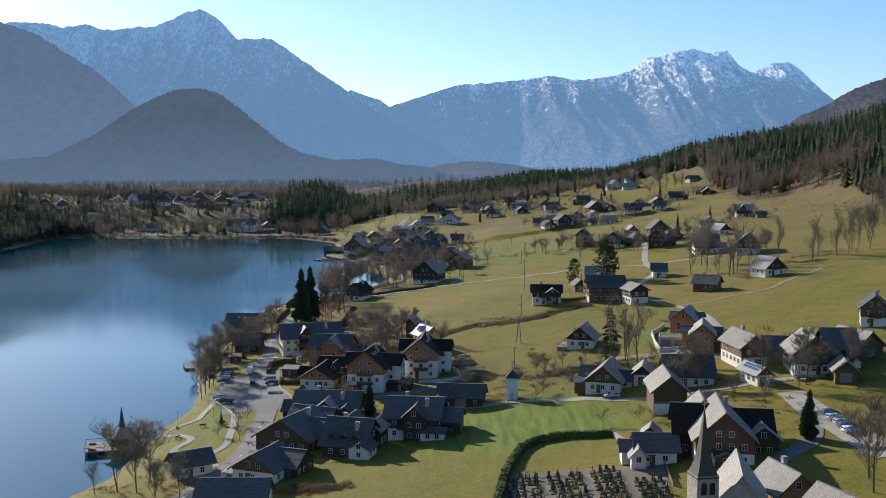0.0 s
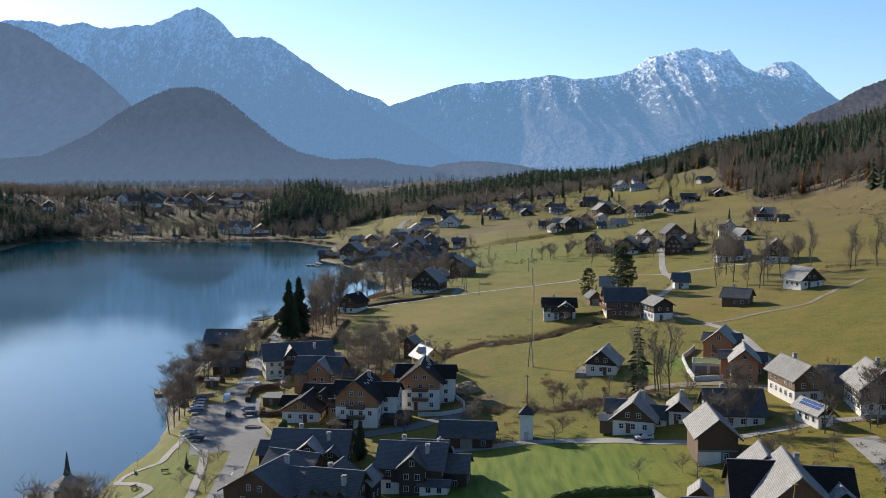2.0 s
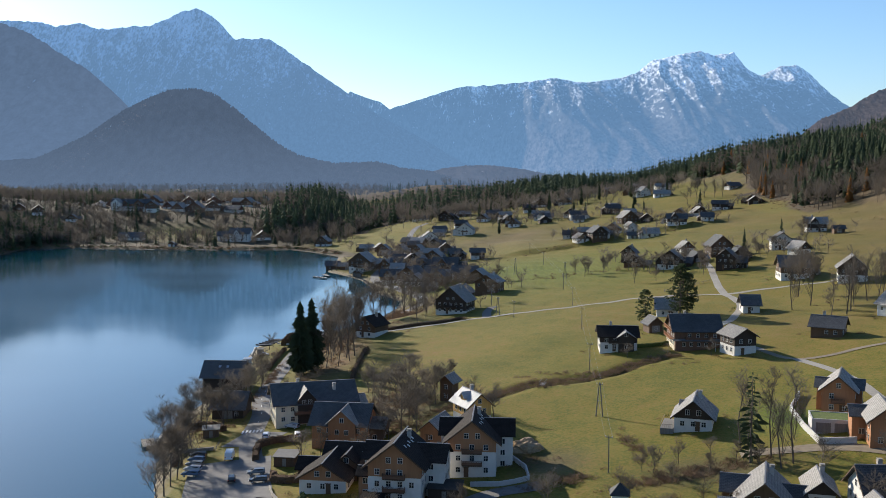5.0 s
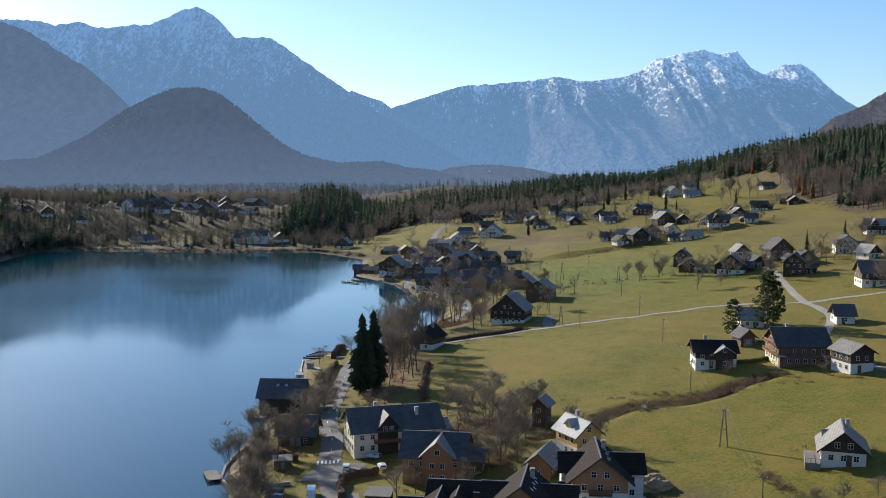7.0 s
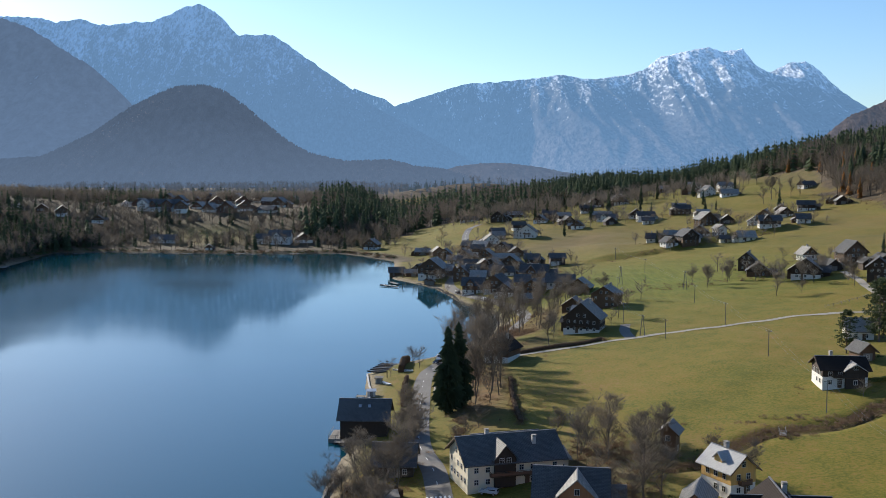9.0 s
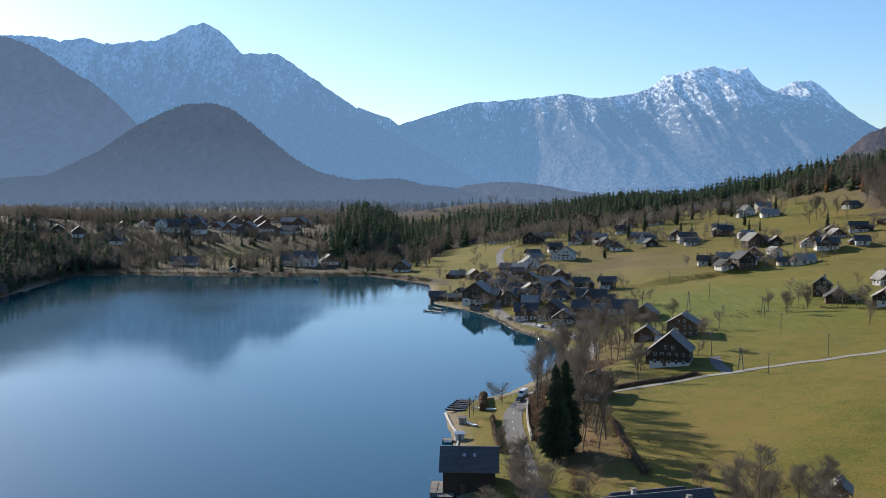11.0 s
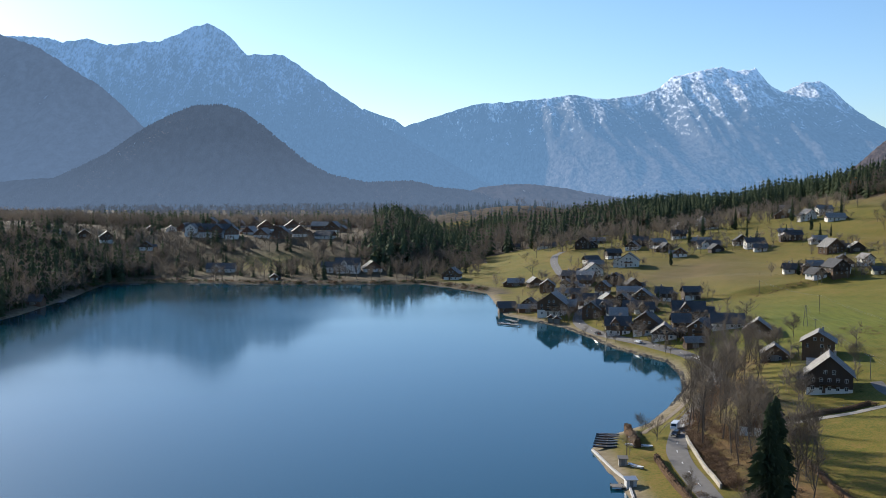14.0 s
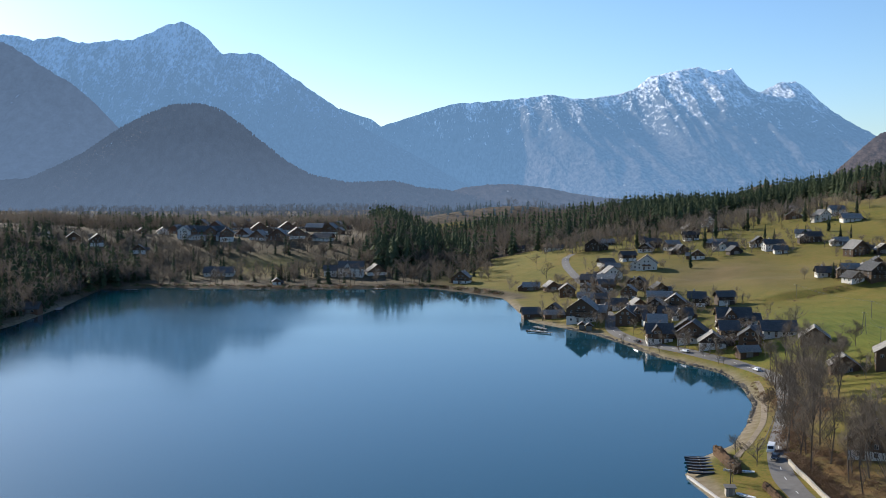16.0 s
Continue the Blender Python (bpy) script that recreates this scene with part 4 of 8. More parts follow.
def house(name, x, y, yaw, w, d, kind, storeys, walls, roof, flags="", far=False, extra=""):
    """A gabled house. kind G: gable to the front; E: eaves to the front. Walls: two letters, lower storey and the rest."""
    rng = random.Random(hash_of(name))
    low, up = walls
    eave = (2.55 * storeys + 0.75) * (0.84 if far or "l" in flags else 1.0)
    span, length = (w, d) if kind == "G" else (d, w)
    turn = 0 if kind == "G" else 90
    pitch = (0.72 if far else 0.84) if kind == "G" else 0.74
    if "P" in flags:
        pitch = 0.80
    if "T" in flags:
        pitch = 0.92
    if "f" in flags:
        pitch = 0.5
    if "m" in flags:
        pitch = 0.6
    rise_ = span / 2 * pitch
    label = extra or f"{WALL_WORD[up] if up == low else WALL_WORD[low] + ' and ' + WALL_WORD[up]} house with a {ROOF_WORD[roof]}"
    if not extra and low == up and low in "bdr" and (storeys == 1 or "barn" in name) and "c" not in flags:
        label = f"{WALL_WORD[up]} barn with a {ROOF_WORD[roof]}"
    category = "barn" if "barn" in label else "house"
    root = thing("barn" if category == "barn" else "house", x, y, ground_z(x, y), yaw, label, category, "village houses")
    fr = pose(0, 0, 0, 0, 0, turn)                      # the ridge runs along local y
    split = eave if low == up else ((2.1 if far else 2.75) if storeys < 3 else 3.0)
    if storeys == 3 and up in "o" and low == "w":
        split = 5.7
    low_h = 1.5 if "h" in flags else min(split, eave - 0.01)
    bm = boxes((-span / 2, -length / 2, -3.0, span / 2, length / 2, low_h), m=fr)
    part("wall", bm, WALLS[low], root)
    me = gable_prism(span + 0.08, length + 0.08, low_h, eave, rise_)
    me.transform(fr)
    me.name = "upper_wall"
    part("upper_wall", me, WALLS[up], root)
    over = 1.3 if "P" in flags else 0.9 if not far else 0.8
    me = roof_mesh(span + 0.08, length + 0.08, eave + 0.02, rise_, over, 0.9)
    me.transform(fr)
    part("roof", me, ROOFS[roof], root)
    if not far:
        zr = eave + rise_ + 0.27
        part("ridge_cap", boxes((-0.16, -length / 2 - 0.94, zr - 0.04, 0.16, length / 2 + 0.94, zr + 0.08), m=fr), RIDGE, root)
    sl = rise_ / (span / 2)
    hy, hx = length / 2 + 0.94, span / 2 + over
    for gy in ((-hy, hy) if not far or kind == "E" else (-hy,)):                                # bargeboards under the verge
        bm = bmesh.new()
        for s in (-1, 1):
            ax, az, bz = s * hx, eave - over * sl, eave + rise_
            g = 0.05 if gy > 0 else -0.05
            vs = [bm.verts.new(c) for c in ((ax, gy, az - 0.12), (0, gy, bz - 0.12), (0, gy, bz + 0.2), (ax, gy, az + 0.2), (ax, gy + g, az - 0.12), (0, gy + g, bz - 0.12), (0, gy + g, bz + 0.2), (ax, gy + g, az + 0.2))]
            for f in ((0, 1, 2, 3), (7, 6, 5, 4), (0, 4, 5, 1), (3, 2, 6, 7), (0, 3, 7, 4), (1, 5, 6, 2)):
                bm.faces.new([vs[i] for i in f])
        bm.transform(fr)
        part("bargeboard", bm, BROWNWOOD if up not in "d" else DARKWOOD, root)

    def window(wx, wz, face, w_=0.95, h_=1.15):
        """face: 0 front, 1 right, 2 back, 3 left (of the house as it stands)."""
        me, pane = window_mesh(w_, h_, far)
        reach = (d / 2, w / 2, d / 2, w / 2)[face] + 0.05
        m = pose(0, 0, 0, 0, 0, 90 * face) @ pose(wx, -reach, wz)
        ob = part("window", me, None, root, m=m)
        if not far:
            part("pane", pane, None, ob)

    gables = (0, 2) if kind == "G" else (3, 1)
    for face in (0, 1, 3):
        wide = w if face in (0, 2) else d
        step = 2.5 if not far else 3.3
        if far and face == 1:
            continue
        n = max(1, int((wide - 1.2) / step))
        if "barn" in label and face != 0:
            continue
        for s in range(storeys):
            for i in range(n):
                if "n" in flags or rng.random() < (0.12 if "barn" not in label else 0.75):
                    continue
                px = (i - (n - 1) / 2) * (wide - 1.4) / n
                window(px, (1.5 + 2.55 * s + (0.15 if s else 0)) * (0.84 if far or "l" in flags else 1.0), face)
        if face in gables and "barn" not in label and rise_ > 2.6:
            for px in ((-1.3, 1.3) if wide > 8 else (0,)):
                window(px, eave + 0.95, face)
    if "barn" in label:
        bm = boxes((-1.5, -d / 2 - 0.09, 0.0, -0.03, -d / 2 - 0.01, 2.5), (0.03, -d / 2 - 0.09, 0.0, 1.5, -d / 2 - 0.01, 2.5))
        part("barn_door", bm, GREYWOOD, root)
        if storeys == 2:
            part("stable_front", boxes((-w / 2 + 0.1, -d / 2 - 0.14, -0.6, 0.6, -d / 2 - 0.1, 2.4)), PLASTER, root)
            part("beam", boxes((-w / 2, -d / 2 - 0.2, 2.5, w / 2, -d / 2 - 0.04, 2.8)), GREYWOOD, root)
    else:
        side = rng.choice((-1, 1)) * w * 0.12
        bm = boxes((side - 0.55, -d / 2 - 0.10, -0.2, side + 0.55, -d / 2 - 0.01, 2.05), (side - 0.75, -d / 2 - 0.13, 2.05, side + 0.75, -d / 2 - 0.01, 2.2))
        part("door", bm, BROWNWOOD, root)
    for i in range(flags.count("c")):
        cx = (0.12 + 0.1 * i) * span * (1 if i == 0 else -1)
        cy = length * (0.18 if i == 0 else -0.25)
        zt = eave + rise_ - abs(cx) * sl
        ch = part("chimney", boxes((cx - 0.42, cy - 0.42, zt - 0.8, cx + 0.42, cy + 0.42, zt + 1.7), m=fr), BRICKRED, root)
        part("chimney_cap", boxes((cx - 0.52, cy - 0.52, zt + 1.7, cx + 0.52, cy + 0.52, zt + 1.82), (cx - 0.3, cy - 0.3, zt + 1.82, cx + 0.3, cy + 0.3, zt + 2.05), (cx - 0.5, cy - 0.5, zt + 2.05, cx + 0.5, cy + 0.5, zt + 2.13), m=fr), STONE, ch)
    for bz in ((2.75, 5.5) if storeys == 3 else (2.75,)) if "b" in flags else ():
        bw = w * (0.42 if kind == "G" else 0.55)
        bal = part("balcony", boxes((-bw / 2, -d / 2 - 1.25, bz - 0.14, bw / 2, -d / 2 - 0.045, bz)), BROWNWOOD, root)
        bm = boxes((-bw / 2, -d / 2 - 1.25, bz + 0.95, bw / 2, -d / 2 - 1.15, bz + 1.05), (-bw / 2, -d / 2 - 1.22, bz + 0.12, bw / 2, -d / 2 - 1.18, bz + 0.82))
        for k in range(5):
            bx = -bw / 2 + 0.05 + k * (bw - 0.1) / 4
            box(bm, bx - 0.05, -d / 2 - 1.24, bz, bx + 0.05, -d / 2 - 1.16, bz + 0.95)
        for s in (-1, 1):
            box(bm, s * bw / 2 - 0.04, -d / 2 - 1.16, bz + 0.95, s * bw / 2 + 0.04, -d / 2 - 0.05, bz + 1.05)
            box(bm, s * bw / 2 - 0.02, -d / 2 - 1.16, bz + 0.12, s * bw / 2 + 0.02, -d / 2 - 0.05, bz + 0.82)
        part("railing", bm, DARKWOOD if up in "db" else REDWOOD, bal)
    for bz in (2.85, 5.55) if "g" in flags else ():       # galleries along the gable end
        bal = part("gallery", boxes((-w / 2 - 1.3, -d * 0.4, bz - 0.14, -w / 2 - 0.06, d * 0.4, bz)), ORANGEWOOD, root)
        bm = boxes((-w / 2 - 1.3, -d * 0.4, bz + 0.95, -w / 2 - 1.2, d * 0.4, bz + 1.05))
        for k in range(33):
            py = -d * 0.4 + 0.06 + k * (d * 0.8 - 0.12) / 32
            box(bm, -w / 2 - 1.28, py - 0.05, bz, -w / 2 - 1.23, py + 0.05, bz + 0.95)
        part("railing", bm, ORANGEWOOD, bal)
    if "x" in flags:                                     # cross gable over the front eaves
        cw = min(5.0, w * 0.36)
        cr = cw / 2 * 1.15
        ch_ = eave + 0.9
        cl = d / 2 if kind == "E" else d * 0.3
        if kind == "E":
            bx = -w * 0.12
            me = gable_prism(cw, cl + 0.7, low_h if up != low else 0.1, ch_, cr)
            me.transform(pose(bx, -cl / 2 - 0.36, 0))
            dm = part("cross_gable", me, WALLS[up] if up != "c" else DARKWOOD, root)
            me = roof_mesh(cw, cl + 1.0, ch_ + 0.03, cr, 0.55, 0.3)
            me.transform(pose(bx, -cl / 2 - 0.56, 0))
            part("cross_roof", me, ROOFS[roof], dm)
            wme, wp = window_mesh(0.95, 1.15, far)
            for px in (-0.85, 0.85):
                wb = part("window", wme, None, dm, m=pose(bx + px, -d / 2 - 0.73, ch_ - 0.6))
        else:
            me = gable_prism(cw, span * 0.36, eave + 0.3, eave + 1.5, cr * 0.8)
            me.transform(pose(-span * 0.24, 0, 0, 0, 0, -90))
            dm = part("dormer", me, WALLS[up], root)
            me = roof_mesh(cw, span * 0.42, eave + 1.53, cr * 0.8, 0.4, 0.2)
            me.transform(pose(-span * 0.24, 0, 0, 0, 0, -90))
            part("dormer_roof", me, ROOFS[roof], dm)
    if "D" in flags:                                     # row of small dormers on the front slope
        for k in (-1, 0, 1):
            me = gable_prism(1.7, d * 0.3, eave + 0.4, eave + 1.6, 0.75)
            me.transform(pose(k * w * 0.27, -d * 0.27, 0))
            dm = part("dormer", me, WALLS[up], root)
            me = roof_mesh(1.7, d * 0.34, eave + 1.63, 0.75, 0.3, 0.2, 0.14)
            me.transform(pose(k * w * 0.27, -d * 0.29, 0))
            part("dormer_roof", me, ROOFS[roof], dm)
    if "S" in flags:
        for k in range(5):
            cy = -length * 0.3 + k * length * 0.14
            cx = span * (0.16 + 0.03 * (k % 2))
            zt = eave + rise_ - cx * sl + 0.27
            a = math.degrees(math.atan(sl))
            part("skylight", boxes((-0.4, -0.3, -0.02, 0.4, 0.3, 0.07), m=pose(cx, cy, zt, 0, a, 0)), METAL, root)
    if "p" in flags:
        a = math.degrees(math.atan(sl))
        for i in range(4):
            for j in range(2):
                cx, cy = -span * (0.15 + 0.19 * j), -length * 0.36 + i * length * 0.22
                zt = eave + rise_ + cx * sl + 0.30
                part("solar_panel", boxes((-span * 0.105, -length * 0.1, -0.02, span * 0.105, length * 0.1, 0.05), m=pose(cx, cy, zt, 0, -a, 0)), SOLAR, root)
    if "d" in flags:
        dk = part("deck", boxes((-w / 2 - 3.2, -d / 2 - 1.0, -1.6, -w / 2 - 0.05, d / 2 - 2, 0.2)), GREYWOOD, root)
        bm = boxes((-w / 2 - 3.2, -d / 2 - 1.0, 1.1, -w / 2 - 0.05, -d / 2 - 0.92, 1.2), (-w / 2 - 3.2, -d / 2 - 1.0, 1.1, -w / 2 - 3.12, d / 2 - 2, 1.2))
        for k in range(7):
            box(bm, -w / 2 - 3.18 + k * 0.5, -d / 2 - 0.99, 0.2, -w / 2 - 3.1 + k * 0.5, -d / 2 - 0.93, 1.1)
        part("railing", bm, GREYWOOD, dk)
    if "a" in flags:
        me = gable_prism(3.0, 3.4, -1.0, 2.4, 0.9)
        me.transform(pose(-w / 2 - 1.55, -d / 2 + 2.2, 0, 0, 0, 90))
        an = part("annex", me, WALLS[up], root)
        me = roof_mesh(3.0, 3.4, 2.43, 0.9, 0.4, 0.3)
        me.transform(pose(-w / 2 - 1.55, -d / 2 + 2.2, 0, 0, 0, 90))
        part("annex_roof", me, ROOFS[roof], an)
    extra_wings = list(WINGS.get(name, ()))
    if far and not extra_wings and rng.random() < 0.6:
        sd = rng.choice((-1, 1))
        extra_wings.append((sd * w * 0.55, rng.uniform(-0.1, 0.35) * d, w * rng.uniform(0.4, 0.6), d * rng.uniform(0.5, 0.7), rng.choice("GE"), eave * rng.uniform(0.6, 0.85), 0.65, up if up != "c" else "w", rng.choice(("slate", "grey"))))
    for i, (cx, cy, ww, dd, k_, ev, pt, wl, rf) in enumerate(extra_wings):
        sp_, ln_ = (ww, dd) if k_ == "G" else (dd, ww)
        m = pose(cx, cy, 0, 0, 0, 0 if k_ == "G" else 90)
        me = gable_prism(sp_, ln_, -2.5, ev, sp_ / 2 * pt)
        me.transform(m)
        wg = part("wing", me, WALLS[wl], root)
        me = roof_mesh(sp_, ln_, ev + 0.02, sp_ / 2 * pt, 0.7, 0.7)
        me.transform(m)
        part("wing_roof", me, ROOFS[rf], wg)
        zr = ev + sp_ / 2 * pt + 0.27
        part("ridge_cap", boxes((-0.15, -ln_ / 2 - 0.72, zr - 0.04, 0.15, ln_ / 2 + 0.72, zr + 0.07), m=m), RIDGE, wg)
        wme, wp = window_mesh(0.95, 1.15, True)
        for r in range(max(1, int(ev / 2.6))):
            n = int(ww / (2.6 if not far else 3.6))
            for q in range(n):
                part("window", wme, None, wg, m=pose(cx + (q - (n - 1) / 2) * 2.4, cy - dd / 2 - 0.03, 1.5 + 2.6 * r))
            n = int(dd / 3.0) if not far else 0
            for q in range(n):
                part("window", wme, None, wg, m=pose(cx, cy, 0, 0, 0, 90) @ pose((q - (n - 1) / 2) * 2.6, -ww / 2 - 0.03, 1.5 + 2.6 * r))
        if k_ == "G" and ww > 4:
            part("window", wme, None, wg, m=pose(cx, cy - dd / 2 - 0.03, ev + 0.7))
    SITES.append((x, y, w, d, yaw, far))
    if "s" in flags:
        for k in range(2):
            cy, cx = (k - 0.5) * 2.6, span * 0.2
            zt = eave + rise_ - cx * sl + 0.28
            bm = boxes((-0.5, -0.4, -0.02, 0.5, 0.4, 0.06), m=fr @ pose(-cx, cy, zt, 0, -math.degrees(math.atan(sl)), 0))
            part("skylight", bm, METAL, root)
    return root


def hash_of(s):
    return sum((i + 1) * ord(c) for i, c in enumerate(s))


SOLAR = material("solar_glass", (0.05, 0.09, 0.20), 0.15, 0.1, 3, spec=0.8)
house("farm_wing", -38.8, 257.0, -22, 15.3, 15, "G", 1, "bb", "slate", "cm")
house("farm_wing2", -24.0, 247.0, -14, 10.6, 13, "E", 1, "dd", "slate", "ccD")
house("garage_house", -42.1, 228.9, -20, 10.4, 11, "G", 1, "wb", "slate", "m")
house("park_shed", -61.3, 236.7, 34, 8.7, 6, "E", 1, "wd", "slate", "")
house("roadside_house", -43.8, 203.5, 0, 13.4, 12, "E", 1, "ww", "slate", "c")
house("gable_inn", -8.5, 261.1, -8, 13.6, 12, "E", 2, "wd", "slate", "ccbm")
house("long_shed", 3.9, 291.9, -8, 12.6, 7, "E", 1, "dd", "slate", "")
house("farm_rear", -34.0, 286.0, -6, 17.9, 11, "E", 1, "dd", "slate", "cc")
house("porch_farm", 57.8, 213.5, -8, 11.7, 17, "G", 2, "wb", "grey", "bcT")
house("chapel", 44.2, 214.6, -4, 8.1, 8, "E", 1, "ww", "slate", "m")
house("timber_barn", 61.3, 182.5, 14, 7.5, 9, "G", 1, "oo", "grey", "c")
house("garden_hut", 45.9, 227.6, -15, 3.0, 4, "G", 1, "bd", "grey", "")
house("corner_roof", 65.7, 168.9, 20, 5.8, 8, "G", 1, "bb", "grey", "")
house("dark_farm", 98.4, 276.7, -6, 10.0, 14, "G", 2, "wd", "grey", "bc")
house("dark_farm_wing", 106.7, 277.7, -6, 8.0, 11, "E", 2, "dd", "slate", "")
house("hill_shed", 95.5, 294.4, -8, 6.4, 8, "E", 1, "dd", "slate", "")
house("edge_barn", 114.8, 285.7, 20, 9.1, 12, "G", 1, "bb", "grey", "")
house("edge_house", 135.4, 322.6, -20, 8.2, 12, "G", 2, "wb", "slate", "bc")
house("small_barn", 102.6, 262.0, -12, 5.3, 8, "G", 1, "bb", "grey", "")
house("orange_inn", -24.8, 319.6, -10, 11.5, 13, "G", 3, "wo", "tile", "bcSP")
house("orange_inn2", -8.5, 334.7, -4, 10.9, 14, "G", 3, "wo", "tile", "bcSP")
house("orange_house", -41.4, 328.4, -8, 10.7, 13, "G", 1, "wo", "tile", "m")
house("wood_villa", -41.6, 363.6, -8, 14.0, 13, "E", 2, "oo", "slate", "mb")
house("gable_cottage", 45.2, 288.2, -18, 9.7, 13, "G", 1, "wb", "grey", "ca")
house("white_cottage", 55.9, 289.5, -14, 4.7, 9, "G", 1, "wd", "grey", "c")
house("big_barn", 56.2, 259.6, -4, 8.3, 14, "G", 2, "bb", "grey", "")
house("dark_annex", 66.8, 282.2, -4, 12.6, 12, "E", 1, "ww", "slate", "c")
house("modern_wood", 81.3, 346.3, -24, 7.4, 11, "G", 2, "oo", "grey", "b")
house("modern_wood2", 79.8, 317.7, -14, 6.8, 12, "G", 2, "oo", "grey", "")
house("grey_roof_farm", 85.9, 294.3, 7, 7.5, 15, "G", 2, "wb", "grey", "c")
house("solar_house", 82.2, 270.7, 14, 3.6, 9, "G", 1, "wd", "grey", "p")
house("meadow_house", 46.0, 346.0, -18, 8.9, 11, "G", 1, "wd", "grey", "cd")
house("twin_gable", 42.4, 438.6, -4, 12.1, 10, "E", 2, "wd", "tile", "cbfl")
house("timber_hall", 67.4, 436.6, -2, 15.1, 14, "E", 2, "cr", "slate", "cbmg")
house("white_gable", 77.0, 418.6, 14, 7.4, 9, "G", 2, "wd", "grey", "m")
house("slope_house", 109.3, 428.6, -30, 9.6, 9, "E", 1, "bb", "slate", "cm")
house("upper_house", 140.0, 445.9, 22, 10.7, 10, "G", 1, "wd", "grey", "b")
house("white_barn", 100.9, 487.2, -6, 6.1, 8, "E", 1, "wd", "slate", "")
house("orchard_hut", 59.7, 465.3, 10, 5.0, 6, "G", 1, "bb", "slate", "")
house("balcony_farm", 139.7, 553.7, -6, 12.6, 11, "E", 2, "wb", "slate", "b")
house("gable_farm", 154.9, 525.7, -18, 11.3, 12, "G", 2, "wd", "grey", "")
house("dark_gable", 124.7, 606.0, -24, 9.5, 9, "G", 2, "dd", "slate", "")
house("dark_roof", 140.4, 638.9, 0, 10.6, 9, "G", 1, "dd", "slate", "", True)
house("white_villa", 167.2, 654.3, -10, 11.4, 10, "G", 2, "ww", "slate", "c", True)
house("lane_house", 166.8, 624.8, 24, 7.9, 8, "G", 1, "wd", "grey", "")
house("hill_villa", 204.6, 706.7, -10, 11.3, 9, "E", 2, "wd", "grey", "cx", True)
house("hill_shed2", 208.2, 681.0, 0, 5.9, 4, "E", 1, "bb", "slate", "", True)
house("hamlet_a", 89.4, 663.1, -16, 11.0, 8, "G", 1, "bd", "slate", "", True)
house("hamlet_b", 104.2, 638.1, -24, 13.1, 8, "G", 2, "wd", "grey", "c", True)
house("hamlet_c", 119.8, 649.7, 10, 8.1, 8, "G", 1, "dd", "slate", "", True)
house("hamlet_h", 153.3, 846.3, -6, 13.9, 8, "E", 2, "wd", "slate", "xc", True)
house("hamlet_i", 187.0, 917.5, 10, 11.9, 7, "G", 1, "wd", "grey", "", True)
house("hamlet_j", 206.2, 925.5, -14, 12.2, 7, "E", 2, "wd", "slate", "", True)
house("hamlet_m", 237.8, 947.7, -20, 9.8, 7, "G", 1, "bb", "slate", "", True)
house("shore_boathouse", -89.4, 440.9, -3, 12.9, 11, "E", 2, "dd", "slate", "sdn")
house("boathouse_low", -79.4, 402.6, -3, 9.4, 10, "E", 1, "dd", "slate", "")
house("lake_inn", -53.4, 390.5, 16, 22.8, 14, "E", 2, "cc", "slate", "xccmb")
house("storage_tower", -13.9, 396.9, -24, 3.7, 5, "G", 2, "bb", "grey", "")
house("yellow_house", -8.0, 368.6, 26, 6.6, 9, "G", 2, "wy", "white", "xbc")
house("low_garage", -17.1, 357.9, -20, 5.5, 10, "G", 1, "oo", "grey", "")
house("barn_meadow", 7.2, 818.6, 4, 9.5, 7, "E", 2, "dd", "slate", "", True)
house("dark_chalet", -10.7, 564.5, -20, 14.3, 13, "G", 2, "wd", "grey", "bch")
house("chalet_rear", 7.5, 622.3, -22, 11.8, 11, "G", 2, "bb", "grey", "cm")
house("forest_house_b", 81.0, 1154.8, 16, 12.0, 7, "G", 2, "wd", "grey", "", True)
house("forest_house_c", 114.8, 1206.4, 0, 10.5, 7, "G", 2, "ww", "grey", "", True)
house("white_eave", 73.6, 1030.0, -6, 17.4, 8, "E", 1, "ww", "slate", "", True)
house("stone_house", 101.7, 1005.5, 4, 14.2, 8, "E", 2, "ww", "slate", "c", True)
house("farm_on_knoll", 133.6, 1012.3, 2, 12.4, 8, "E", 2, "dd", "slate", "c", True)
house("upper_chalet_a", 175.0, 1157.8, -16, 13.6, 9, "G", 1, "bb", "slate", "", True)
house("upper_chalet_b", 179.0, 1104.5, 20, 11.6, 8, "G", 2, "ww", "grey", "", True)
house("upper_chalet_c", 190.1, 1074.5, -4, 14.7, 9, "E", 1, "wb", "grey", "c", True)
house("flat_white", 144.3, 986.5, 0, 9.4, 7, "E", 1, "ww", "grey", "", True)
house("ridge_farm", 133.5, 935.7, 20, 15.0, 9, "G", 2, "bb", "grey", "", True)
house("ridge_farm_b", 147.7, 927.5, -10, 10.0, 8, "G", 1, "dd", "grey", "", True)
house("steep_house", 91.8, 820.6, 16, 11.3, 10, "G", 2, "bd", "slate", "cb", True)
house("knoll_house", 76.8, 850.2, -10, 10.5, 8, "E", 1, "wd", "slate", "c", True)
house("knoll_house_b", 80.0, 820.1, 18, 8.8, 8, "G", 1, "wd", "slate", "", True)
house("meadow_villa", 128.2, 815.3, 0, 10.6, 9, "E", 1, "cc", "grey", "", True)
house("meadow_shed", 115.8, 820.4, 0, 5.4, 5, "E", 1, "cc", "slate", "", True)
house("pine_house", 71.8, 498.0, -10, 8.1, 9, "E", 1, "ww", "grey", "")
house("boat_hall", -97.9, 843.9, 4, 9.7, 8, "E", 1, "bd", "slate", "", True)
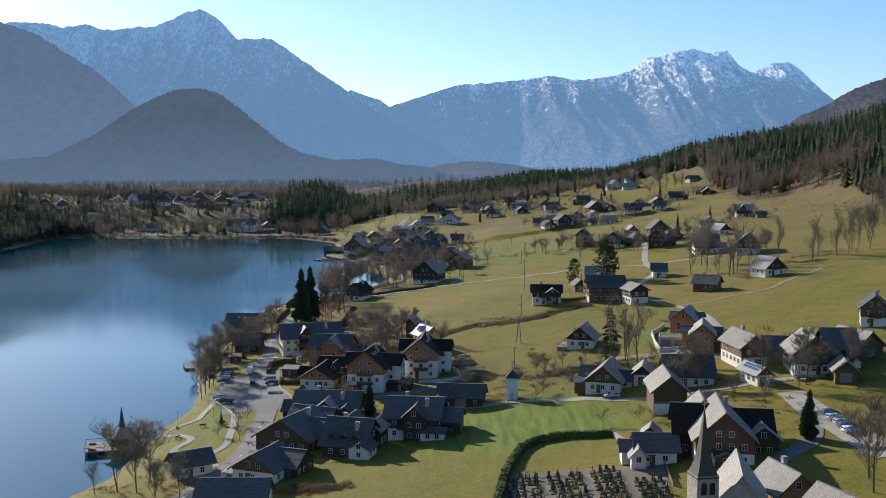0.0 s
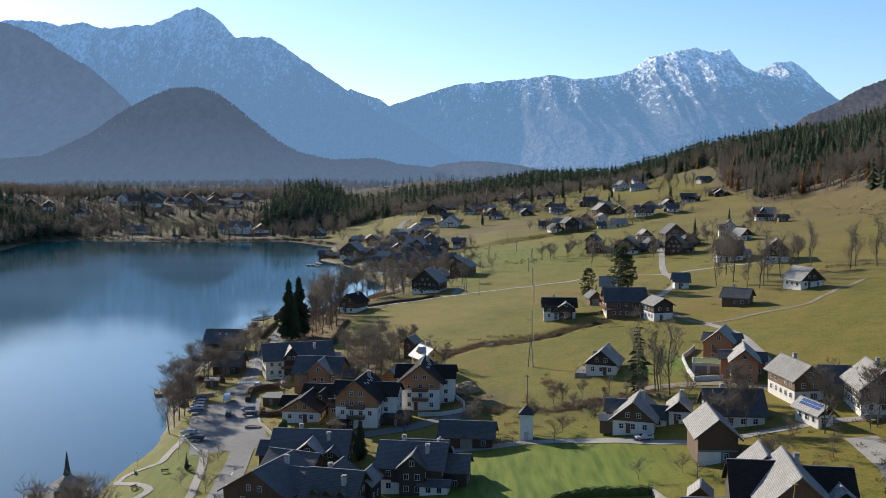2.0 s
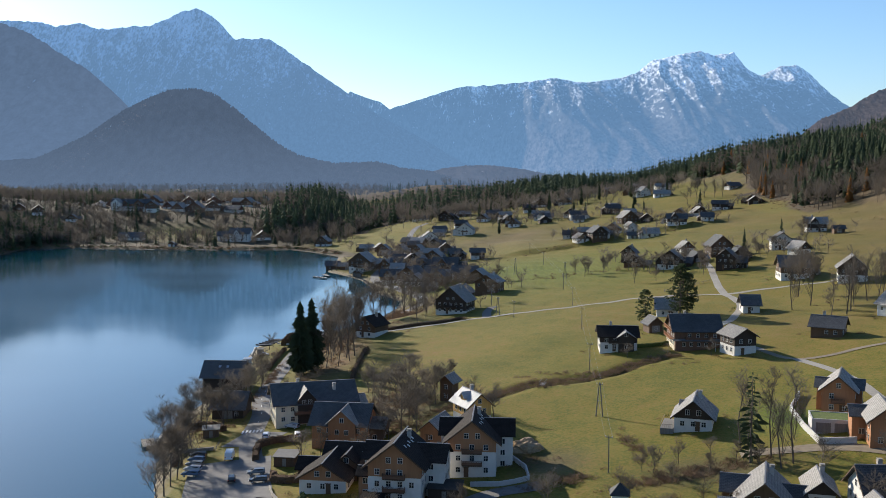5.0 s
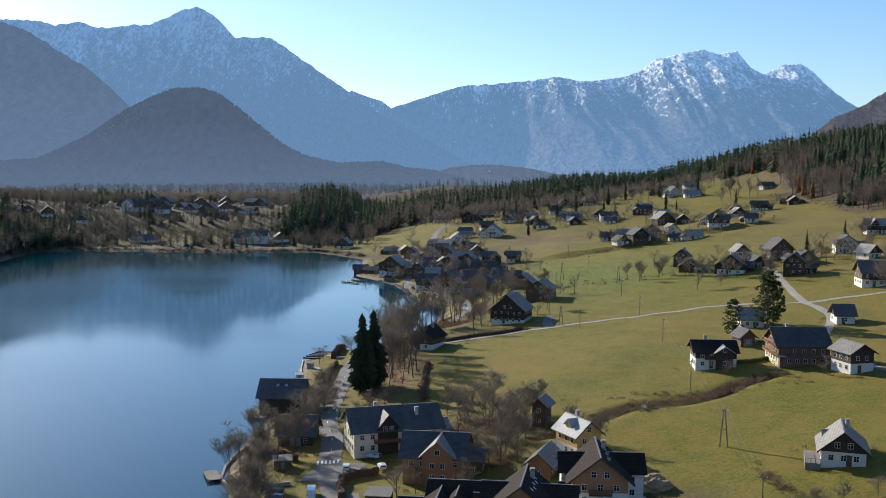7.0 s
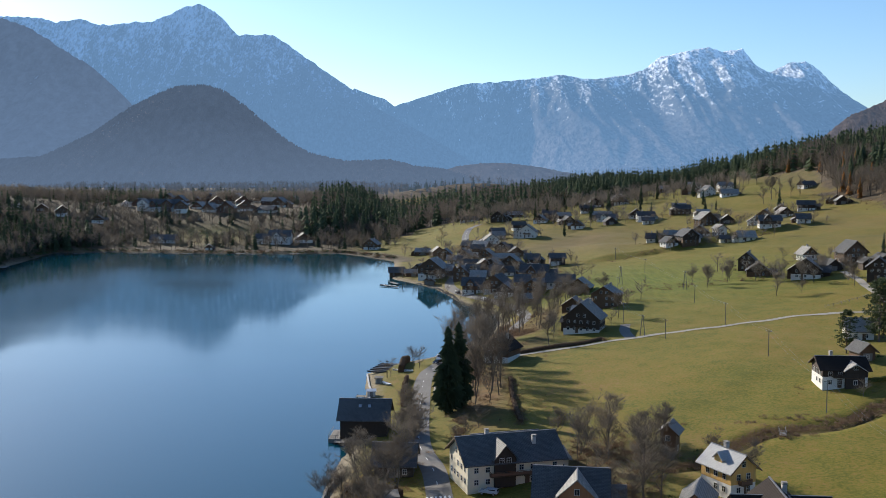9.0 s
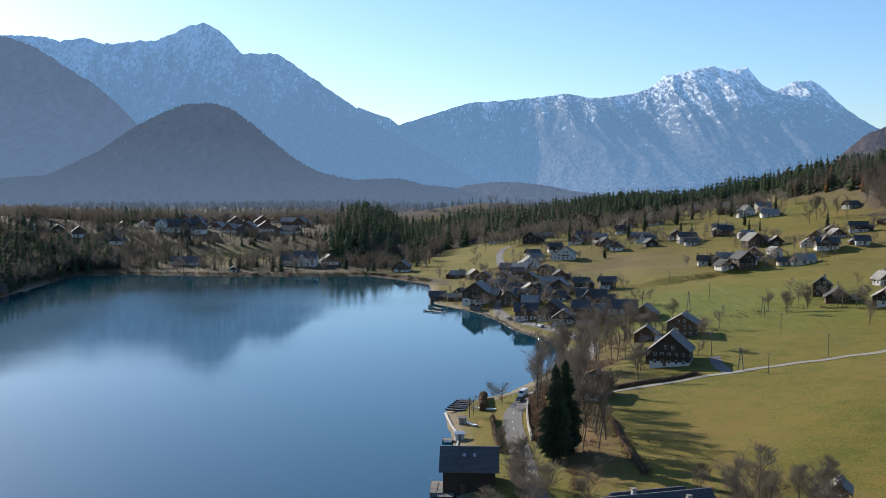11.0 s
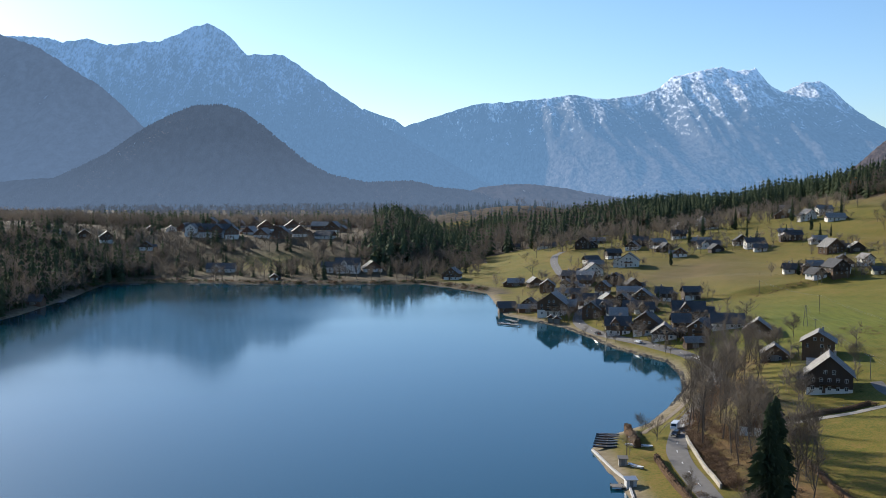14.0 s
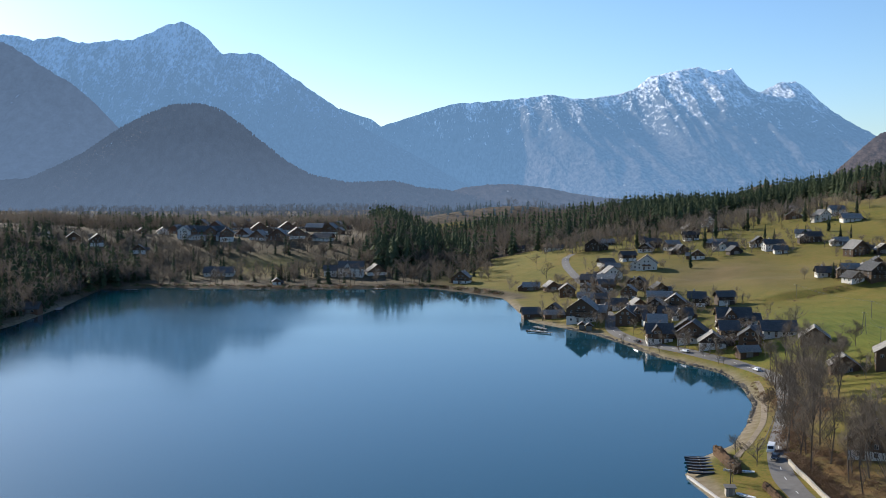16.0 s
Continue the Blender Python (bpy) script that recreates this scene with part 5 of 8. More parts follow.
house("boat_hall_b", -83.0, 854.5, -20, 8.1, 7, "G", 1, "bd", "slate", "", True)
house("boat_hall_c", -86.3, 834.0, 4, 10.9, 5, "E", 1, "bb", "grey", "", True)
house("lake_hotel", -73.0, 812.9, -18, 16.0, 14, "G", 3, "wb", "grey", "bc", True)
house("kiosk_a", -76.6, 794.6, -10, 3.3, 3, "G", 1, "bb", "grey", "", True)
house("kiosk_b", -73.8, 789.8, -10, 3.3, 3, "G", 1, "bb", "grey", "", True)
house("lane_barn", -82.5, 967.7, -6, 10.7, 7, "E", 1, "bb", "grey", "", True)
house("lane_barn_b", -70.3, 953.5, 14, 9.7, 7, "G", 1, "bb", "grey", "", True)
house("upper_lane", -51.3, 925.5, -20, 7.5, 6, "G", 1, "wd", "grey", "", True)
house("grey_shop", -58.9, 884.3, -6, 9.0, 7, "E", 1, "wb", "grey", "", True)
house("slate_shop", -51.7, 868.5, -4, 7.8, 7, "E", 1, "bb", "slate", "", True)
house("brown_inn", -54.4, 788.8, -20, 9.8, 9, "G", 2, "bb", "grey", "c", True)
house("brown_inn_b", -48.2, 788.7, -6, 7.3, 8, "E", 2, "bb", "slate", "x", True)
house("quay_house", -49.5, 738.3, -8, 11.7, 10, "E", 2, "wb", "slate", "x", True)
house("quay_house_b", -36.6, 725.6, -22, 13.2, 11, "G", 2, "wb", "slate", "b", True)
house("quay_house_c", -32.8, 709.0, -14, 11.3, 10, "G", 1, "wd", "grey", "", True)
house("quay_house_d", -23.3, 716.2, -6, 8.0, 9, "E", 2, "wb", "slate", "b", True)
house("quay_house_e", -18.6, 700.2, -20, 9.6, 9, "G", 2, "bb", "slate", "b", True)
house("lower_barn", -24.6, 686.0, 6, 8.4, 5, "E", 1, "bb", "grey", "", True)
house("cross_gable_villa", -15.0, 735.4, -8, 14.9, 11, "E", 2, "wb", "slate", "xcb", True)
house("workshop", -3.5, 708.1, -8, 14.5, 10, "E", 1, "wb", "slate", "", True)
house("mid_house_a", -28.8, 776.2, -5, 9.9, 8, "E", 1, "wb", "slate", "x", True)
house("flats_a", -22.8, 809.4, -18, 10.5, 9, "G", 2, "bb", "grey", "b", True)
house("flats_b", -26.3, 831.4, -8, 13.1, 7, "E", 2, "bb", "grey", "bb", True)
house("flats_c", -35.9, 867.0, -20, 8.8, 8, "G", 2, "wb", "grey", "b", True)
house("mid_house_e", -41.1, 914.8, 4, 8.9, 7, "E", 2, "wb", "slate", "c", True)
house("mid_house_f", -29.1, 953.5, 12, 13.3, 7, "G", 2, "ww", "grey", "", True)
house("mid_house_g", -20.8, 991.4, 0, 9.9, 7, "E", 1, "ww", "grey", "", True)
house("white_chalet", 2.1, 982.1, -16, 14.7, 8, "G", 2, "ww", "grey", "b", True)
house("lane_house_m", -44.9, 806.9, 16, 6.5, 7, "G", 1, "bb", "grey", "", True)
house("edge_cabin_a", -66.6, 1211.7, -8, 13.6, 7, "E", 1, "wd", "slate", "x", True)
house("edge_cabin_b", -40.9, 1146.5, -8, 16.7, 7, "E", 1, "wd", "slate", "c", True)
house("edge_cabin_c", -14.7, 1098.8, -14, 14.2, 8, "G", 2, "dd", "slate", "", True)
house("edge_cabin_d", 3.2, 1137.0, 0, 13.1, 7, "E", 1, "bb", "grey", "", True)
house("forest_house_d", 41.1, 1036.6, 20, 10.6, 6, "G", 1, "bd", "slate", "", True)
house("forest_house_a", 30.1, 1080.8, 0, 12.3, 7, "E", 2, "dd", "slate", "", True)
house("bare_barn", 4.0, 685.4, -20, 11.5, 10, "G", 1, "bb", "grey", "", True)
house("tree_barn", -6.0, 633.2, -16, 9.9, 9, "G", 1, "bb", "grey", "", True)
house("tree_villa", -46.1, 524.3, -30, 9.8, 10, "G", 2, "wb", "tile", "c", True)
house("bay_house", -127.1, 1032.9, -18, 12.2, 9, "G", 2, "wb", "grey", "cb", True)
house("far_hotel", -214.2, 1088.1, -4, 19.5, 13, "E", 3, "ww", "slate", "cx", True)
house("far_hotel_annex", -194.7, 1095.6, 16, 15.7, 11, "G", 1, "wb", "grey", "", True)
house("far_hotel_wing", -231.4, 1090.5, 0, 9.8, 10, "E", 2, "ww", "slate", "", True)
house("lake_house", -321.4, 1093.1, -4, 23.4, 11, "E", 1, "ww", "slate", "x", True)
house("shore_hut", -268.9, 1040.7, 10, 5.9, 7, "G", 1, "wb", "grey", "", True)
house("far_boathouse", -393.1, 872.2, 0, 11.0, 9, "E", 1, "rr", "slate", "", True)
house("resort_a", -395.4, 1273.7, -20, 16.5, 10, "G", 1, "rr", "grey", "", True)
house("resort_b", -384.4, 1276.1, -8, 15.7, 10, "G", 1, "rr", "slate", "", True)
house("resort_c", -390.2, 1372.0, -8, 19.1, 10, "G", 2, "wb", "grey", "", True)
house("resort_d", -368.6, 1338.9, -8, 17.6, 10, "G", 2, "wr", "grey", "", True)
house("resort_e", -363.4, 1395.8, -8, 15.4, 10, "G", 1, "wr", "grey", "", True)
house("resort_hotel", -362.0, 1228.0, -6, 44.0, 13, "E", 3, "wr", "slate", "cx", True)
house("resort_wing", -337.0, 1219.0, 8, 12.0, 22, "G", 3, "wr", "slate", "c", True)
house("resort_h", -345.2, 1394.3, -20, 18.4, 10, "G", 2, "wr", "slate", "", True)
house("resort_i", -320.0, 1310.4, 14, 16.5, 10, "G", 2, "wr", "grey", "", True)
house("resort_j", -316.9, 1407.1, -24, 19.2, 10, "G", 2, "wr", "grey", "", True)
house("resort_k", -293.7, 1325.8, 14, 16.8, 10, "G", 2, "wr", "slate", "", True)
house("resort_l", -292.1, 1420.5, 14, 16.1, 11, "G", 1, "wr", "grey", "", True)
house("resort_m", -265.3, 1342.8, -20, 18.6, 10, "E", 2, "rr", "grey", "", True)
house("resort_n", -245.3, 1287.9, -20, 16.7, 10, "G", 2, "wb", "grey", "", True)
house("resort_o", -245.4, 1397.0, -20, 16.3, 10, "G", 1, "wr", "grey", "", True)
house("resort_p", -306.8, 1220.0, -24, 17.0, 10, "G", 1, "wr", "grey", "", True)
house("resort_q", -288.4, 1214.8, -8, 17.4, 10, "G", 2, "rr", "grey", "", True)
house("resort_r", -272.9, 1225.9, 14, 15.2, 10, "G", 2, "wr", "grey", "", True)
house("resort_s", -246.9, 1215.4, -20, 17.4, 11, "E", 1, "wr", "slate", "", True)
house("resort_t", -323.8, 1242.6, -20, 13.2, 10, "G", 1, "wr", "grey", "", True)
house("slope_far_a", -440.7, 1164.7, 22, 13.2, 10, "G", 2, "wb", "grey", "", True)
house("slope_far_b", -402.6, 1156.7, 10, 11.5, 10, "G", 1, "wb", "slate", "", True)
house("slope_far_c", -403.0, 1246.6, 18, 10.3, 9, "G", 1, "ww", "grey", "", True)
house("slope_far_d", -463.7, 1172.2, 20, 11.3, 10, "G", 1, "bb", "grey", "", True)
house("slope_far_e", -484.3, 1168.6, 20, 10.4, 10, "G", 1, "ww", "grey", "", True)
house("slope_far_f", -419.9, 1235.5, 20, 7.5, 8, "G", 1, "bb", "grey", "", True)
house("fill_0", -20.8, 1015.4, 20, 11.3, 7, "E", 1, "wd", "slate", "", True)
house("fill_1", -1.8, 1026.9, 10, 10.9, 7, "E", 2, "wd", "slate", "", True)
house("fill_2", -20.9, 910.7, 20, 9.9, 8, "E", 1, "wb", "slate", "c", True)
house("fill_4", -8.8, 817.4, -16, 8.5, 8, "E", 2, "wd", "slate", "c", True)
house("fill_7", -44.2, 774.1, 0, 9.2, 7, "E", 1, "wd", "slate", "", True)
house("fill_8", -34.1, 744.7, -16, 11.1, 8, "G", 1, "bb", "slate", "b", True)
house("fill_10", -45.8, 943.8, -24, 10.6, 8, "E", 2, "wd", "slate", "c", True)
house("fill_12", 85.0, 835.7, -16, 8.7, 7, "E", 2, "wb", "grey", "b", True)
house("fill_13", 107.5, 850.6, -16, 13.1, 8, "G", 1, "wb", "slate", "c", True)
house("fill_14", 119.8, 845.9, 10, 6.9, 8, "G", 2, "ww", "grey", "", True)
house("fill_16", 169.6, 908.2, -24, 12.9, 7, "G", 1, "bb", "slate", "c", True)
house("fill_20", 236.2, 933.5, -8, 9.7, 7, "G", 1, "dd", "grey", "b", True)
house("fill_21", 141.8, 955.5, -24, 14.4, 7, "E", 1, "wb", "slate", "", True)
house("fill_22", 138.2, 1041.8, -16, 10.6, 7, "E", 1, "wd", "grey", "", True)
house("fill_23", 97.9, 1024.7, -8, 13.0, 7, "G", 1, "wd", "slate", "", True)
house("fill_24", 73.1, 1052.0, -8, 15.6, 7, "E", 1, "dd", "grey", "c", True)
house("fill_25", 66.5, 1099.3, 0, 11.6, 7, "E", 2, "wd", "slate", "c", True)
house("fill_26", 40.0, 1059.0, 20, 11.8, 7, "E", 2, "wd", "grey", "b", True)
house("fill_27", 33.3, 1112.8, -8, 11.9, 8, "E", 1, "wd", "slate", "c", True)
house("fill_28", 107.1, 1149.3, -16, 13.6, 7, "G", 1, "wd", "slate", "c", True)
house("fill_29", 168.5, 1250.9, 0, 11.7, 7, "E", 2, "bb", "grey", "", True)
house("fill_30", 195.8, 1219.5, -24, 14.3, 7, "E", 2, "ww", "grey", "", True)
house("fill_31", 201.6, 1130.0, 10, 13.8, 8, "E", 2, "ww", "grey", "", True)
house("fill_32", 250.3, 1048.0, 20, 13.2, 8, "E", 1, "wb", "slate", "c", True)
house("fill_33", 90.9, 686.7, -24, 8.2, 7, "G", 2, "dd", "slate", "c")
house("fill_35", 124.7, 695.1, 10, 8.1, 7, "G", 1, "wb", "grey", "c")
house("fill_36", 136.5, 666.5, 10, 12.6, 9, "G", 2, "bb", "slate", "")
house("fill_39", 175.5, 845.4, -8, 8.6, 8, "E", 1, "wb", "slate", "", True)
house("fill_40", 191.9, 938.0, -16, 10.0, 7, "G", 1, "dd", "grey", "c", True)
house("fill_41", 154.0, 882.1, -16, 8.7, 7, "G", 1, "ww", "grey", "c", True)
house("fill_42", 97.8, 831.7, -24, 8.5, 7, "G", 1, "wd", "slate", "", True)
house("fill_43", 20.2, 1062.0, -24, 11.4, 7, "G", 1, "wd", "grey", "c", True)
house("fill_44", 45.7, 1006.5, -16, 10.2, 8, "G", 1, "wb", "slate", "", True)
house("fill_45", 71.7, 1003.1, 10, 9.2, 7, "G", 1, "dd", "slate", "", True)
house("fill_46", 100.2, 986.3, -8, 9.0, 7, "E", 1, "ww", "slate", "c", True)
house("fill_v1", -37.6, 927.5, -24, 10.9, 9, "E", 2, "bb", "grey", "b", True)
house("fill_v6", -23.2, 896.2, -18, 10.0, 8, "G", 2, "dd", "slate", "b", True)
house("fill_v7", -15.2, 876.7, 4, 9.3, 7, "G", 1, "bb", "slate", "", True)
house("fill_v9", -29.3, 969.7, -24, 11.6, 8, "G", 1, "bb", "slate", "b", True)
house("fill_v10", -48.8, 835.1, 4, 8.6, 8, "E", 1, "wb", "slate", "b", True)
house("fill_v12", -39.8, 826.0, 4, 8.5, 8, "G", 1, "bb", "grey", "", True)
house("fill_v13", -34.9, 803.2, -24, 8.9, 8, "G", 2, "dd", "grey", "", True)
house("fill_v14", -33.4, 785.4, -18, 8.3, 8, "E", 1, "wd", "slate", "b", True)
house("fill_v19", -46.0, 756.9, -8, 8.2, 11, "E", 2, "bb", "grey", "c", True)
house("fill_v21", -49.0, 897.4, -24, 10.4, 7, "G", 1, "wd", "grey", "c", True)
house("fill_v22", -64.9, 919.0, -8, 9.9, 9, "G", 2, "bb", "grey", "b", True)


# ---- trees ----
def bare_tree_meshes(seed, h=12.0, spread=0.5, twigs=2, slim=False):
    """Trunk with limbs, and a crown of fine bare twigs: two meshes. slim: a straight leader with short side limbs all the way up."""
    rng = random.Random(seed)
    bt, bc = bmesh.new(), bmesh.new()

    def limb(p, d, ln, r, level):
        mid = p + d * ln * 0.5 + Vector((rng.uniform(-1, 1), rng.uniform(-1, 1), rng.uniform(0, 0.6))) * ln * 0.07
        end = p + d * ln
        if level < 2:
            tube(bt, (p, mid, end), (r, r * 0.78, r * 0.5), 5 if level == 0 else 4)
        else:
            if level == 2:
                tube(bc, (p, mid, end), (r, r * 0.7, r * 0.35), 3)
            else:
                w = d.orthogonal().normalized() * r
                bc.faces.new([bc.verts.new(c) for c in (p - w, p + w, end)])
        if level >= 2 + twigs - 1:
            for k in range((6 if slim else 9) if twigs > 1 else 6):
                q = p + (end - p) * rng.uniform(0.1, 1.0)
                e = (d + Vector((rng.uniform(-1, 1), rng.uniform(-1, 1), rng.uniform(-0.2, 0.9))) * 0.75).normalized()
                s = e.orthogonal().normalized() * max(0.020, (0.0015 if slim else 0.0020) * h)
                ln2 = ln * rng.uniform(0.6, 1.4)
                a, b, c = bc.verts.new(q - s), bc.verts.new(q + s), bc.verts.new(q + e * ln2)
                bc.faces.new((a, b, c))
            return
        n = ((19, 4, 3, 3) if slim else (12, 5, 4, 3))[level]
        for k in range(n):
            t = ((0.16 if slim else 0.18) + (0.84 if slim else 0.82) * (k + rng.random()) / n) if level == 0 else rng.uniform(0.3, 1.0)
            q = p + (end - p) * t
            az = 2 * math.pi * (k + rng.random() * 0.7) / n
            up = rng.uniform(0.5, 1.1) + 0.35 * (twigs > 1) if level == 0 else rng.uniform(0.25, 1.0)
            side = Vector((math.cos(az), math.sin(az), 0)) * (spread * 1.55)
            e = (side + Vector((0, 0, up)) + d * 0.35).normalized()
            share = rng.uniform(0.20, 0.36) if slim and level == 0 else rng.uniform(0.42, 0.62)
            limb(q, e, ln * share * ((1.25 - 0.5 * t if slim else 1.30 - 0.78 * t) if level == 0 else 1), r * (0.30 if slim else 0.42), level + 1)

    limb(Vector((0, 0, -0.4)), Vector((rng.uniform(-0.05, 0.05), rng.uniform(-0.05, 0.05), 1)).normalized(), h * (0.92 if slim else 0.86), h * (0.0115 if slim else 0.0130), 0)
    out = []
    for nm, bm, mt in (("trunk", bt, BARK), ("crown", bc, TWIG)):
        me = bpy.data.meshes.new(nm)
        bm.to_mesh(me)
        bm.free()
        me.materials.append(mt)
        out.append(me)
    return out


def spruce_meshes(seed, h=22.0, r=4.3, tiers=52, blades=26, fine=1.0, full=0.72):
    """Trunk, and tiers of drooping boughs of uneven length, each bough fringed with hanging sprays."""
    rng = random.Random(seed)
    bt, bc = bmesh.new(), bmesh.new()
    tube(bt, ((0, 0, -0.4), (0, 0, h * 0.5), (0, 0, h * 0.97)), (h * 0.016, h * 0.010, 0.03), 6)
    lobes = [(rng.uniform(0, 6.28), rng.uniform(0.1, 0.9), rng.uniform(0.15, 0.4)) for k in range(9)]
    for i in range(tiers):
        f = i / (tiers - 1)
        z = h * (0.06 + 0.92 * f ** 0.95)
        rad = r * min((1 - f) ** full, 0.55 + 2.4 * f) * rng.uniform(0.72, 1.12) + 0.12
        n = max(5, int(blades * (1 - 0.62 * f)))
        for k in range(n):
            a = 2 * math.pi * (k + rng.random()) / n
            ln = rad * rng.uniform(0.45, 1.15)
            for la, lf, lw in lobes:                      # bites out of the outline
                if abs(f - lf) < 0.05 and math.cos(a - la) > 0.5:
                    ln *= 1 - lw
            drop = ln * rng.uniform(0.10, 0.50)
            wd = fine * (ln * rng.uniform(0.07, 0.14) + 0.07)
            u, s = Vector((math.cos(a), math.sin(a), 0)), Vector((-math.sin(a), math.cos(a), 0))
            o = Vector((0, 0, z + rng.uniform(-0.3, 0.3)))
            p = [o, o + u * ln * 0.55 + s * wd - Vector((0, 0, drop * 0.55)), o + u * ln * 0.62 + Vector((0, 0, 0.10 * ln)), o + u * ln * 0.55 - s * wd - Vector((0, 0, drop * 0.5)), o + u * ln - Vector((0, 0, drop - 0.12 * ln))]
            v = [bc.verts.new(q) for q in p]
            bc.faces.new((v[0], v[1], v[2]))
            bc.faces.new((v[0], v[2], v[3]))
            bc.faces.new((v[1], v[4], v[2]))
            bc.faces.new((v[2], v[4], v[3]))
            for q in (0.45, 0.75):                        # sprays hanging under the bough
                m = o + u * ln * q - Vector((0, 0, drop * q))
                w = s * fine * (0.25 + 0.10 * ln) * rng.uniform(0.6, 1.2)
                bc.faces.new([bc.verts.new(c) for c in (m - w, m + w, m + u * 0.2 - Vector((0, 0, rng.uniform(0.35, 0.8))))])
    out = []
    for nm, bm, mt in (("trunk", bt, BARK), ("crown", bc, NEEDLE)):
        me = bpy.data.meshes.new(nm)
        bm.to_mesh(me)
        bm.free()
        me.materials.append(mt)
        out.append(me)
    return out


def pine_meshes(seed, h=20.0, r=5.0):
    """A broad old conifer: forked trunk, and a rounded crown of many needle clumps with gaps between them."""
    rng = random.Random(seed)
    bt, bc = bmesh.new(), bmesh.new()
    tube(bt, ((0, 0, -0.4), (0.2, 0.1, h * 0.45), (0.5, 0, h * 0.93)), (h * 0.018, h * 0.011, 0.04), 6)
    tube(bt, ((0.1, 0, h * 0.3), (-1.0, 0.4, h * 0.55), (-1.4, 0.5, h * 0.85)), (h * 0.010, h * 0.007, 0.04), 5)
    for k in range(240):
        f = rng.random() ** 0.9
        z = h * (0.12 + 0.84 * f)
        rad = r * math.sin(math.pi * min(1, 0.16 + 0.80 * f)) ** 0.7 * rng.uniform(0.35, 1.05)
        a = rng.uniform(0, 6.28)
        c = Vector((rad * math.cos(a), rad * math.sin(a), z))
        if k % 3 == 0:
            tube(bt, ((0.2 * f, 0, z - 0.25 * rad), c), (0.07, 0.03), 3)
        size = rng.uniform(0.7, 1.35)
        for q in range(26):
            d = Vector((rng.gauss(0, 1), rng.gauss(0, 1), rng.gauss(0, 0.55))).normalized()
            e = c + d * size * rng.uniform(0.5, 1.1)
            w = d.orthogonal().normalized() * 0.17 * size
            bc.faces.new([bc.verts.new(p) for p in (c + d * 0.2 * size - w, c + d * 0.2 * size + w, e)])
    out = []
    for nm, bm, mt in (("trunk", bt, BARK), ("crown", bc, NEEDLE)):
        me = bpy.data.meshes.new(nm)
        bm.to_mesh(me)
        bm.free()
        me.materials.append(mt)
        out.append(me)
    return out


def tree(name, meshes, x, y, size, turn, label, category="tree", group="trees"):
    root = thing(name, x, y, ground_z(x, y) - 0.1, turn, label, category, group)
    root.scale = (size, size, size)
    for me in meshes:
        part(me.name.split(".")[0], me, None, root)
    return root


BARE = [bare_tree_meshes(11 + i, 12.0, 0.52 + 0.12 * (i % 3)) for i in range(6)]
TALL = [bare_tree_meshes(41 + i, 16.0, 0.50, 2, True) for i in range(4)] + [bare_tree_meshes(51, 16.0, 0.42)]
THIN = [bare_tree_meshes(61 + i, 12.0, 0.75 + 0.15 * (i % 3), 1) for i in range(6)]
SPRUCE = [spruce_meshes(71 + i, r=4.3 - 0.4 * i, tiers=26, blades=15) for i in range(4)]
OLDSPRUCE = [spruce_meshes(171 + i, r=4.4, tiers=110, blades=40, fine=0.36, full=0.60) for i in range(2)]
PINE = [pine_meshes(81 + i) for i in range(2)]
LARCHES = [spruce_meshes(181, 20.0, 4.6, 19, 8, 0.24, 0.45)]
SMALL = [bare_tree_meshes(91 + i, 5.0, 0.8, 1) for i in range(3)]

tr = random.Random(5)


def grove(pts, kinds, lo, hi, name="bare_tree", label="leafless broad-crowned tree with fine grey-brown twigs", group="bare trees"):
    for x, y in pts:
        if glade_lawn(x, y) < 1:
            continue
        tree(name, tr.choice(THIN if kinds is BARE and y > 700 else kinds), x + tr.uniform(-0.8, 0.8), y + tr.uniform(-0.8, 0.8), tr.uniform(lo, hi), tr.uniform(0, 360), label, "tree", group)


grove([(-22.7, 282.4)], OLDSPRUCE, 0.46, 0.46, "spruce_tree", "small dark-green spruce between inn and farmhouse", "spruces")
grove([(-64.5, 281.5)], SPRUCE, 0.2, 0.2, "spruce_tree", "young spruce on the park lawn", "spruces")
grove([(-65.6, 456), (-62.2, 462)], OLDSPRUCE, 1.16, 1.30, "spruce_tree", "tall dark-green spruce beside the shore road", "spruces")
grove([(75.3, 488)], PINE, 1.08, 1.08, "pine_tree", "broad dark-green old conifer behind a timber house", "pines")
grove([(79.5, 494)], PINE, 0.85, 0.85, "pine_tree", "dark-green conifer with a rounded crown beside a timber house", "pines")
grove([(58.3, 475.5)], PINE, 0.72, 0.72, "pine_tree", "small egg-shaped dark-green conifer on the meadow", "pines")
grove([(78.5, 216.5)], OLDSPRUCE, 0.52, 0.52, "spruce_tree", "dark-green spruce beside the churchyard lane", "spruces")
grove([(-13, 812), (76, 836)], SPRUCE, 0.34, 0.5, "spruce_tree", "small dark-green spruce among houses", "spruces")
grove([(-80, 337), (-83, 344), (-80, 323), (-89, 372), (-93, 374), (-88, 385), (-84, 366), (-82, 378), (-78, 384), (-86, 392), (-80, 395), (-76, 405), (-78, 421), (-77, 436)], BARE, 0.9, 1.25)
grove([(-66, 221), (-80, 226), (-62, 226), (-58, 216), (-63, 214)], BARE, 0.5, 0.7)
grove([(-71.0, 225.0), (-75.6, 226.0), (-69.7, 232.5)], BARE, 1.15, 1.3, label="large spreading leafless tree by the lake pavilion")
grove([(-79.7, 330.4), (-80.6, 341.3), (-81.3, 352.1), (-82.1, 364.0)], BARE, 1.0, 1.2)
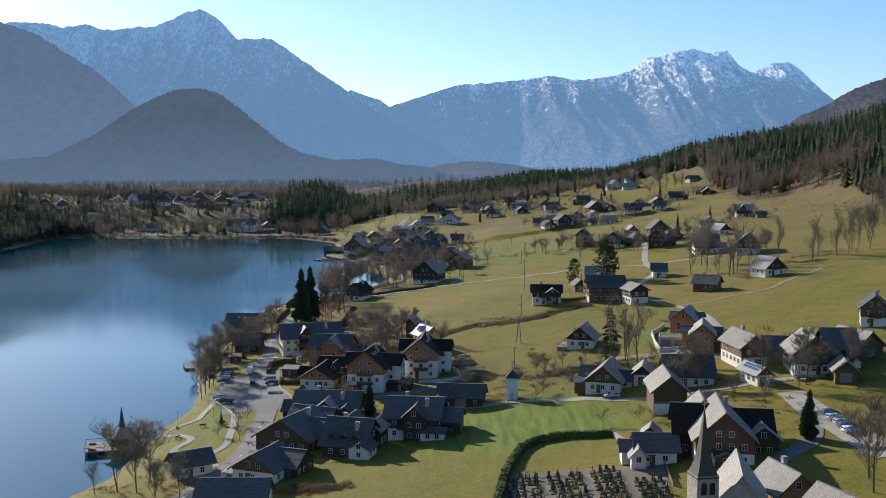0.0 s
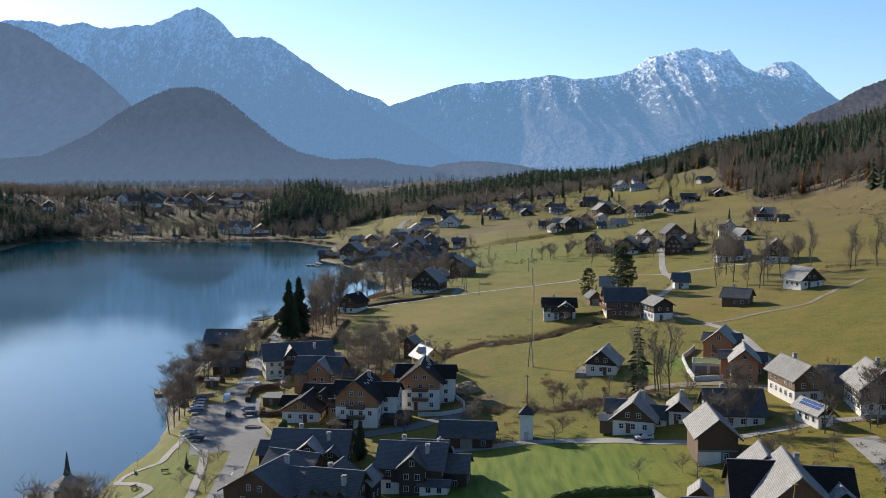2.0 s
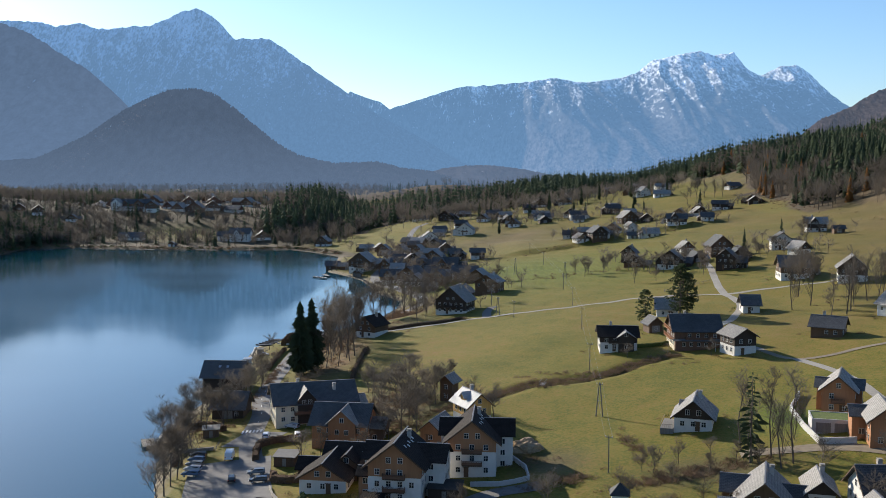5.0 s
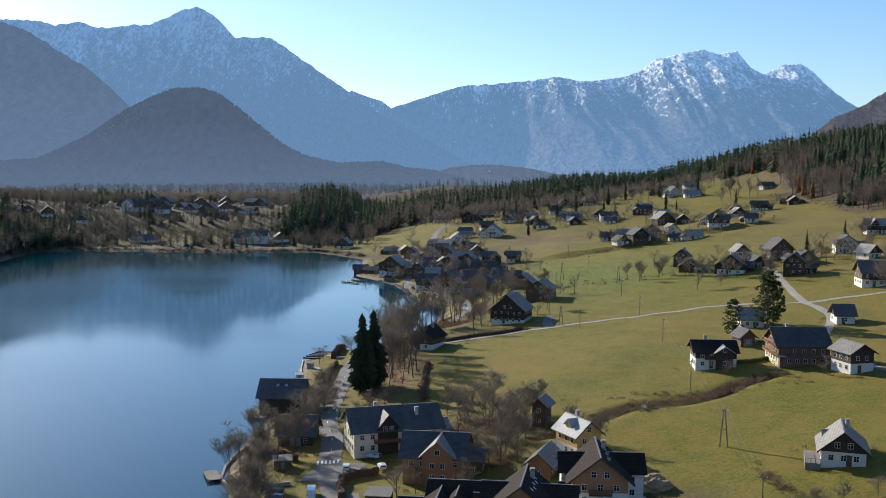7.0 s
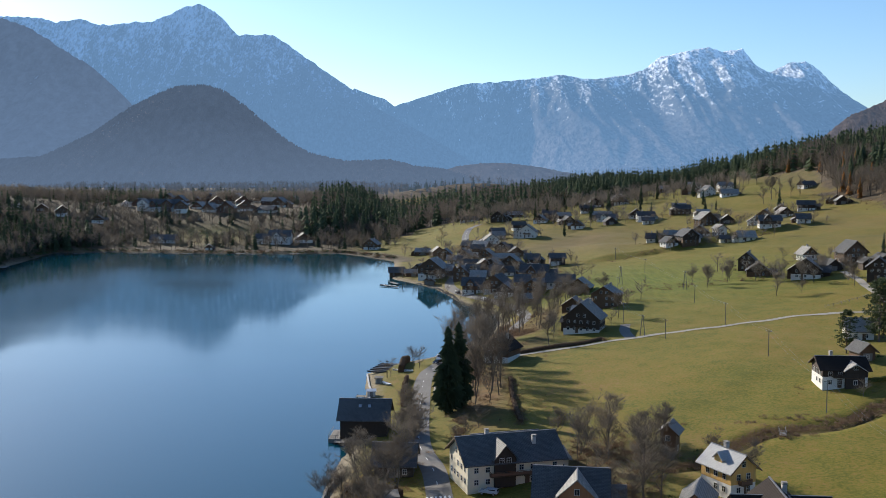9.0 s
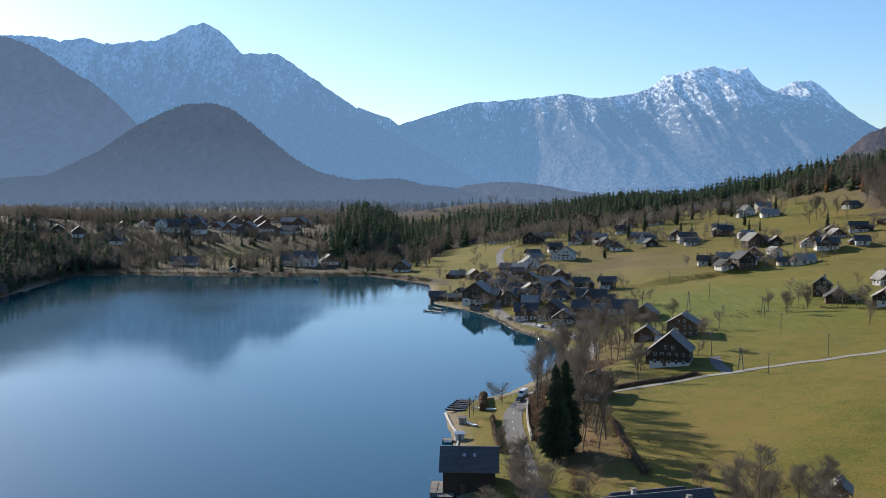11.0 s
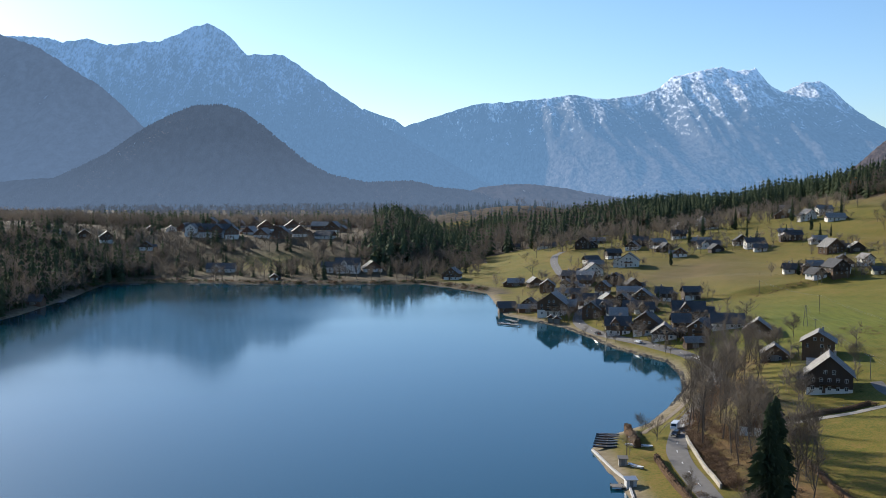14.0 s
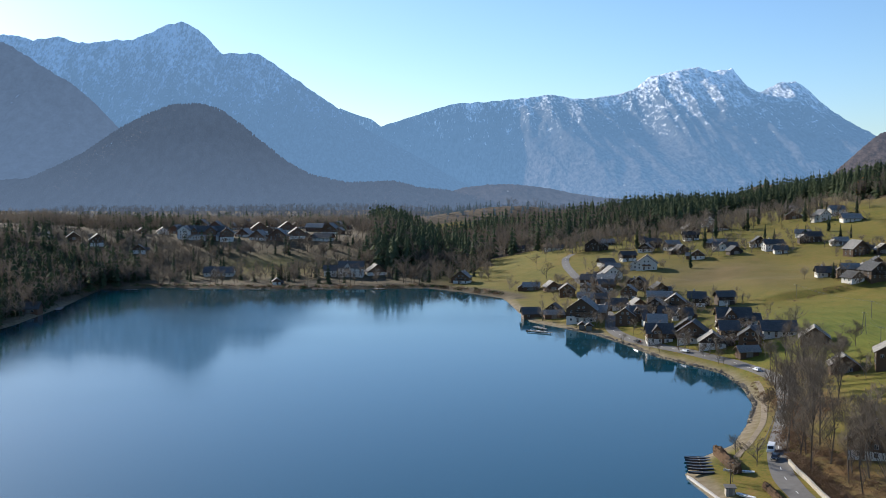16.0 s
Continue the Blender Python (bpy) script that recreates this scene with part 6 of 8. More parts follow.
grove([(-76.8, 525.5), (-86, 515), (-48, 594.5), (-79, 534)], SMALL, 1.3, 1.7, "pollard_tree", "small pollarded tree on the lake shore", "shore trees")
grove([(-58, 462), (-54, 463), (-57, 474), (-53, 478), (-58, 486), (-55, 495), (-60, 505), (-54, 507), (-52, 516), (-58, 520), (-63, 528), (-65, 517), (-61, 541), (-49, 479), (-50, 470), (-61, 495), (-57, 512), (-60, 532), (-54, 538), (-64, 536)], TALL, 0.9, 1.3)
grove([(-54, 557), (-52, 554), (-49, 578), (-43, 570), (-41, 597), (-36, 606), (-35, 588), (-32, 613), (-26, 606), (-23, 630), (-30, 641), (-20, 653), (-27, 590), (-40, 580), (-16, 636), (-45, 566), (-33, 598), (-26, 622), (-34, 628)], TALL, 0.85, 1.3)
grove([(-20, 604), (-28, 541), (7, 586), (-7, 637), (-14, 632), (-10, 650), (-3, 642)], BARE, 0.8, 1.1)
grove([(-24, 384), (-30, 393), (-21, 400), (-34, 402), (-26, 410), (-18, 392), (-38, 412), (-14, 404), (-33, 410), (-27, 402), (-36, 395), (-17, 408), (-19, 384), (-33, 380)], BARE, 0.6, 1.0)
grove([(-27.5, 365.0)], BARE, 1.36, 1.36, label="tall leafless birch with a dense fine-twigged crown", group="birches")
grove([(-22.0, 366), (-31.5, 371), (-24.5, 374), (-30, 360)], BARE, 0.6, 0.95)
grove([(50.2, 322.5), (54.9, 316.6), (54.4, 309.4), (57.8, 311.4), (52.6, 326.0)], TALL[:4], 0.95, 1.2, label="slender leafless birch in a clump below the timber houses", group="birches")
grove([(51.0, 315.5)], LARCHES, 1.0, 1.0, "larch_tree", "tall thin-crowned conifer with sparse green boughs among birches", "larches")
grove([(30, 316), (36, 320), (41, 313), (44, 322), (28, 318), (33, 310), (47, 316), (52, 312)], BARE, 0.35, 0.55, label="small leafless fruit tree in rough grass", group="fruit trees")
grove([(76, 376), (36, 299), (28, 291), (68, 417), (56, 422), (25, 285), (40, 285), (47, 250), (50, 245), (38, 250), (44, 424)], SMALL, 0.8, 1.2, "fruit_tree", "small leafless fruit tree on grass", "fruit trees")
grove([(64, 273), (68, 272), (77, 182), (80, 190), (89, 258), (82, 262), (93, 262), (70, 290), (106, 266)], BARE, 0.85, 1.2)
grove([(184, 471), (178, 468), (173, 475), (168, 470), (190, 480), (196, 476), (161, 495), (164, 507), (134, 469), (130, 462), (126, 457), (122, 461), (123, 483), (125, 505), (140, 474), (146, 480), (152, 486), (115, 480), (205, 500), (212, 508), (222, 515), (198, 492), (230, 540), (238, 552)], TALL, 0.85, 1.25)
grove([(-58, 725), (-54, 718), (-41, 696), (-38, 683), (-64, 748)], BARE, 0.45, 0.6, label="small leafless lime tree by the lakeside road", group="quay trees")
grove([(-24, 555), (1, 651), (14, 667), (-6, 660), (-4, 676)], BARE, 0.7, 1.0)
grove([(218, 1023), (224, 1012), (210, 1018), (230, 1005)], TALL, 0.9, 1.1)
grove([(90, 640), (84, 648), (98, 625), (110, 632), (116, 622), (70, 650), (62, 655), (75, 660), (130, 600), (136, 612), (100, 655), (150, 640), (60, 645), (56, 660), (112, 600)], BARE, 0.55, 0.85, label="leafless garden tree in the upper hamlet", group="hamlet trees")
grove([(-79.5, 468), (-79, 458), (-78, 448), (-77, 440), (-79.6, 477), (-78.2, 431)], BARE, 0.45, 0.62, "roadside_tree", "small twiggy tree between shore road and lake", "roadside trees")
grove([(-64, 417), (-62, 426), (-61.5, 409), (-58, 436)], SMALL, 1.0, 1.5, "shrub_tree", "tall leafless shrub beside the shore road", "roadside shrubs")
grove([(-56, 264), (-58, 289), (-60, 281), (-62, 270), (-40, 214)], SMALL, 0.9, 1.3, "park_tree", "small leafless tree on the park lawn", "park trees")

grove([(20, 296), (60, 300), (90, 288), (100, 270), (112, 272), (120, 292), (55, 262), (72, 258), (78, 245), (62, 240), (-12, 300), (-30, 300), (-36, 345), (-46, 352), (-50, 345), (5, 300), (-2, 372), (-8, 380)], BARE, 0.45, 0.75, label="leafless garden tree between village houses", group="garden trees")
grove([(-9, 790), (-30, 770), (-40, 800), (-20, 812), (-12, 830), (-48, 830), (-62, 880), (-30, 880), (-20, 900), (-44, 905), (12, 760), (18, 745), (-5, 745), (-70, 920), (-58, 935)], BARE, 0.45, 0.75, label="leafless garden tree in the lakeside village", group="garden trees")
grove([(78, 600), (88, 596), (140, 640), (148, 630), (160, 640), (172, 640), (180, 652), (196, 700), (214, 716), (190, 690), (100, 836), (86, 840), (70, 842), (118, 812), (138, 930), (150, 940), (122, 940), (106, 1010), (92, 1020), (140, 1020), (168, 1100), (184, 1090), (200, 1085)], BARE, 0.5, 0.9, label="leafless tree beside a hillside house", group="hillside trees")
grove([(82, 842), (146, 652), (170, 660), (128, 1012), (150, 1000), (160, 1004), (186, 1112), (112, 1030)], SPRUCE, 0.45, 0.75, "spruce_tree", "dark-green spruce beside a hillside house", "spruces")

# gardens: a tree or two by most houses
for hx, hy, hw, hd, hyaw, hfar in SITES:
    if hy < 560 or hx < -150:
        continue
    for k in range(tr.choice((0, 1, 1, 2))):
        a, r = tr.uniform(0, 6.28), 0.6 * max(hw, hd) + tr.uniform(2.5, 8)
        qx, qy = hx + r * math.cos(a), hy + r * math.sin(a)
        if off_shore(qx, qy) > 4 and all(math.hypot(qx - u[0], qy - u[1]) > 0.55 * max(u[2], u[3]) + 1 for u in SITES):
            tree("bare_tree", tr.choice(THIN), qx, qy, tr.uniform(0.4, 0.8), tr.uniform(0, 360), "leafless garden tree beside a house", "tree", "garden trees")

# scattered trees among the far houses
for k in range(120):
    x, y = tr.uniform(-70, 215), tr.uniform(960, 1200)
    if off_shore(x, y) > 15 and (y > 1060 + 0.3 * abs(x - 60) or tr.random() < 0.2) and not (-60 < x < -5 and y < 1090):
        if tr.random() < 0.35:
            tree("spruce_tree", tr.choice(SPRUCE), x, y, tr.uniform(0.5, 0.95), tr.uniform(0, 360), "dark-green spruce among far village houses", "tree", "spruces")
        else:
            tree("bare_tree", tr.choice(THIN), x, y, tr.uniform(0.7, 1.2), tr.uniform(0, 360), "leafless tree among far village houses", "tree", "bare trees")

# woods: many trees joined, for what nobody could count
def light_spruce(seed, tiers=11, round_=8):
    rng = random.Random(seed)
    v, f = [], []
    h, r = 21.0, rng.uniform(3.6, 5.0)
    for i in range(tiers):
        q = i / (tiers - 1)
        z, rad = h * (0.08 + 0.87 * q), r * (1 - q) ** rng.uniform(0.6, 0.8) + 0.12
        n = round_ if i < tiers - 3 else 5
        for k in range(n):
            a = 2 * math.pi * (k + rng.random() * 0.9) / n
            ln, w = rad * rng.uniform(0.6, 1.2), 0.55 * rad * rng.uniform(0.6, 1.0) + 0.1
            c, s = math.cos(a), math.sin(a)
            b = len(v)
            v += [(0, 0, z + h * 0.10), (c * ln * 0.7 - s * w, s * ln * 0.7 + c * w, z - 0.2 * ln), (c * ln, s * ln, z - rng.uniform(0.3, 0.6) * ln), (c * ln * 0.7 + s * w, s * ln * 0.7 - c * w, z - 0.25 * ln)]
            f += [(b, b + 1, b + 2), (b, b + 2, b + 3)]
    return np.array(v), np.array(f)


def light_bare(seed, limbs=22, twigs=6):
    rng = random.Random(seed)
    v, f = [], []

    def blade(p, e, w):
        d = (e - p).normalized()
        s = d.orthogonal().normalized() * w
        if rng.random() < 0.5:
            s = d.cross(s)
        b = len(v)
        v.extend([tuple(p - s), tuple(p + s), tuple(e)])
        f.append((b, b + 1, b + 2))

    h = 17.0
    blade(Vector((0, 0, -0.5)), Vector((0.3, 0.2, h)), 0.28)
    blade(Vector((0, 0, -0.5)), Vector((-0.2, 0.1, h * 0.9)), 0.25)
    for k in range(limbs):
        a, z0 = rng.uniform(0, 6.28), rng.uniform(0.3, 0.75) * h
        ln = rng.uniform(0.25, 0.42) * h
        e = Vector((math.cos(a) * ln * 0.80, math.sin(a) * ln * 0.80, z0 + ln * 0.62))
        blade(Vector((0, 0, z0)), e, 0.17 if limbs > 20 else 0.24)
        for q in range(twigs):
            m = Vector((0, 0, z0)).lerp(e, rng.uniform(0.4, 1.0))
            blade(m, m + Vector((rng.uniform(-1, 1), rng.uniform(-1, 1), rng.uniform(0, 1.3))) * ln * 0.55, 0.12 if limbs > 20 else 0.19)
    return np.array(v), np.array(f)


def wood(name, label, spots, templates, mat, lo, hi, seed):
    rng = np.random.RandomState(seed)
    vs, fs, k = [], [], 0
    z = land(spots[:, 0], spots[:, 1])
    for (x, y), h in zip(spots, z):
        v, f = templates[rng.randint(len(templates))]
        s, a = rng.uniform(lo, hi), rng.uniform(0, 6.28)
        w = s * rng.uniform(0.85, 1.2)
        R = np.array([[math.cos(a), -math.sin(a), 0], [math.sin(a), math.cos(a), 0], [0, 0, 1]])
        vs.append((v * (w, w, s)) @ R.T + (x, y, h - 0.3))
        fs.append(f + k)
        k += len(v)
    V, F_ = np.concatenate(vs).astype(np.float32), np.concatenate(fs).astype(np.int32)
    me = bpy.data.meshes.new(name)
    me.vertices.add(len(V))
    me.vertices.foreach_set("co", V.reshape(-1))
    me.loops.add(F_.size)
    me.loops.foreach_set("vertex_index", F_.reshape(-1))
    me.polygons.add(len(F_))
    me.polygons.foreach_set("loop_start", np.arange(0, F_.size, 3, dtype=np.int32))
    me.update(calc_edges=True)
    me.materials.append(mat)
    tagged(new(name, me), label, "woods", kind="stuff")


def spots(x0, x1, y0, y1, step, keep, seed, mask=woodland):
    rng = np.random.RandomState(seed)
    gx, gy = np.meshgrid(np.arange(x0, x1, step), np.arange(y0, y1, step))
    p = np.stack([gx, gy], -1).reshape(-1, 2) + rng.uniform(-0.5, 0.5, (gx.size, 2)) * step
    ok = (mask(p[:, 0], p[:, 1]) > 0) & (rng.rand(len(p)) < keep) & (off_shore(p[:, 0], p[:, 1]) > 3) & (np.abs(p[:, 0]) < 0.485 * p[:, 1] + 50)
    return p[ok]


SP = [light_spruce(200 + i) for i in range(6)]
BR = [light_bare(300 + i) for i in range(6)]
SPF = [light_spruce(220 + i, 7, 6) for i in range(6)]
BRF = [light_bare(320 + i, 14, 4) for i in range(6)]


def conifer_share(p, seed):
    c = np.array([noise.noise(Vector((x * 0.012, y * 0.012, seed))) for x, y in p])
    return c


for nm, region, step, bias, lb in (("woods_hill", (245, 640, 380, 1250), 7.6, 0.0, "hillside wood of spruces, larches and bare beeches"),
                                   ("woods_valley", (-205, 640, 1110, 1600), 9.4, -0.02, "dark spruce and bare beech wood behind the village"),
                                   ("woods_far_bank", (-900, -205, 560, 1600), 9.0, -0.26, "mixed wood of spruces and bare trees beyond the lake"),
                                   ("backdrop_woods", (-800, 560, 1600, 2480), 19.0, 0.16, "distant valley wood, bluish with distance")):
    p = spots(*region, step, 0.92, hash_of(nm))
    c = conifer_share(p, 3.3) + np.random.RandomState(4).uniform(-0.28, 0.28, len(p)) + bias
    if nm == "woods_hill":                              # leafless fringe along the meadow, conifers above
        c += np.clip((p[:, 0] - 300) / 110, -0.35, 0.16)
    if nm == "woods_valley":                            # a dense spruce stand east of the village, bare trees in front and to the west
        c += 0.7 * smooth(40, 110, p[:, 0]) * smooth(1215, 1290, p[:, 1]) - 0.12 * smooth(60, 20, p[:, 0]) + 0.3 * (p[:, 0] < -110)
    # the farthest woods take the emitting materials with haze painted in
    far_off = nm == "backdrop_woods"
    lo, hi = {"woods_hill": (0.7, 1.2), "woods_valley": (0.85, 1.42), "woods_far_bank": (0.5, 1.0), "backdrop_woods": (0.35, 0.75)}[nm]
    if far_off:                                         # over the plain beyond the lake mostly leafless scrub woods
        c -= 0.2 + 0.35 * smooth(-120, -220, p[:, 0])
    if nm == "woods_far_bank":                          # more spruce on the steep bank
        c += 0.2 * smooth(-360, -390, p[:, 0]) * smooth(1150, 1060, p[:, 1])
    wood(nm + "_conifer", lb + ", evergreen part", p[c > 0], SP[:3] + SPF[:3] if nm == "woods_hill" else SPF, HAZEWOOD if far_off else NEEDLE, lo, hi, 1)
    if nm == "woods_hill":
        wood("woods_hill_larch", "russet larches among the hillside wood", p[c <= -0.1][::12], SP, LARCH, 0.7, 1.0, 3)
    wood(nm + "_bare", lb + ", leafless part", p[c <= 0], BR[:3] + BRF[:3] if nm == "woods_hill" else BRF, HAZEBARE if far_off else TWIG, *((0.5, 0.9) if far_off or nm == "woods_far_bank" else (0.7, 1.2)), 2)

wood("spruce_stand", "dense dark spruce stand east of the village", spots(40, 335, 1225, 1480, 8.0, 0.95, 31), SPF, NEEDLE, 0.75, 1.35, 21)
fr_ = np.random.RandomState(12)
p = np.stack([fr_.uniform(-520, -105, 2300), fr_.uniform(1030, 1400, 2300)], -1)
p = p[(off_shore(p[:, 0], p[:, 1]) > 2.5) & (((p[:, 0] + 285) / 40) ** 2 + ((p[:, 1] - 1125) / 28) ** 2 > 1) & (((p[:, 0] + 310) / 115) ** 2 + ((p[:, 1] - 1275) / 70) ** 2 > 1)]
clear = np.array([not any(abs(q[0] - u[0]) < u[2] / 2 + 3 and u[1] - 34 < q[1] < u[1] + 9 for u in SITES if u[1] > 1000 and u[0] < -100) for q in p])
p = p[clear]
wood("far_shore_trees_bare", "leafless trees between houses on the far shore", p[: int(len(p) * 0.8)], BRF, TWIG, 0.45, 0.95, 7)
wood("far_shore_trees_conifer", "dark conifers between houses on the far shore", p[int(len(p) * 0.8):][off_shore(p[int(len(p) * 0.8):, 0], p[int(len(p) * 0.8):, 1]) > 28], SPF, NEEDLE, 0.4, 0.85, 8)
p = np.stack([fr_.uniform(-60, 240, 420), fr_.uniform(1085, 1260, 420)], -1)
p = p[p[:, 1] > 1075 + 0.25 * p[:, 0]]
wood("wood_edge_trees", "leafless trees at the wood's edge behind the village", p, BRF, TWIG, 0.5, 1.0, 9)
p = spots(-560, -370, 590, 1100, 6.5, 0.85, 77)
k = np.random.RandomState(5).rand(len(p))
wood("bank_wood_conifer", "dense dark spruces down to the lake bank", p[k > 0.5], SPF, NEEDLE, 0.6, 1.15, 10)
wood("bank_wood_bare", "dense leafless trees down to the lake bank", p[k <= 0.5], BRF, TWIG, 0.6, 1.0, 11)

vt = random.Random(61)
near = []
for hx, hy, hw, hd, hyaw, hfar in SITES:
    for k in range(5 if hy > 560 and hx > -150 else 0):
        a, r = vt.uniform(0, 6.28), 0.6 * max(hw, hd) + vt.uniform(2, 12)
        q = (hx + r * math.cos(a), hy + r * math.sin(a))
        if off_shore(*q) > 4 and all(math.hypot(q[0] - u[0], q[1] - u[1]) > 0.55 * max(u[2], u[3]) + 0.5 for u in SITES):
            near.append(q)
wood("village_trees", "many small leafless garden trees between far houses", np.array(near), BRF, TWIG, 0.28, 0.6, 17)


# ---- the things between the houses ----
LEAD = material("church_spire_shingle", (0.060, 0.052, 0.045), 0.75, 0.35, 2.0, 0.03)
CARPAINT = {n: material("car_paint_" + n, c, 0.25, 0.04, 1, spec=0.6) for n, c in (("white", (0.75, 0.76, 0.77)), ("silver", (0.42, 0.44, 0.46)), ("blue", (0.045, 0.09, 0.17)), ("black", (0.02, 0.021, 0.024)), ("grey", (0.13, 0.14, 0.15)), ("red", (0.30, 0.03, 0.025)))}
RUBBER = material("tyre_rubber", (0.018, 0.018, 0.018), 0.85, 0.1, 3)
LAMPGLASS = material("lamp_glass", (0.8, 0.78, 0.7), 0.3, 0.05, 3)
TAIL = material("red_lamp_glass", (0.35, 0.02, 0.015), 0.3, 0.05, 3)
GRANITE = material("weathered_granite", (0.105, 0.096, 0.088), 0.6, 0.5, 4, rnd=1.4)
SOIL = material("planted_soil", (0.075, 0.060, 0.040), 0.95, 0.5, 3, 0.05, rnd=0.8)
GOLD = material("gilded_cross", (0.60, 0.40, 0.10), 0.4, 0.1, 3, metal=0.7)
SAILWHITE = material("white_boat_hull", (0.72, 0.72, 0.70), 0.4, 0.1, 2)
HULLDARK = material("dark_boat_cover", (0.035, 0.040, 0.050), 0.5, 0.3, 2)
CONCRETE = material("pale_concrete", (0.48, 0.46, 0.43), 0.9, 0.15, 1.5, 0.01)
TURF = material("turf_roof", (0.12, 0.15, 0.035), 0.95, 0.4, 2, 0.05)


def car_parts(colour, van=False):
    """Body, glazing and wheels of a small car or a van, built once for each colour."""
    key = ("car", colour, van)
    if key in cache:
        return cache[key]
    L, W, H_ = (5.2, 2.0, 2.3) if van else (4.3, 1.78, 1.48)
    prof = [(-0.5, 0.32), (-0.5, 0.62), (-0.47, 0.95), (-0.42, 1.0), (0.10, 1.0), (0.28, 0.66), (0.46, 0.58), (0.5, 0.45), (0.5, 0.32)] if not van else [(-0.5, 0.2), (-0.5, 0.9), (-0.48, 1.0), (0.22, 1.0), (0.33, 0.9), (0.40, 0.55), (0.48, 0.48), (0.5, 0.2)]
    bm = bmesh.new()
    ring = []
    for s in (-1, 1):
        row = []
        for px, pz in prof:
            tuck = 0.80 if pz > 0.7 and not van else (0.93 if pz > 0.7 else 1.0)
            row.append(bm.verts.new((s * W / 2 * tuck, px * L, pz * H_)))
        ring.append(row)
    n = len(prof)
    for i in range(n):
        bm.faces.new((ring[0][i], ring[0][(i + 1) % n], ring[1][(i + 1) % n], ring[1][i]))
    bm.faces.new(ring[0][::-1])
    bm.faces.new(ring[1])
    bmesh.ops.bevel(bm, geom=list(bm.edges), offset=0.05, segments=1, affect="EDGES")
    body = bpy.data.meshes.new("body")
    bm.to_mesh(body)
    bm.free()
    body.materials.append(CARPAINT[colour])
    zt, zb = H_ * 0.94, H_ * 0.66
    wx = W / 2 * (0.80 if not van else 0.93) + 0.035
    glass = []
    for s in (-1, 1):
        v = [(s * (wx + 0.06), -0.40 * L, zb), (s * (wx + 0.06), 0.20 * L, zb), (s * wx, 0.08 * L, zt), (s * wx, -0.38 * L, zt)] if not van else [(s * wx, 0.14 * L, zb), (s * wx, 0.34 * L, zb), (s * wx, 0.30 * L, zt - 0.1), (s * wx, 0.14 * L, zt - 0.1)]
        glass.append(mesh_of("side_window", v, [(0, 1, 2, 3)], (GLASS,)))
    fw = W * 0.38
    if van:
        glass.append(mesh_of("windscreen", [(-fw, 0.405 * L + 0.05, 0.57 * H_), (fw, 0.405 * L + 0.05, 0.57 * H_), (fw, 0.335 * L + 0.05, 0.88 * H_), (-fw, 0.335 * L + 0.05, 0.88 * H_)], [(0, 1, 2, 3)], (GLASS,)))
    else:
        glass.append(mesh_of("windscreen", [(-fw, 0.265 * L, 0.71 * H_), (fw, 0.265 * L, 0.71 * H_), (fw * 0.9, 0.125 * L, 0.98 * H_), (-fw * 0.9, 0.125 * L, 0.98 * H_)], [(0, 1, 2, 3)], (GLASS,)))
        glass.append(mesh_of("rear_window", [(-fw, -0.505 * L, 0.70 * H_), (fw, -0.505 * L, 0.70 * H_), (fw * 0.9, -0.48 * L, 0.93 * H_), (-fw * 0.9, -0.48 * L, 0.93 * H_)], [(0, 3, 2, 1)], (GLASS,)))
    bm = bmesh.new()
    lathe(bm, [(0.18, -0.10), (0.32, -0.10), (0.34, -0.06), (0.34, 0.06), (0.32, 0.10), (0.18, 0.10)], 12)
    bm.transform(pose(0, 0, 0, 0, 90, 0))
    tyre = bpy.data.meshes.new("tyre")
    bm.to_mesh(tyre)
    bm.free()
    tyre.materials.append(RUBBER)
    bm = bmesh.new()
    lathe(bm, [(0.20, -0.115), (0.20, 0.115)], 10)
    bm.transform(pose(0, 0, 0, 0, 90, 0))
    rim = bpy.data.meshes.new("rim")
    bm.to_mesh(rim)
    bm.free()
    rim.materials.append(METAL)
    lamp = mesh_of("headlight", *box_data(-0.2, -0.04, -0.09, 0.2, 0.04, 0.09), (LAMPGLASS,))
    tail = mesh_of("tail_light", *box_data(-0.13, -0.04, -0.14, 0.13, 0.04, 0.14), (TAIL,))
    cache[key] = (body, glass, tyre, rim, lamp, tail, L, W, H_)
    return cache[key]


def box_data(x0, y0, z0, x1, y1, z1):
    v = [(x, y, z) for x in (x0, x1) for y in (y0, y1) for z in (z0, z1)]
    return v, [(0, 1, 3, 2), (4, 6, 7, 5), (0, 4, 5, 1), (2, 3, 7, 6), (0, 2, 6, 4), (1, 5, 7, 3)]


def car(x, y, yaw, colour, van=False, where="parked on the asphalt"):
    body, glass, tyre, rim, lamp, tail, L, W, H_ = car_parts(colour, van)
    root = thing("van" if van else "car", x, y, max(ground_z(x, y), 0.3) + 0.13, yaw, f"{colour} {'delivery van' if van else 'hatchback car'} {where}", "van" if van else "car", "parked cars")
    part("body", body, None, root)
    for g in glass:
        part(g.name.split(".")[0], g, None, root)
    for sx in (-1, 1):
        for sy in (-0.31, 0.31):
            w = part("wheel", tyre, None, root, m=pose(sx * (W / 2 - 0.1), sy * L, 0.33))
            part("rim", rim, None, w)
        part("headlight", lamp, None, root, m=pose(sx * W * 0.34, L * 0.5 - 0.03, 0.5 * H_ if not van else 0.36 * H_))
        part("tail_light", tail, None, root, m=pose(sx * W * 0.40, -L * 0.5 + 0.03, 0.55 * H_ if not van else 0.45 * H_))


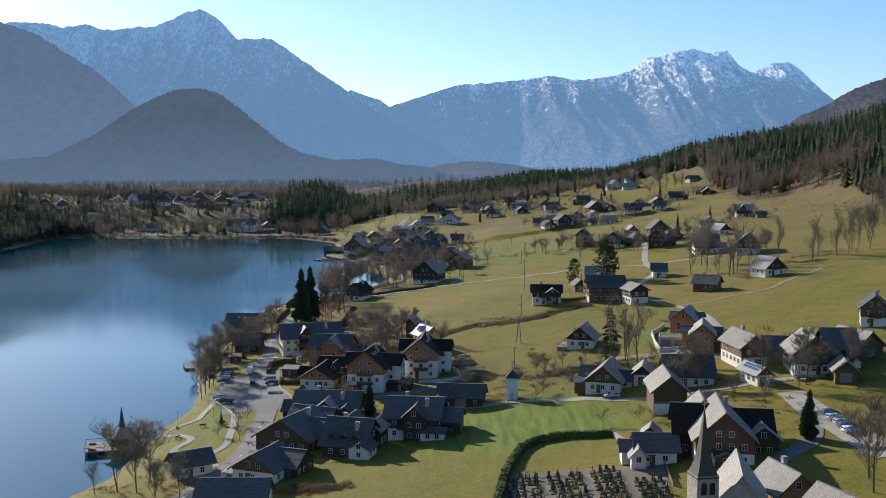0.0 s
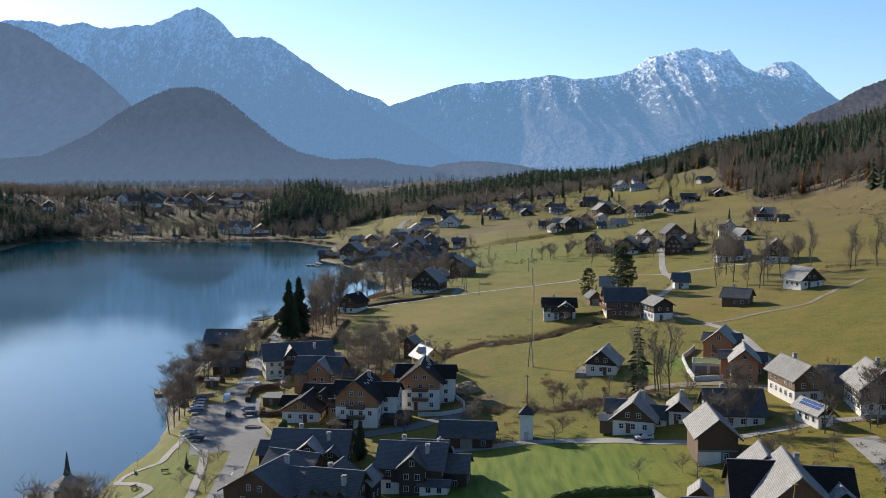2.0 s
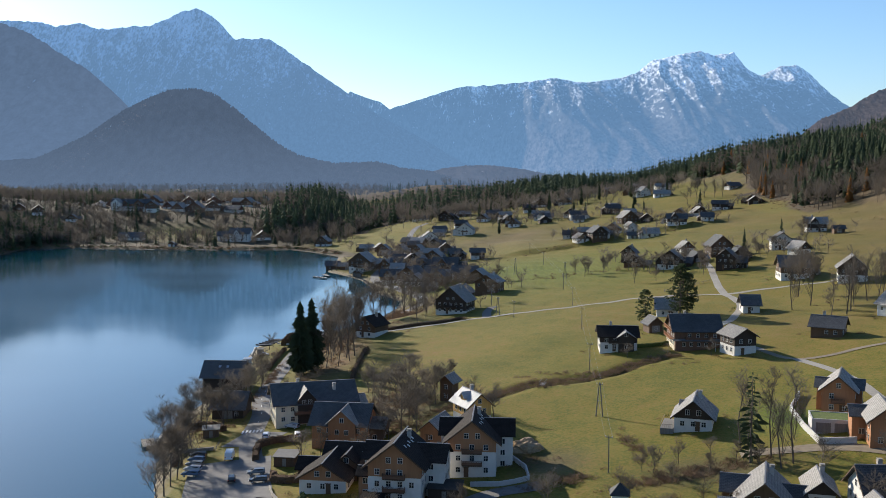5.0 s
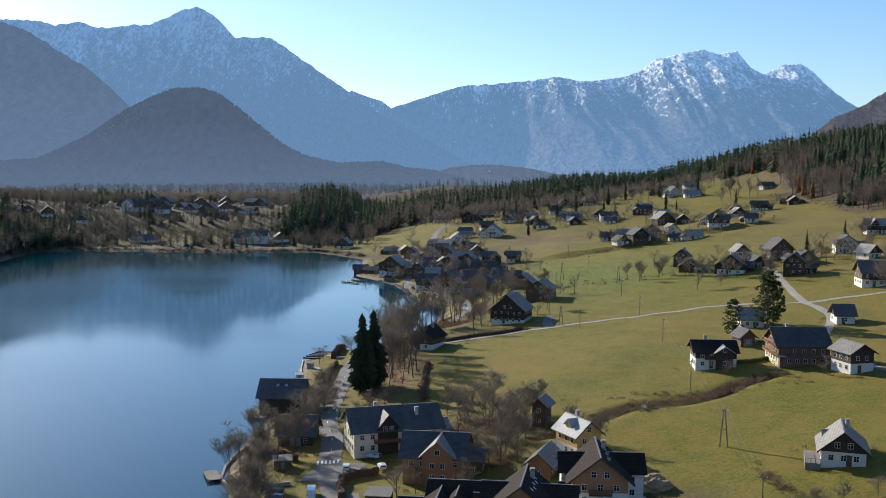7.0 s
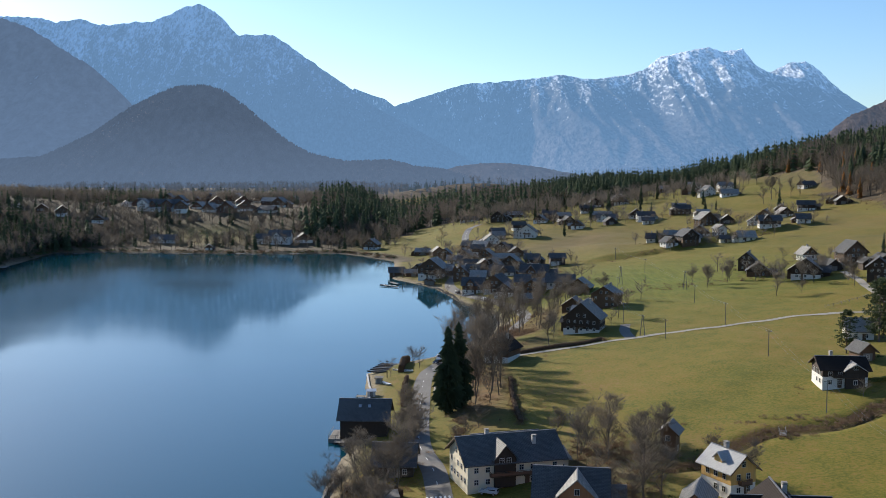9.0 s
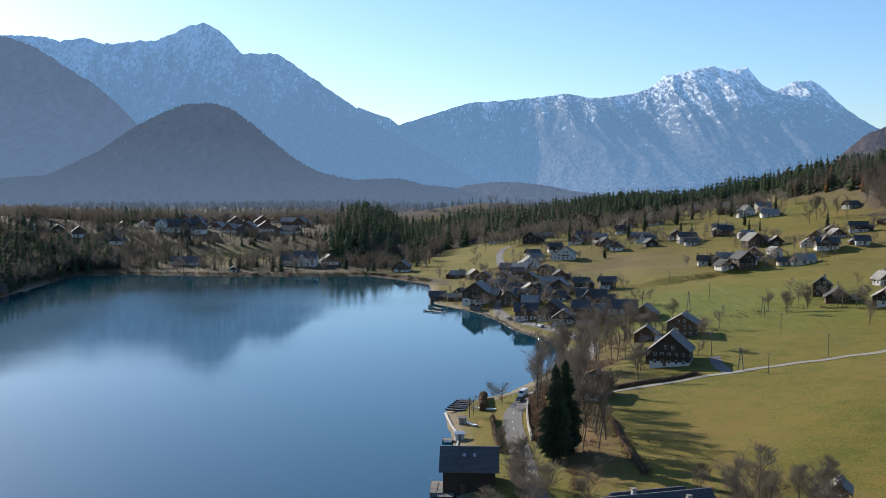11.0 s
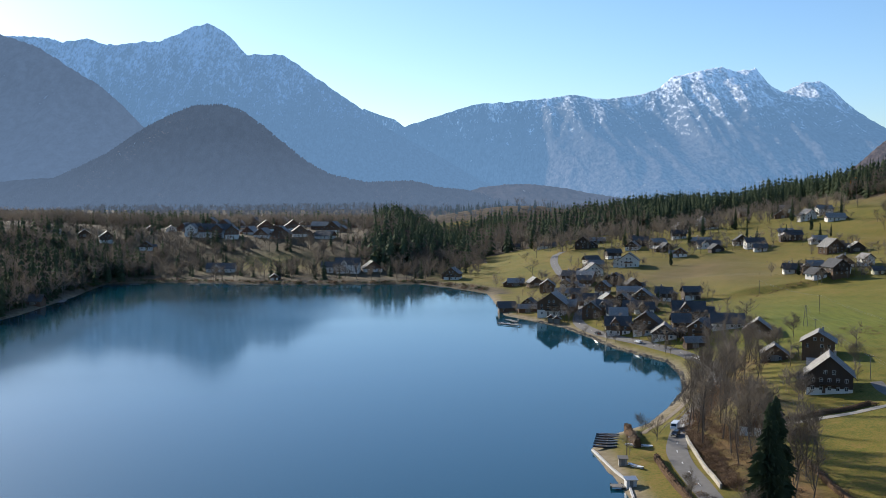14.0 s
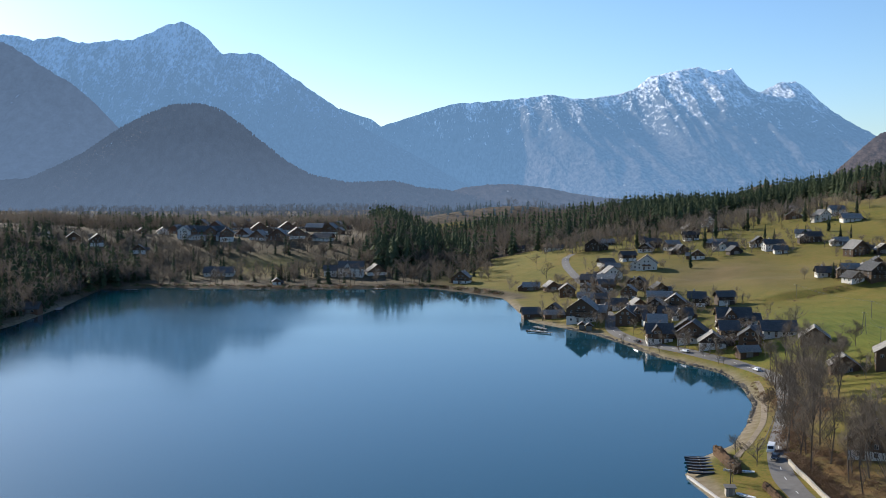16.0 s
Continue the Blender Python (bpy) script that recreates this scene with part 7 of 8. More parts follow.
for x, y, yw, c in ((-78.5, 357, 84, "black"), (-78.0, 353, 84, "blue"), (-77.5, 349, 84, "grey"), (-77.0, 345, 84, "silver"), (-76.5, 341, 84, "blue"), (-72.5, 317, 88, "silver"), (-68.5, 309.5, 84, "black"),
                    (-60.3, 339, 100, "grey"), (-58.7, 333, 100, "black"), (-65.3, 335, 10, "black"), (-57.8, 379.3, 70, "silver"), (-54.8, 370.1, 12, "white"), (-57.5, 385.8, 70, "blue"), (-63.5, 371, 5, "white")):
    car(x, y, yw, c, False, "on the lakeside car park")
for x, y, c in ((88.0, 231.8, "blue"), (87.7, 227.8, "silver"), (87.5, 223.2, "silver"), (87.4, 220.1, "blue"), (87.0, 216.9, "white")):
    car(x, y, -76, c, False, "in a row by the churchyard lane")
car(93.6, 266.7, -80, "grey", False, "beside the village lane")
car(44.9, 276.6, 95, "silver", False, "beside the village lane")
car(-58.5, 745, 18, "black", False, "on the quay road")
car(-45.0, 709, 24, "white", False, "on the quay road")
car(-29.0, 661, 10, "white", False, "on the quay road")
car(-69.6, 529.5, 150, "black", False, "on the shore road")
car(-69.7, 353.6, 5, "white", True, "on the car park drive")
car(-68.0, 537, 155, "white", True, "on the shore road")


def transformer_tower(x, y):
    root = thing("transformer_tower", x, y, ground_z(x, y), -8, "tall whitewashed transformer tower with a dark pyramid roof", "tower")
    part("shaft", boxes((-1.55, -1.55, -1.5, 1.55, 1.55, 6.6)), PLASTER, root)
    bm = bmesh.new()
    lathe(bm, [(2.75, 6.45), (2.75, 6.6), (0.06, 8.6)], 4)
    bm.transform(pose(0, 0, 0, 0, 0, 45))
    part("roof", bm, SLATE, root)
    part("door", boxes((-0.55, -1.62, 0.1, 0.55, -1.55, 2.2)), METAL, root)
    part("sign", boxes((-0.35, -1.6, 3.2, 0.35, -1.55, 3.7)), FRAME, root)
    for k in (-1, 1):
        part("insulator", boxes((k * 0.6 - 0.06, -2.0, 5.7, k * 0.6 + 0.06, -1.55, 5.85)), METAL, root)


transformer_tower(18.5, 291.6)
WIRE = material("bare_wire", (0.20, 0.20, 0.20), 0.5, 0.05, 1, metal=0.6)


def power_pole(x, y, h, frame_=False):
    root = thing("power_pole", x, y, ground_z(x, y), -35, "weathered A-frame timber power pole in the meadow" if frame_ else "slim weathered timber power pole in the meadow", "pole", "power poles")
    if frame_:
        for s in (-1, 1):
            bm = bmesh.new()
            tube(bm, ((s * 1.0, 0, -0.4), (s * 0.12, 0, h)), (0.17, 0.12), 6)
            part("leg", bm, GREYWOOD, root)
        part("brace", boxes((-0.62, -0.08, h * 0.45, 0.62, 0.08, h * 0.45 + 0.16)), GREYWOOD, root)
    else:
        bm = bmesh.new()
        tube(bm, ((0, 0, -0.4), (0, 0, h)), (0.15, 0.10), 6)
        part("mast", bm, GREYWOOD, root)
    part("crossarm", boxes((-0.9, -0.07, h - 0.55, 0.9, 0.07, h - 0.42)), GREYWOOD, root)
    for s in (-0.8, 0, 0.8):
        bm = bmesh.new()
        lathe(bm, [(0.05, h - 0.42), (0.09, h - 0.36), (0.09, h - 0.22), (0.03, h - 0.16)], 6, (s, 0))
        part("insulator", bm, FRAME, root)
    return Vector((x, y, ground_z(x, y) + h - 0.25))


def wires(a, b):
    for off in (-0.8, 0.8):
        bm = bmesh.new()
        side = Vector((b.y - a.y, a.x - b.x, 0)).normalized() * off
        pts = [a.lerp(b, k / 10) + side - Vector((0, 0, 1.3 * 4 * (k / 10) * (1 - k / 10))) for k in range(11)]
        tube(bm, pts, [0.022] * 11, 3)
        me = bpy.data.meshes.new("power_line")
        bm.to_mesh(me)
        bm.free()
        me.materials.append(WIRE)
        tagged(new("power_line", me), "thin sagging power line between meadow poles", "power line", "power lines")


line = [power_pole(20.9, 320.3, 8.5), power_pole(25.3, 363.4, 9.0, True), power_pole(29.9, 414.5, 8.5), power_pole(36.1, 480.4, 8.5), power_pole(40.9, 547, 8.5), power_pole(43.5, 605, 8.0), power_pole(44.5, 720, 8.0), power_pole(43.3, 808, 8.0)]
for a, b in zip(line, line[1:]):
    wires(a, b)
line = [power_pole(7.5, 538.7, 8.0, True), power_pole(6.2, 572, 8.5), power_pole(18.3, 655, 8.5), power_pole(24.9, 684.4, 9.5, True)]
for a, b in zip(line, line[1:]):
    wires(a, b)
power_pole(48.8, 645, 9.0, True)
power_pole(13.8, 528.4, 7.5)


def pavilion(x, y):
    root = thing("lake_pavilion", x, y, 0, 18, "timber pavilion with a shingled spire on a lake deck", "pavilion")
    part("deck", boxes((-9.5, -4.5, 0.9, 5.5, 4.8, 1.25)), GREYWOOD, root)
    for i in range(6):
        for j in range(3):
            bm = bmesh.new()
            tube(bm, ((-9.0 + i * 2.8, -4.0 + j * 4.1, -3.5), (-9.0 + i * 2.8, -4.0 + j * 4.1, 0.95)), (0.16, 0.16), 6)
            part("pile", bm, DARKWOOD, root)
    for s in range(6):
        a = radians(60 * s + 30)
        bm = boxes((-0.12, -0.12, 1.25, 0.12, 0.12, 4.1), m=pose(3.1 * math.cos(a), 3.1 * math.sin(a), 0))
        part("post", bm, DARKWOOD, root)
    bm = bmesh.new()
    lathe(bm, [(2.95, 1.25), (2.95, 3.6)], 6)
    part("wall", bm, BROWNWOOD, root)
    bm = bmesh.new()
    lathe(bm, [(4.6, 3.75), (4.6, 3.92), (2.4, 5.2), (1.0, 6.2), (0.8, 6.3)], 6)
    part("roof", bm, SHINGLE, root)
    bm = bmesh.new()
    lathe(bm, [(0.95, 6.2), (0.6, 7.6), (0.06, 11.6)], 6)
    part("spire", bm, LEAD, root)
    bm = boxes((-9.5, -4.5, 2.15, -2.8, -4.4, 2.27), (-9.5, -4.5, 2.15, -9.4, 4.8, 2.27), (-9.5, 4.7, 2.15, -2.8, 4.8, 2.27))
    part("handrail", bm, BROWNWOOD, root)
    for k in range(8):
        part("baluster", boxes((-9.48 + k * 0.95, -4.48, 1.25, -9.4 + k * 0.95, -4.42, 2.15)), BROWNWOOD, root)
        part("baluster", boxes((-9.48, -4.48 + k * 1.3, 1.25, -9.42, -4.4 + k * 1.3, 2.15)), BROWNWOOD, root)
    part("bench", boxes((-8.6, -3.4, 1.25, -6.8, -2.7, 1.7), (-8.6, 2.4, 1.25, -6.8, 3.1, 1.7)), REDWOOD, root)


pavilion(-87.5, 268)


def church(x, y):
    """Stone church: only the tower with its spire and the nave roof rise into view."""
    z = ground_z(x, y)
    root = thing("church", x, y, z, 12, "small rubble-stone church with a slender dark shingled spire", "church")
    part("tower", boxes((-1.95, -1.95, -1, 1.95, 1.95, 12.0)), STONE, root)
    bm = bmesh.new()
    lathe(bm, [(2.8, 11.5), (2.8, 11.7), (2.2, 12.7), (1.55, 14.2), (0.75, 18.4), (0.10, 22.8)], 4)
    bm.transform(pose(0, 0, 0, 0, 0, 45))
    part("spire", bm, LEAD, root)
    bm = bmesh.new()
    tube(bm, ((0, 0, 22.6), (0, 0, 24.4)), (0.05, 0.04), 6)
    box(bm, -0.4, -0.04, 23.7, 0.4, 0.04, 23.8)
    part("cross", bm, GOLD, root)
    for k in (-0.75, 0.75):
        bm = bmesh.new()
        lathe(bm, [(0.48, -0.06), (0.48, 0.06)], 14)
        bm.transform(pose(k, -1.98, 10.4, 90, 0, 0))
        box(bm, k - 0.48, -2.03, 8.8, k + 0.48, -1.93, 10.4)
        part("belfry_opening", bm, GLASS, root)
    me = gable_prism(9.0, 16.0, -1, 6.0, 6.2)
    me.transform(pose(8.5, 3.5, 0, 0, 0, -24))
    nave = part("nave", me, STONE, root)
    me = roof_mesh(9.0, 16.0, 6.03, 6.2, 0.5, 0.3)
    me.transform(pose(8.5, 3.5, 0, 0, 0, -24))
    part("nave_roof", me, SHINGLE, root)


church(42.9, 168.5)

# churchyard: rows of small graves, wall and hedge
gr = random.Random(21)


def grave_meshes():
    out = []
    for k in range(5):
        h = 0.75 + 0.14 * k
        if k % 2:
            bm = bmesh.new()
            box(bm, -0.045, -0.04, 0.0, 0.045, 0.04, h + 0.55)
            box(bm, -0.28, -0.035, h * 0.9, 0.28, 0.035, h * 0.9 + 0.09)
        else:
            bm = boxes((-0.30, -0.08, 0, 0.30, 0.08, h))
            bmesh.ops.bevel(bm, geom=list(bm.edges), offset=0.06, segments=2, affect="EDGES")
        me = bpy.data.meshes.new("headstone")
        bm.to_mesh(me)
        bm.free()
        me.materials.append(GRANITE if k != 3 else GOLD)
        out.append(me)
    rows = []
    for mt in (SOIL, SOIL, HEDGE, BEECH):                # bare, evergreen and heather beds
        bm = boxes((-0.5, -1.7, -0.1, 0.5, -0.12, 0.16))
        bmesh.ops.bevel(bm, geom=list(bm.edges), offset=0.05, segments=1, affect="EDGES")
        me = bpy.data.meshes.new("grave_bed")
        bm.to_mesh(me)
        bm.free()
        me.materials.append(mt)
        rows.append(me)
    return out, rows


stones, beds_ = grave_meshes()
shrubs = []
for row in range(21):
    for col in range(11):
        x, y = 12.4 + row * 1.5 + gr.uniform(-0.18, 0.18), 191.0 + col * 2.25 + gr.uniform(-0.25, 0.25) - row * 0.15
        if gr.random() < 0.06 or (row > 15 and col > 6) or row in (5, 11, 16) or row == 8 and col > 7:
            continue
        g = thing("grave", x, y, ground_z(x, y) + 0.06, gr.uniform(-8, 8) - 10, "planted grave with a small headstone or iron cross", "grave", "graves")
        part("headstone", gr.choice(stones), None, g)
        part("bed", gr.choice(beds_), None, g)
        for k in range(gr.choice((1, 2, 2, 3))):
            shrubs.append((x + gr.uniform(-0.4, 0.4), y - gr.uniform(0.3, 1.5)))


def hedge(name, label, pts, width, height, mat, seed):
    """A clipped hedge of uneven surface along a line."""
    rng = random.Random(seed)
    bm = bmesh.new()
    P = [Vector((x, y, 0)) for x, y in pts]
    line = []
    for a, b in zip(P, P[1:]):
        k = max(1, int((b - a).length / 0.8))
        line += [a.lerp(b, i / k) for i in range(k)]
    line.append(P[-1])
    prev = None
    for i, p in enumerate(line):
        d = (line[min(i + 1, len(line) - 1)] - line[max(i - 1, 0)]).normalized()
        s = Vector((d.y, -d.x, 0))
        z = ground_z(p.x, p.y)
        row = []
        for f, h in ((-0.5, -0.2), (-0.52, 0.5), (-0.42, 0.92), (0.0, 1.0), (0.42, 0.92), (0.52, 0.5), (0.5, -0.2)):
            q = p + s * f * width + Vector((rng.uniform(-1, 1), rng.uniform(-1, 1), rng.uniform(-1, 1))) * 0.07 * width
            row.append(bm.verts.new((q.x, q.y, z + h * height + (0 if h < 0 else rng.uniform(-0.12, 0.12) * height))))
        if prev:
            for a in range(6):
                bm.faces.new((prev[a], prev[a + 1], row[a + 1], row[a]))
        else:
            bm.faces.new(row)
        for k in range(34):                              # leaves and twig ends that stand proud
            c = row[rng.randint(1, 5)].co.lerp(row[rng.randint(1, 5)].co, 0.35 * rng.random()) + d * rng.uniform(-0.5, 0.5)
            o = Vector((rng.gauss(0, 1), rng.gauss(0, 1), rng.gauss(0.3, 0.8))).normalized()
            w = o.orthogonal().normalized() * 0.07
            bm.faces.new([bm.verts.new(q) for q in (c - w, c + w, c + o * rng.uniform(0.18, 0.42))])
        prev = row
    bm.faces.new(prev[::-1])
    me = bpy.data.meshes.new(name)
    bm.to_mesh(me)
    bm.free()
    me.materials.append(mat)
    tagged(new(name, me), label, "hedge", "hedges")


hedge("hedge", "dense clipped evergreen hedge round the churchyard lawn", [(9.5, 196), (10.4, 202), (12.2, 214), (14, 223), (17.3, 234), (21, 239.5), (28, 241.5), (39, 239.5)], 1.8, 1.7, HEDGE, 1)
hedge("hedge", "rust-brown beech hedge beside the shore road", [(-80, 508), (-80.5, 495), (-80.5, 483), (-80, 468)], 1.3, 1.6, BEECH, 2)
hedge("hedge", "dark shrubby hedge along the meadow road", [(-40, 530), (-33, 532.5), (-19, 535), (-8, 539)], 1.5, 1.2, BEECH, 3)
hedge("hedge", "high brown beech hedge between car park and inn forecourt", [(-62.6, 350.5), (-63.6, 357), (-63.6, 362), (-60, 365), (-55.5, 366.5)], 1.5, 1.7, BEECH, 4)
hedge("hedge", "clipped brown hedge beside the inn garden", [(-55.8, 337.5), (-55, 333), (-51.5, 331.2), (-48, 331.5)], 1.7, 1.6, BEECH, 7)
hedge("hedge", "tall dark hedge on the lakeside terrace", [(-90.5, 388), (-86, 389), (-80, 386.5), (-77.5, 382.5)], 1.7, 1.8, BEECH, 8)
hedge("hedge", "tall brown hedge beside the boats on the shore", [(-81.0, 545), (-82.4, 534), (-82.6, 521)], 2.0, 2.6, BEECH, 9)
hedge("hedge", "dark thuja hedge beside the orange house", [(-45.6, 309), (-45.2, 312.5)], 1.5, 3.4, HEDGE, 10)
hedge("hedge", "low brown hedge along the meadow boundary", [(-46.2, 436), (-46.6, 452), (-46.4, 470), (-45.4, 490)], 1.3, 1.1, BEECH, 11)
hedge("hedge", "low clipped hedge in a farm garden", [(47, 437), (58, 440), (66, 442)], 1.2, 1.1, HEDGE, 5)
hedge("hedge", "clipped hedge beside the lake promenade", [(-83, 352), (-87, 364), (-92, 372)], 1.6, 1.5, BEECH, 6)


def wall_line(name, label, pts, width, height, mat):
    bm = bmesh.new()
    for (ax, ay), (bx, by) in zip(pts, pts[1:]):
        d = Vector((bx - ax, by - ay, 0))
        k = max(1, int(d.length / 3))
        for i in range(k):
            p, q = Vector((ax, ay, 0)) + d * i / k, Vector((ax, ay, 0)) + d * (i + 1) / k
            s = Vector((d.y, -d.x, 0)).normalized() * width / 2
            z0, z1 = ground_z(p.x, p.y), ground_z(q.x, q.y)
            vs = [bm.verts.new(c) for c in ((*(p - s).xy, z0 - 0.8), (*(p + s).xy, z0 - 0.8), (*(q + s).xy, z1 - 0.8), (*(q - s).xy, z1 - 0.8), (*(p - s).xy, z0 + height), (*(p + s).xy, z0 + height), (*(q + s).xy, z1 + height), (*(q - s).xy, z1 + height))]
            for f in ((3, 2, 1, 0), (4, 5, 6, 7), (0, 1, 5, 4), (1, 2, 6, 5), (2, 3, 7, 6), (3, 0, 4, 7)):
                bm.faces.new([vs[a] for a in f])
    me = bpy.data.meshes.new(name)
    bm.to_mesh(me)
    bm.free()
    me.materials.append(mat)
    tagged(new(name, me), label, "wall", kind="structure")


OLDWALL = material("weathered_lime_wall", (0.36, 0.32, 0.26), 0.95, 0.4, 1.2, 0.03)
wall_line("trim_terrace_wall", "curved rubble quay wall round the lakeside terrace", [(-76, 363.5), (-83, 362.5), (-90, 366), (-94.5, 374), (-95.5, 384), (-94.5, 393), (-92.5, 400)], 0.6, 0.9, STONE)
wall_line("trim_inn_retaining_wall", "white-capped concrete retaining wall beside the orange inn", [(-9.5, 321.5), (-3, 320.6), (3.6, 322.2), (3.4, 329), (0.8, 336.5)], 0.35, 1.1, CONCRETE)
wall_line("trim_lot_wall", "low rendered wall between car park and inn garden", [(-55.2, 328), (-53.5, 322), (-51.3, 317), (-48.2, 310)], 0.3, 0.8, OLDWALL)
wall_line("trim_road_wall", "pale rendered retaining wall beside the shore road", [(-67.5, 525), (-69, 511), (-70, 494), (-70.5, 478)], 0.5, 1.3, OLDWALL)
wall_line("trim_shore_kerb", "low pale concrete edge along the shore lawn", [(-95, 525), (-93, 505), (-91, 492), (-92, 478)], 0.5, 0.5, CONCRETE)
wall_line("trim_garage_wall", "pale concrete garden wall of the timber houses", [(77, 362), (70, 348), (68, 332), (67, 320), (74, 317)], 0.35, 1.5, CONCRETE)
wall_line("trim_churchyard_wall", "low rubble churchyard wall", [(39, 242), (41, 226), (40, 222)], 0.5, 1.2, STONE)
wall_line("trim_car_park_kerb", "white kerb along the park lawn", [(-76, 322), (-71, 310), (-64, 296)], 0.25, 0.25, FRAME)

garage = thing("flat_garage", 73.5, 331, ground_z(73.5, 331), -14, "flat-roofed concrete garage with a turf roof", "garage")
part("wall", boxes((-4.5, -4, -2, 4.5, 4, 2.6)), CONCRETE, garage)
part("turf_roof", boxes((-4.2, -3.7, 2.6, 4.2, 3.7, 2.8)), TURF, garage)
part("parapet", boxes((-4.5, -4.0, 2.6, 4.5, -3.72, 2.95), (-4.5, 3.72, 2.6, 4.5, 4.0, 2.95), (-4.5, -3.72, 2.6, -4.22, 3.72, 2.95), (4.22, -3.72, 2.6, 4.5, 3.72, 2.95)), CONCRETE, garage)
part("garage_door", boxes((-3.6, -4.08, -0.2, -0.4, -4.0, 2.1), (0.4, -4.08, -0.2, 3.6, -4.0, 2.1)), GREYWOOD, garage)


def earth_mound(x, y, r, h, seed):
    bm = bmesh.new()
    bmesh.ops.create_icosphere(bm, subdivisions=4, radius=1)
    for v in bm.verts:
        k = 1 + 0.25 * noise.noise(v.co * 2.2 + Vector((seed, 0, 0))) + 0.12 * noise.noise(v.co * 7)
        v.co = Vector((v.co.x * r * k, v.co.y * r * 0.8 * k, v.co.z * h * k))
    me = bpy.data.meshes.new("earth_mound")
    bm.to_mesh(me)
    bm.free()
    me.materials.append(WOODEND)
    ob = tagged(new("earth_mound", me), "rough mound of earth and cut wood on grass", "mound")
    ob.location = (x, y, ground_z(x, y) + 0.1)


earth_mound(4.5, 343, 4.2, 2.6, 1)


def boat(x, y, yaw, mat, label, ln=5.2, z=None):
    key = ("boat", mat.name, ln)
    if key not in cache:
        bm = bmesh.new()
        rows = []
        for i in range(9):
            t = i / 8
            w = 0.75 * (math.sin(math.pi * min(1, 0.12 + 0.88 * t)) ** 0.7 if t < 1 else 0.0) + 0.02
            rows.append([bm.verts.new((sx * w * f, (t - 0.5) * ln, zz + 0.18 * (2 * t - 1) ** 2)) for sx, f, zz in ((-1, 1, 0.62), (-1, 0.75, 0.18), (0, 0, 0.0), (1, 0.75, 0.18), (1, 1, 0.62))] )
        for a, b in zip(rows, rows[1:]):
            for k in range(4):
                bm.faces.new((a[k], a[k + 1], b[k + 1], b[k]))
            bm.faces.new((a[4], a[0], b[0], b[4]))
        me = bpy.data.meshes.new("hull")
        bm.to_mesh(me)
        bm.free()
        me.materials.append(mat)
        cache[key] = me
    root = thing("boat", x, y, (ground_z(x, y) if z is None else z) + 0.02, yaw, label, "boat", "boats")
    part("hull", cache[key], None, root)
    part("seat", boxes((-0.5, -0.5, 0.6, 0.5, -0.2, 0.66)), GREYWOOD, root)
    part("gunwale", boxes((-0.78, -ln * 0.2, 0.6, -0.70, ln * 0.3, 0.68), (0.70, -ln * 0.2, 0.6, 0.78, ln * 0.3, 0.68)), BROWNWOOD, root)


for k in range(6):
    boat(-91.5 + k * 0.75, 524 + k * 3.4, 82, HULLDARK, "dark covered rowing boat pulled up on the shore", 7.0)
boat(-86.9, 502, 35, SAILWHITE, "white rowing boat lying on the shore lawn", 5.6)
boat(-82, 522, 70, SAILWHITE, "white rowing boat beside the hedge", 8.0)
for k in range(4):
    boat(-104 + 2.0 * k, 795 - 1.5 * k, 60, SAILWHITE if k % 2 else HULLDARK, "small boat moored at the village jetty", 5.2, -0.15)


def jetty(x, y, yaw, ln, w, label):
    root = thing("jetty", x, y, 0, yaw, label, "jetty", "jetties")
    for k in range(int(ln / 0.5)):
        part("plank", boxes((-w / 2, -ln / 2 + k * 0.5 + 0.02, 0.62, w / 2, -ln / 2 + k * 0.5 + 0.48, 0.72)), GREYWOOD, root)
    for sy in (-0.48, 0, 0.48):
        for sx in (-0.45, 0.45):
            bm = bmesh.new()
            tube(bm, ((sx * w, sy * ln, -3), (sx * w, sy * ln, 0.95)), (0.12, 0.12), 6)
            part("pile", bm, DARKWOOD, root)


jetty(-100, 788, 55, 14, 2.4, "grey plank jetty on piles by the hotel")
jetty(-98, 803, 20, 12, 3.0, "grey plank jetty on piles by the boat sheds")
jetty(-95.5, 437, 0, 9, 4.0, "pale plank bathing deck beside the boathouse")
jetty(-97, 376, 20, 8, 3.5, "curved plank landing stage under bare trees")
jetty(-93, 488, 85, 6, 3.0, "short plank landing with a pale hut")
jetty(-385, 898, 10, 16, 4.0, "plank jetty on the wooded bank")
for k in range(5):
    jetty(-190 - 45 * k, 1009, 90 + 10 * (k % 2), 9, 2.2, "short jetty on the far shore")

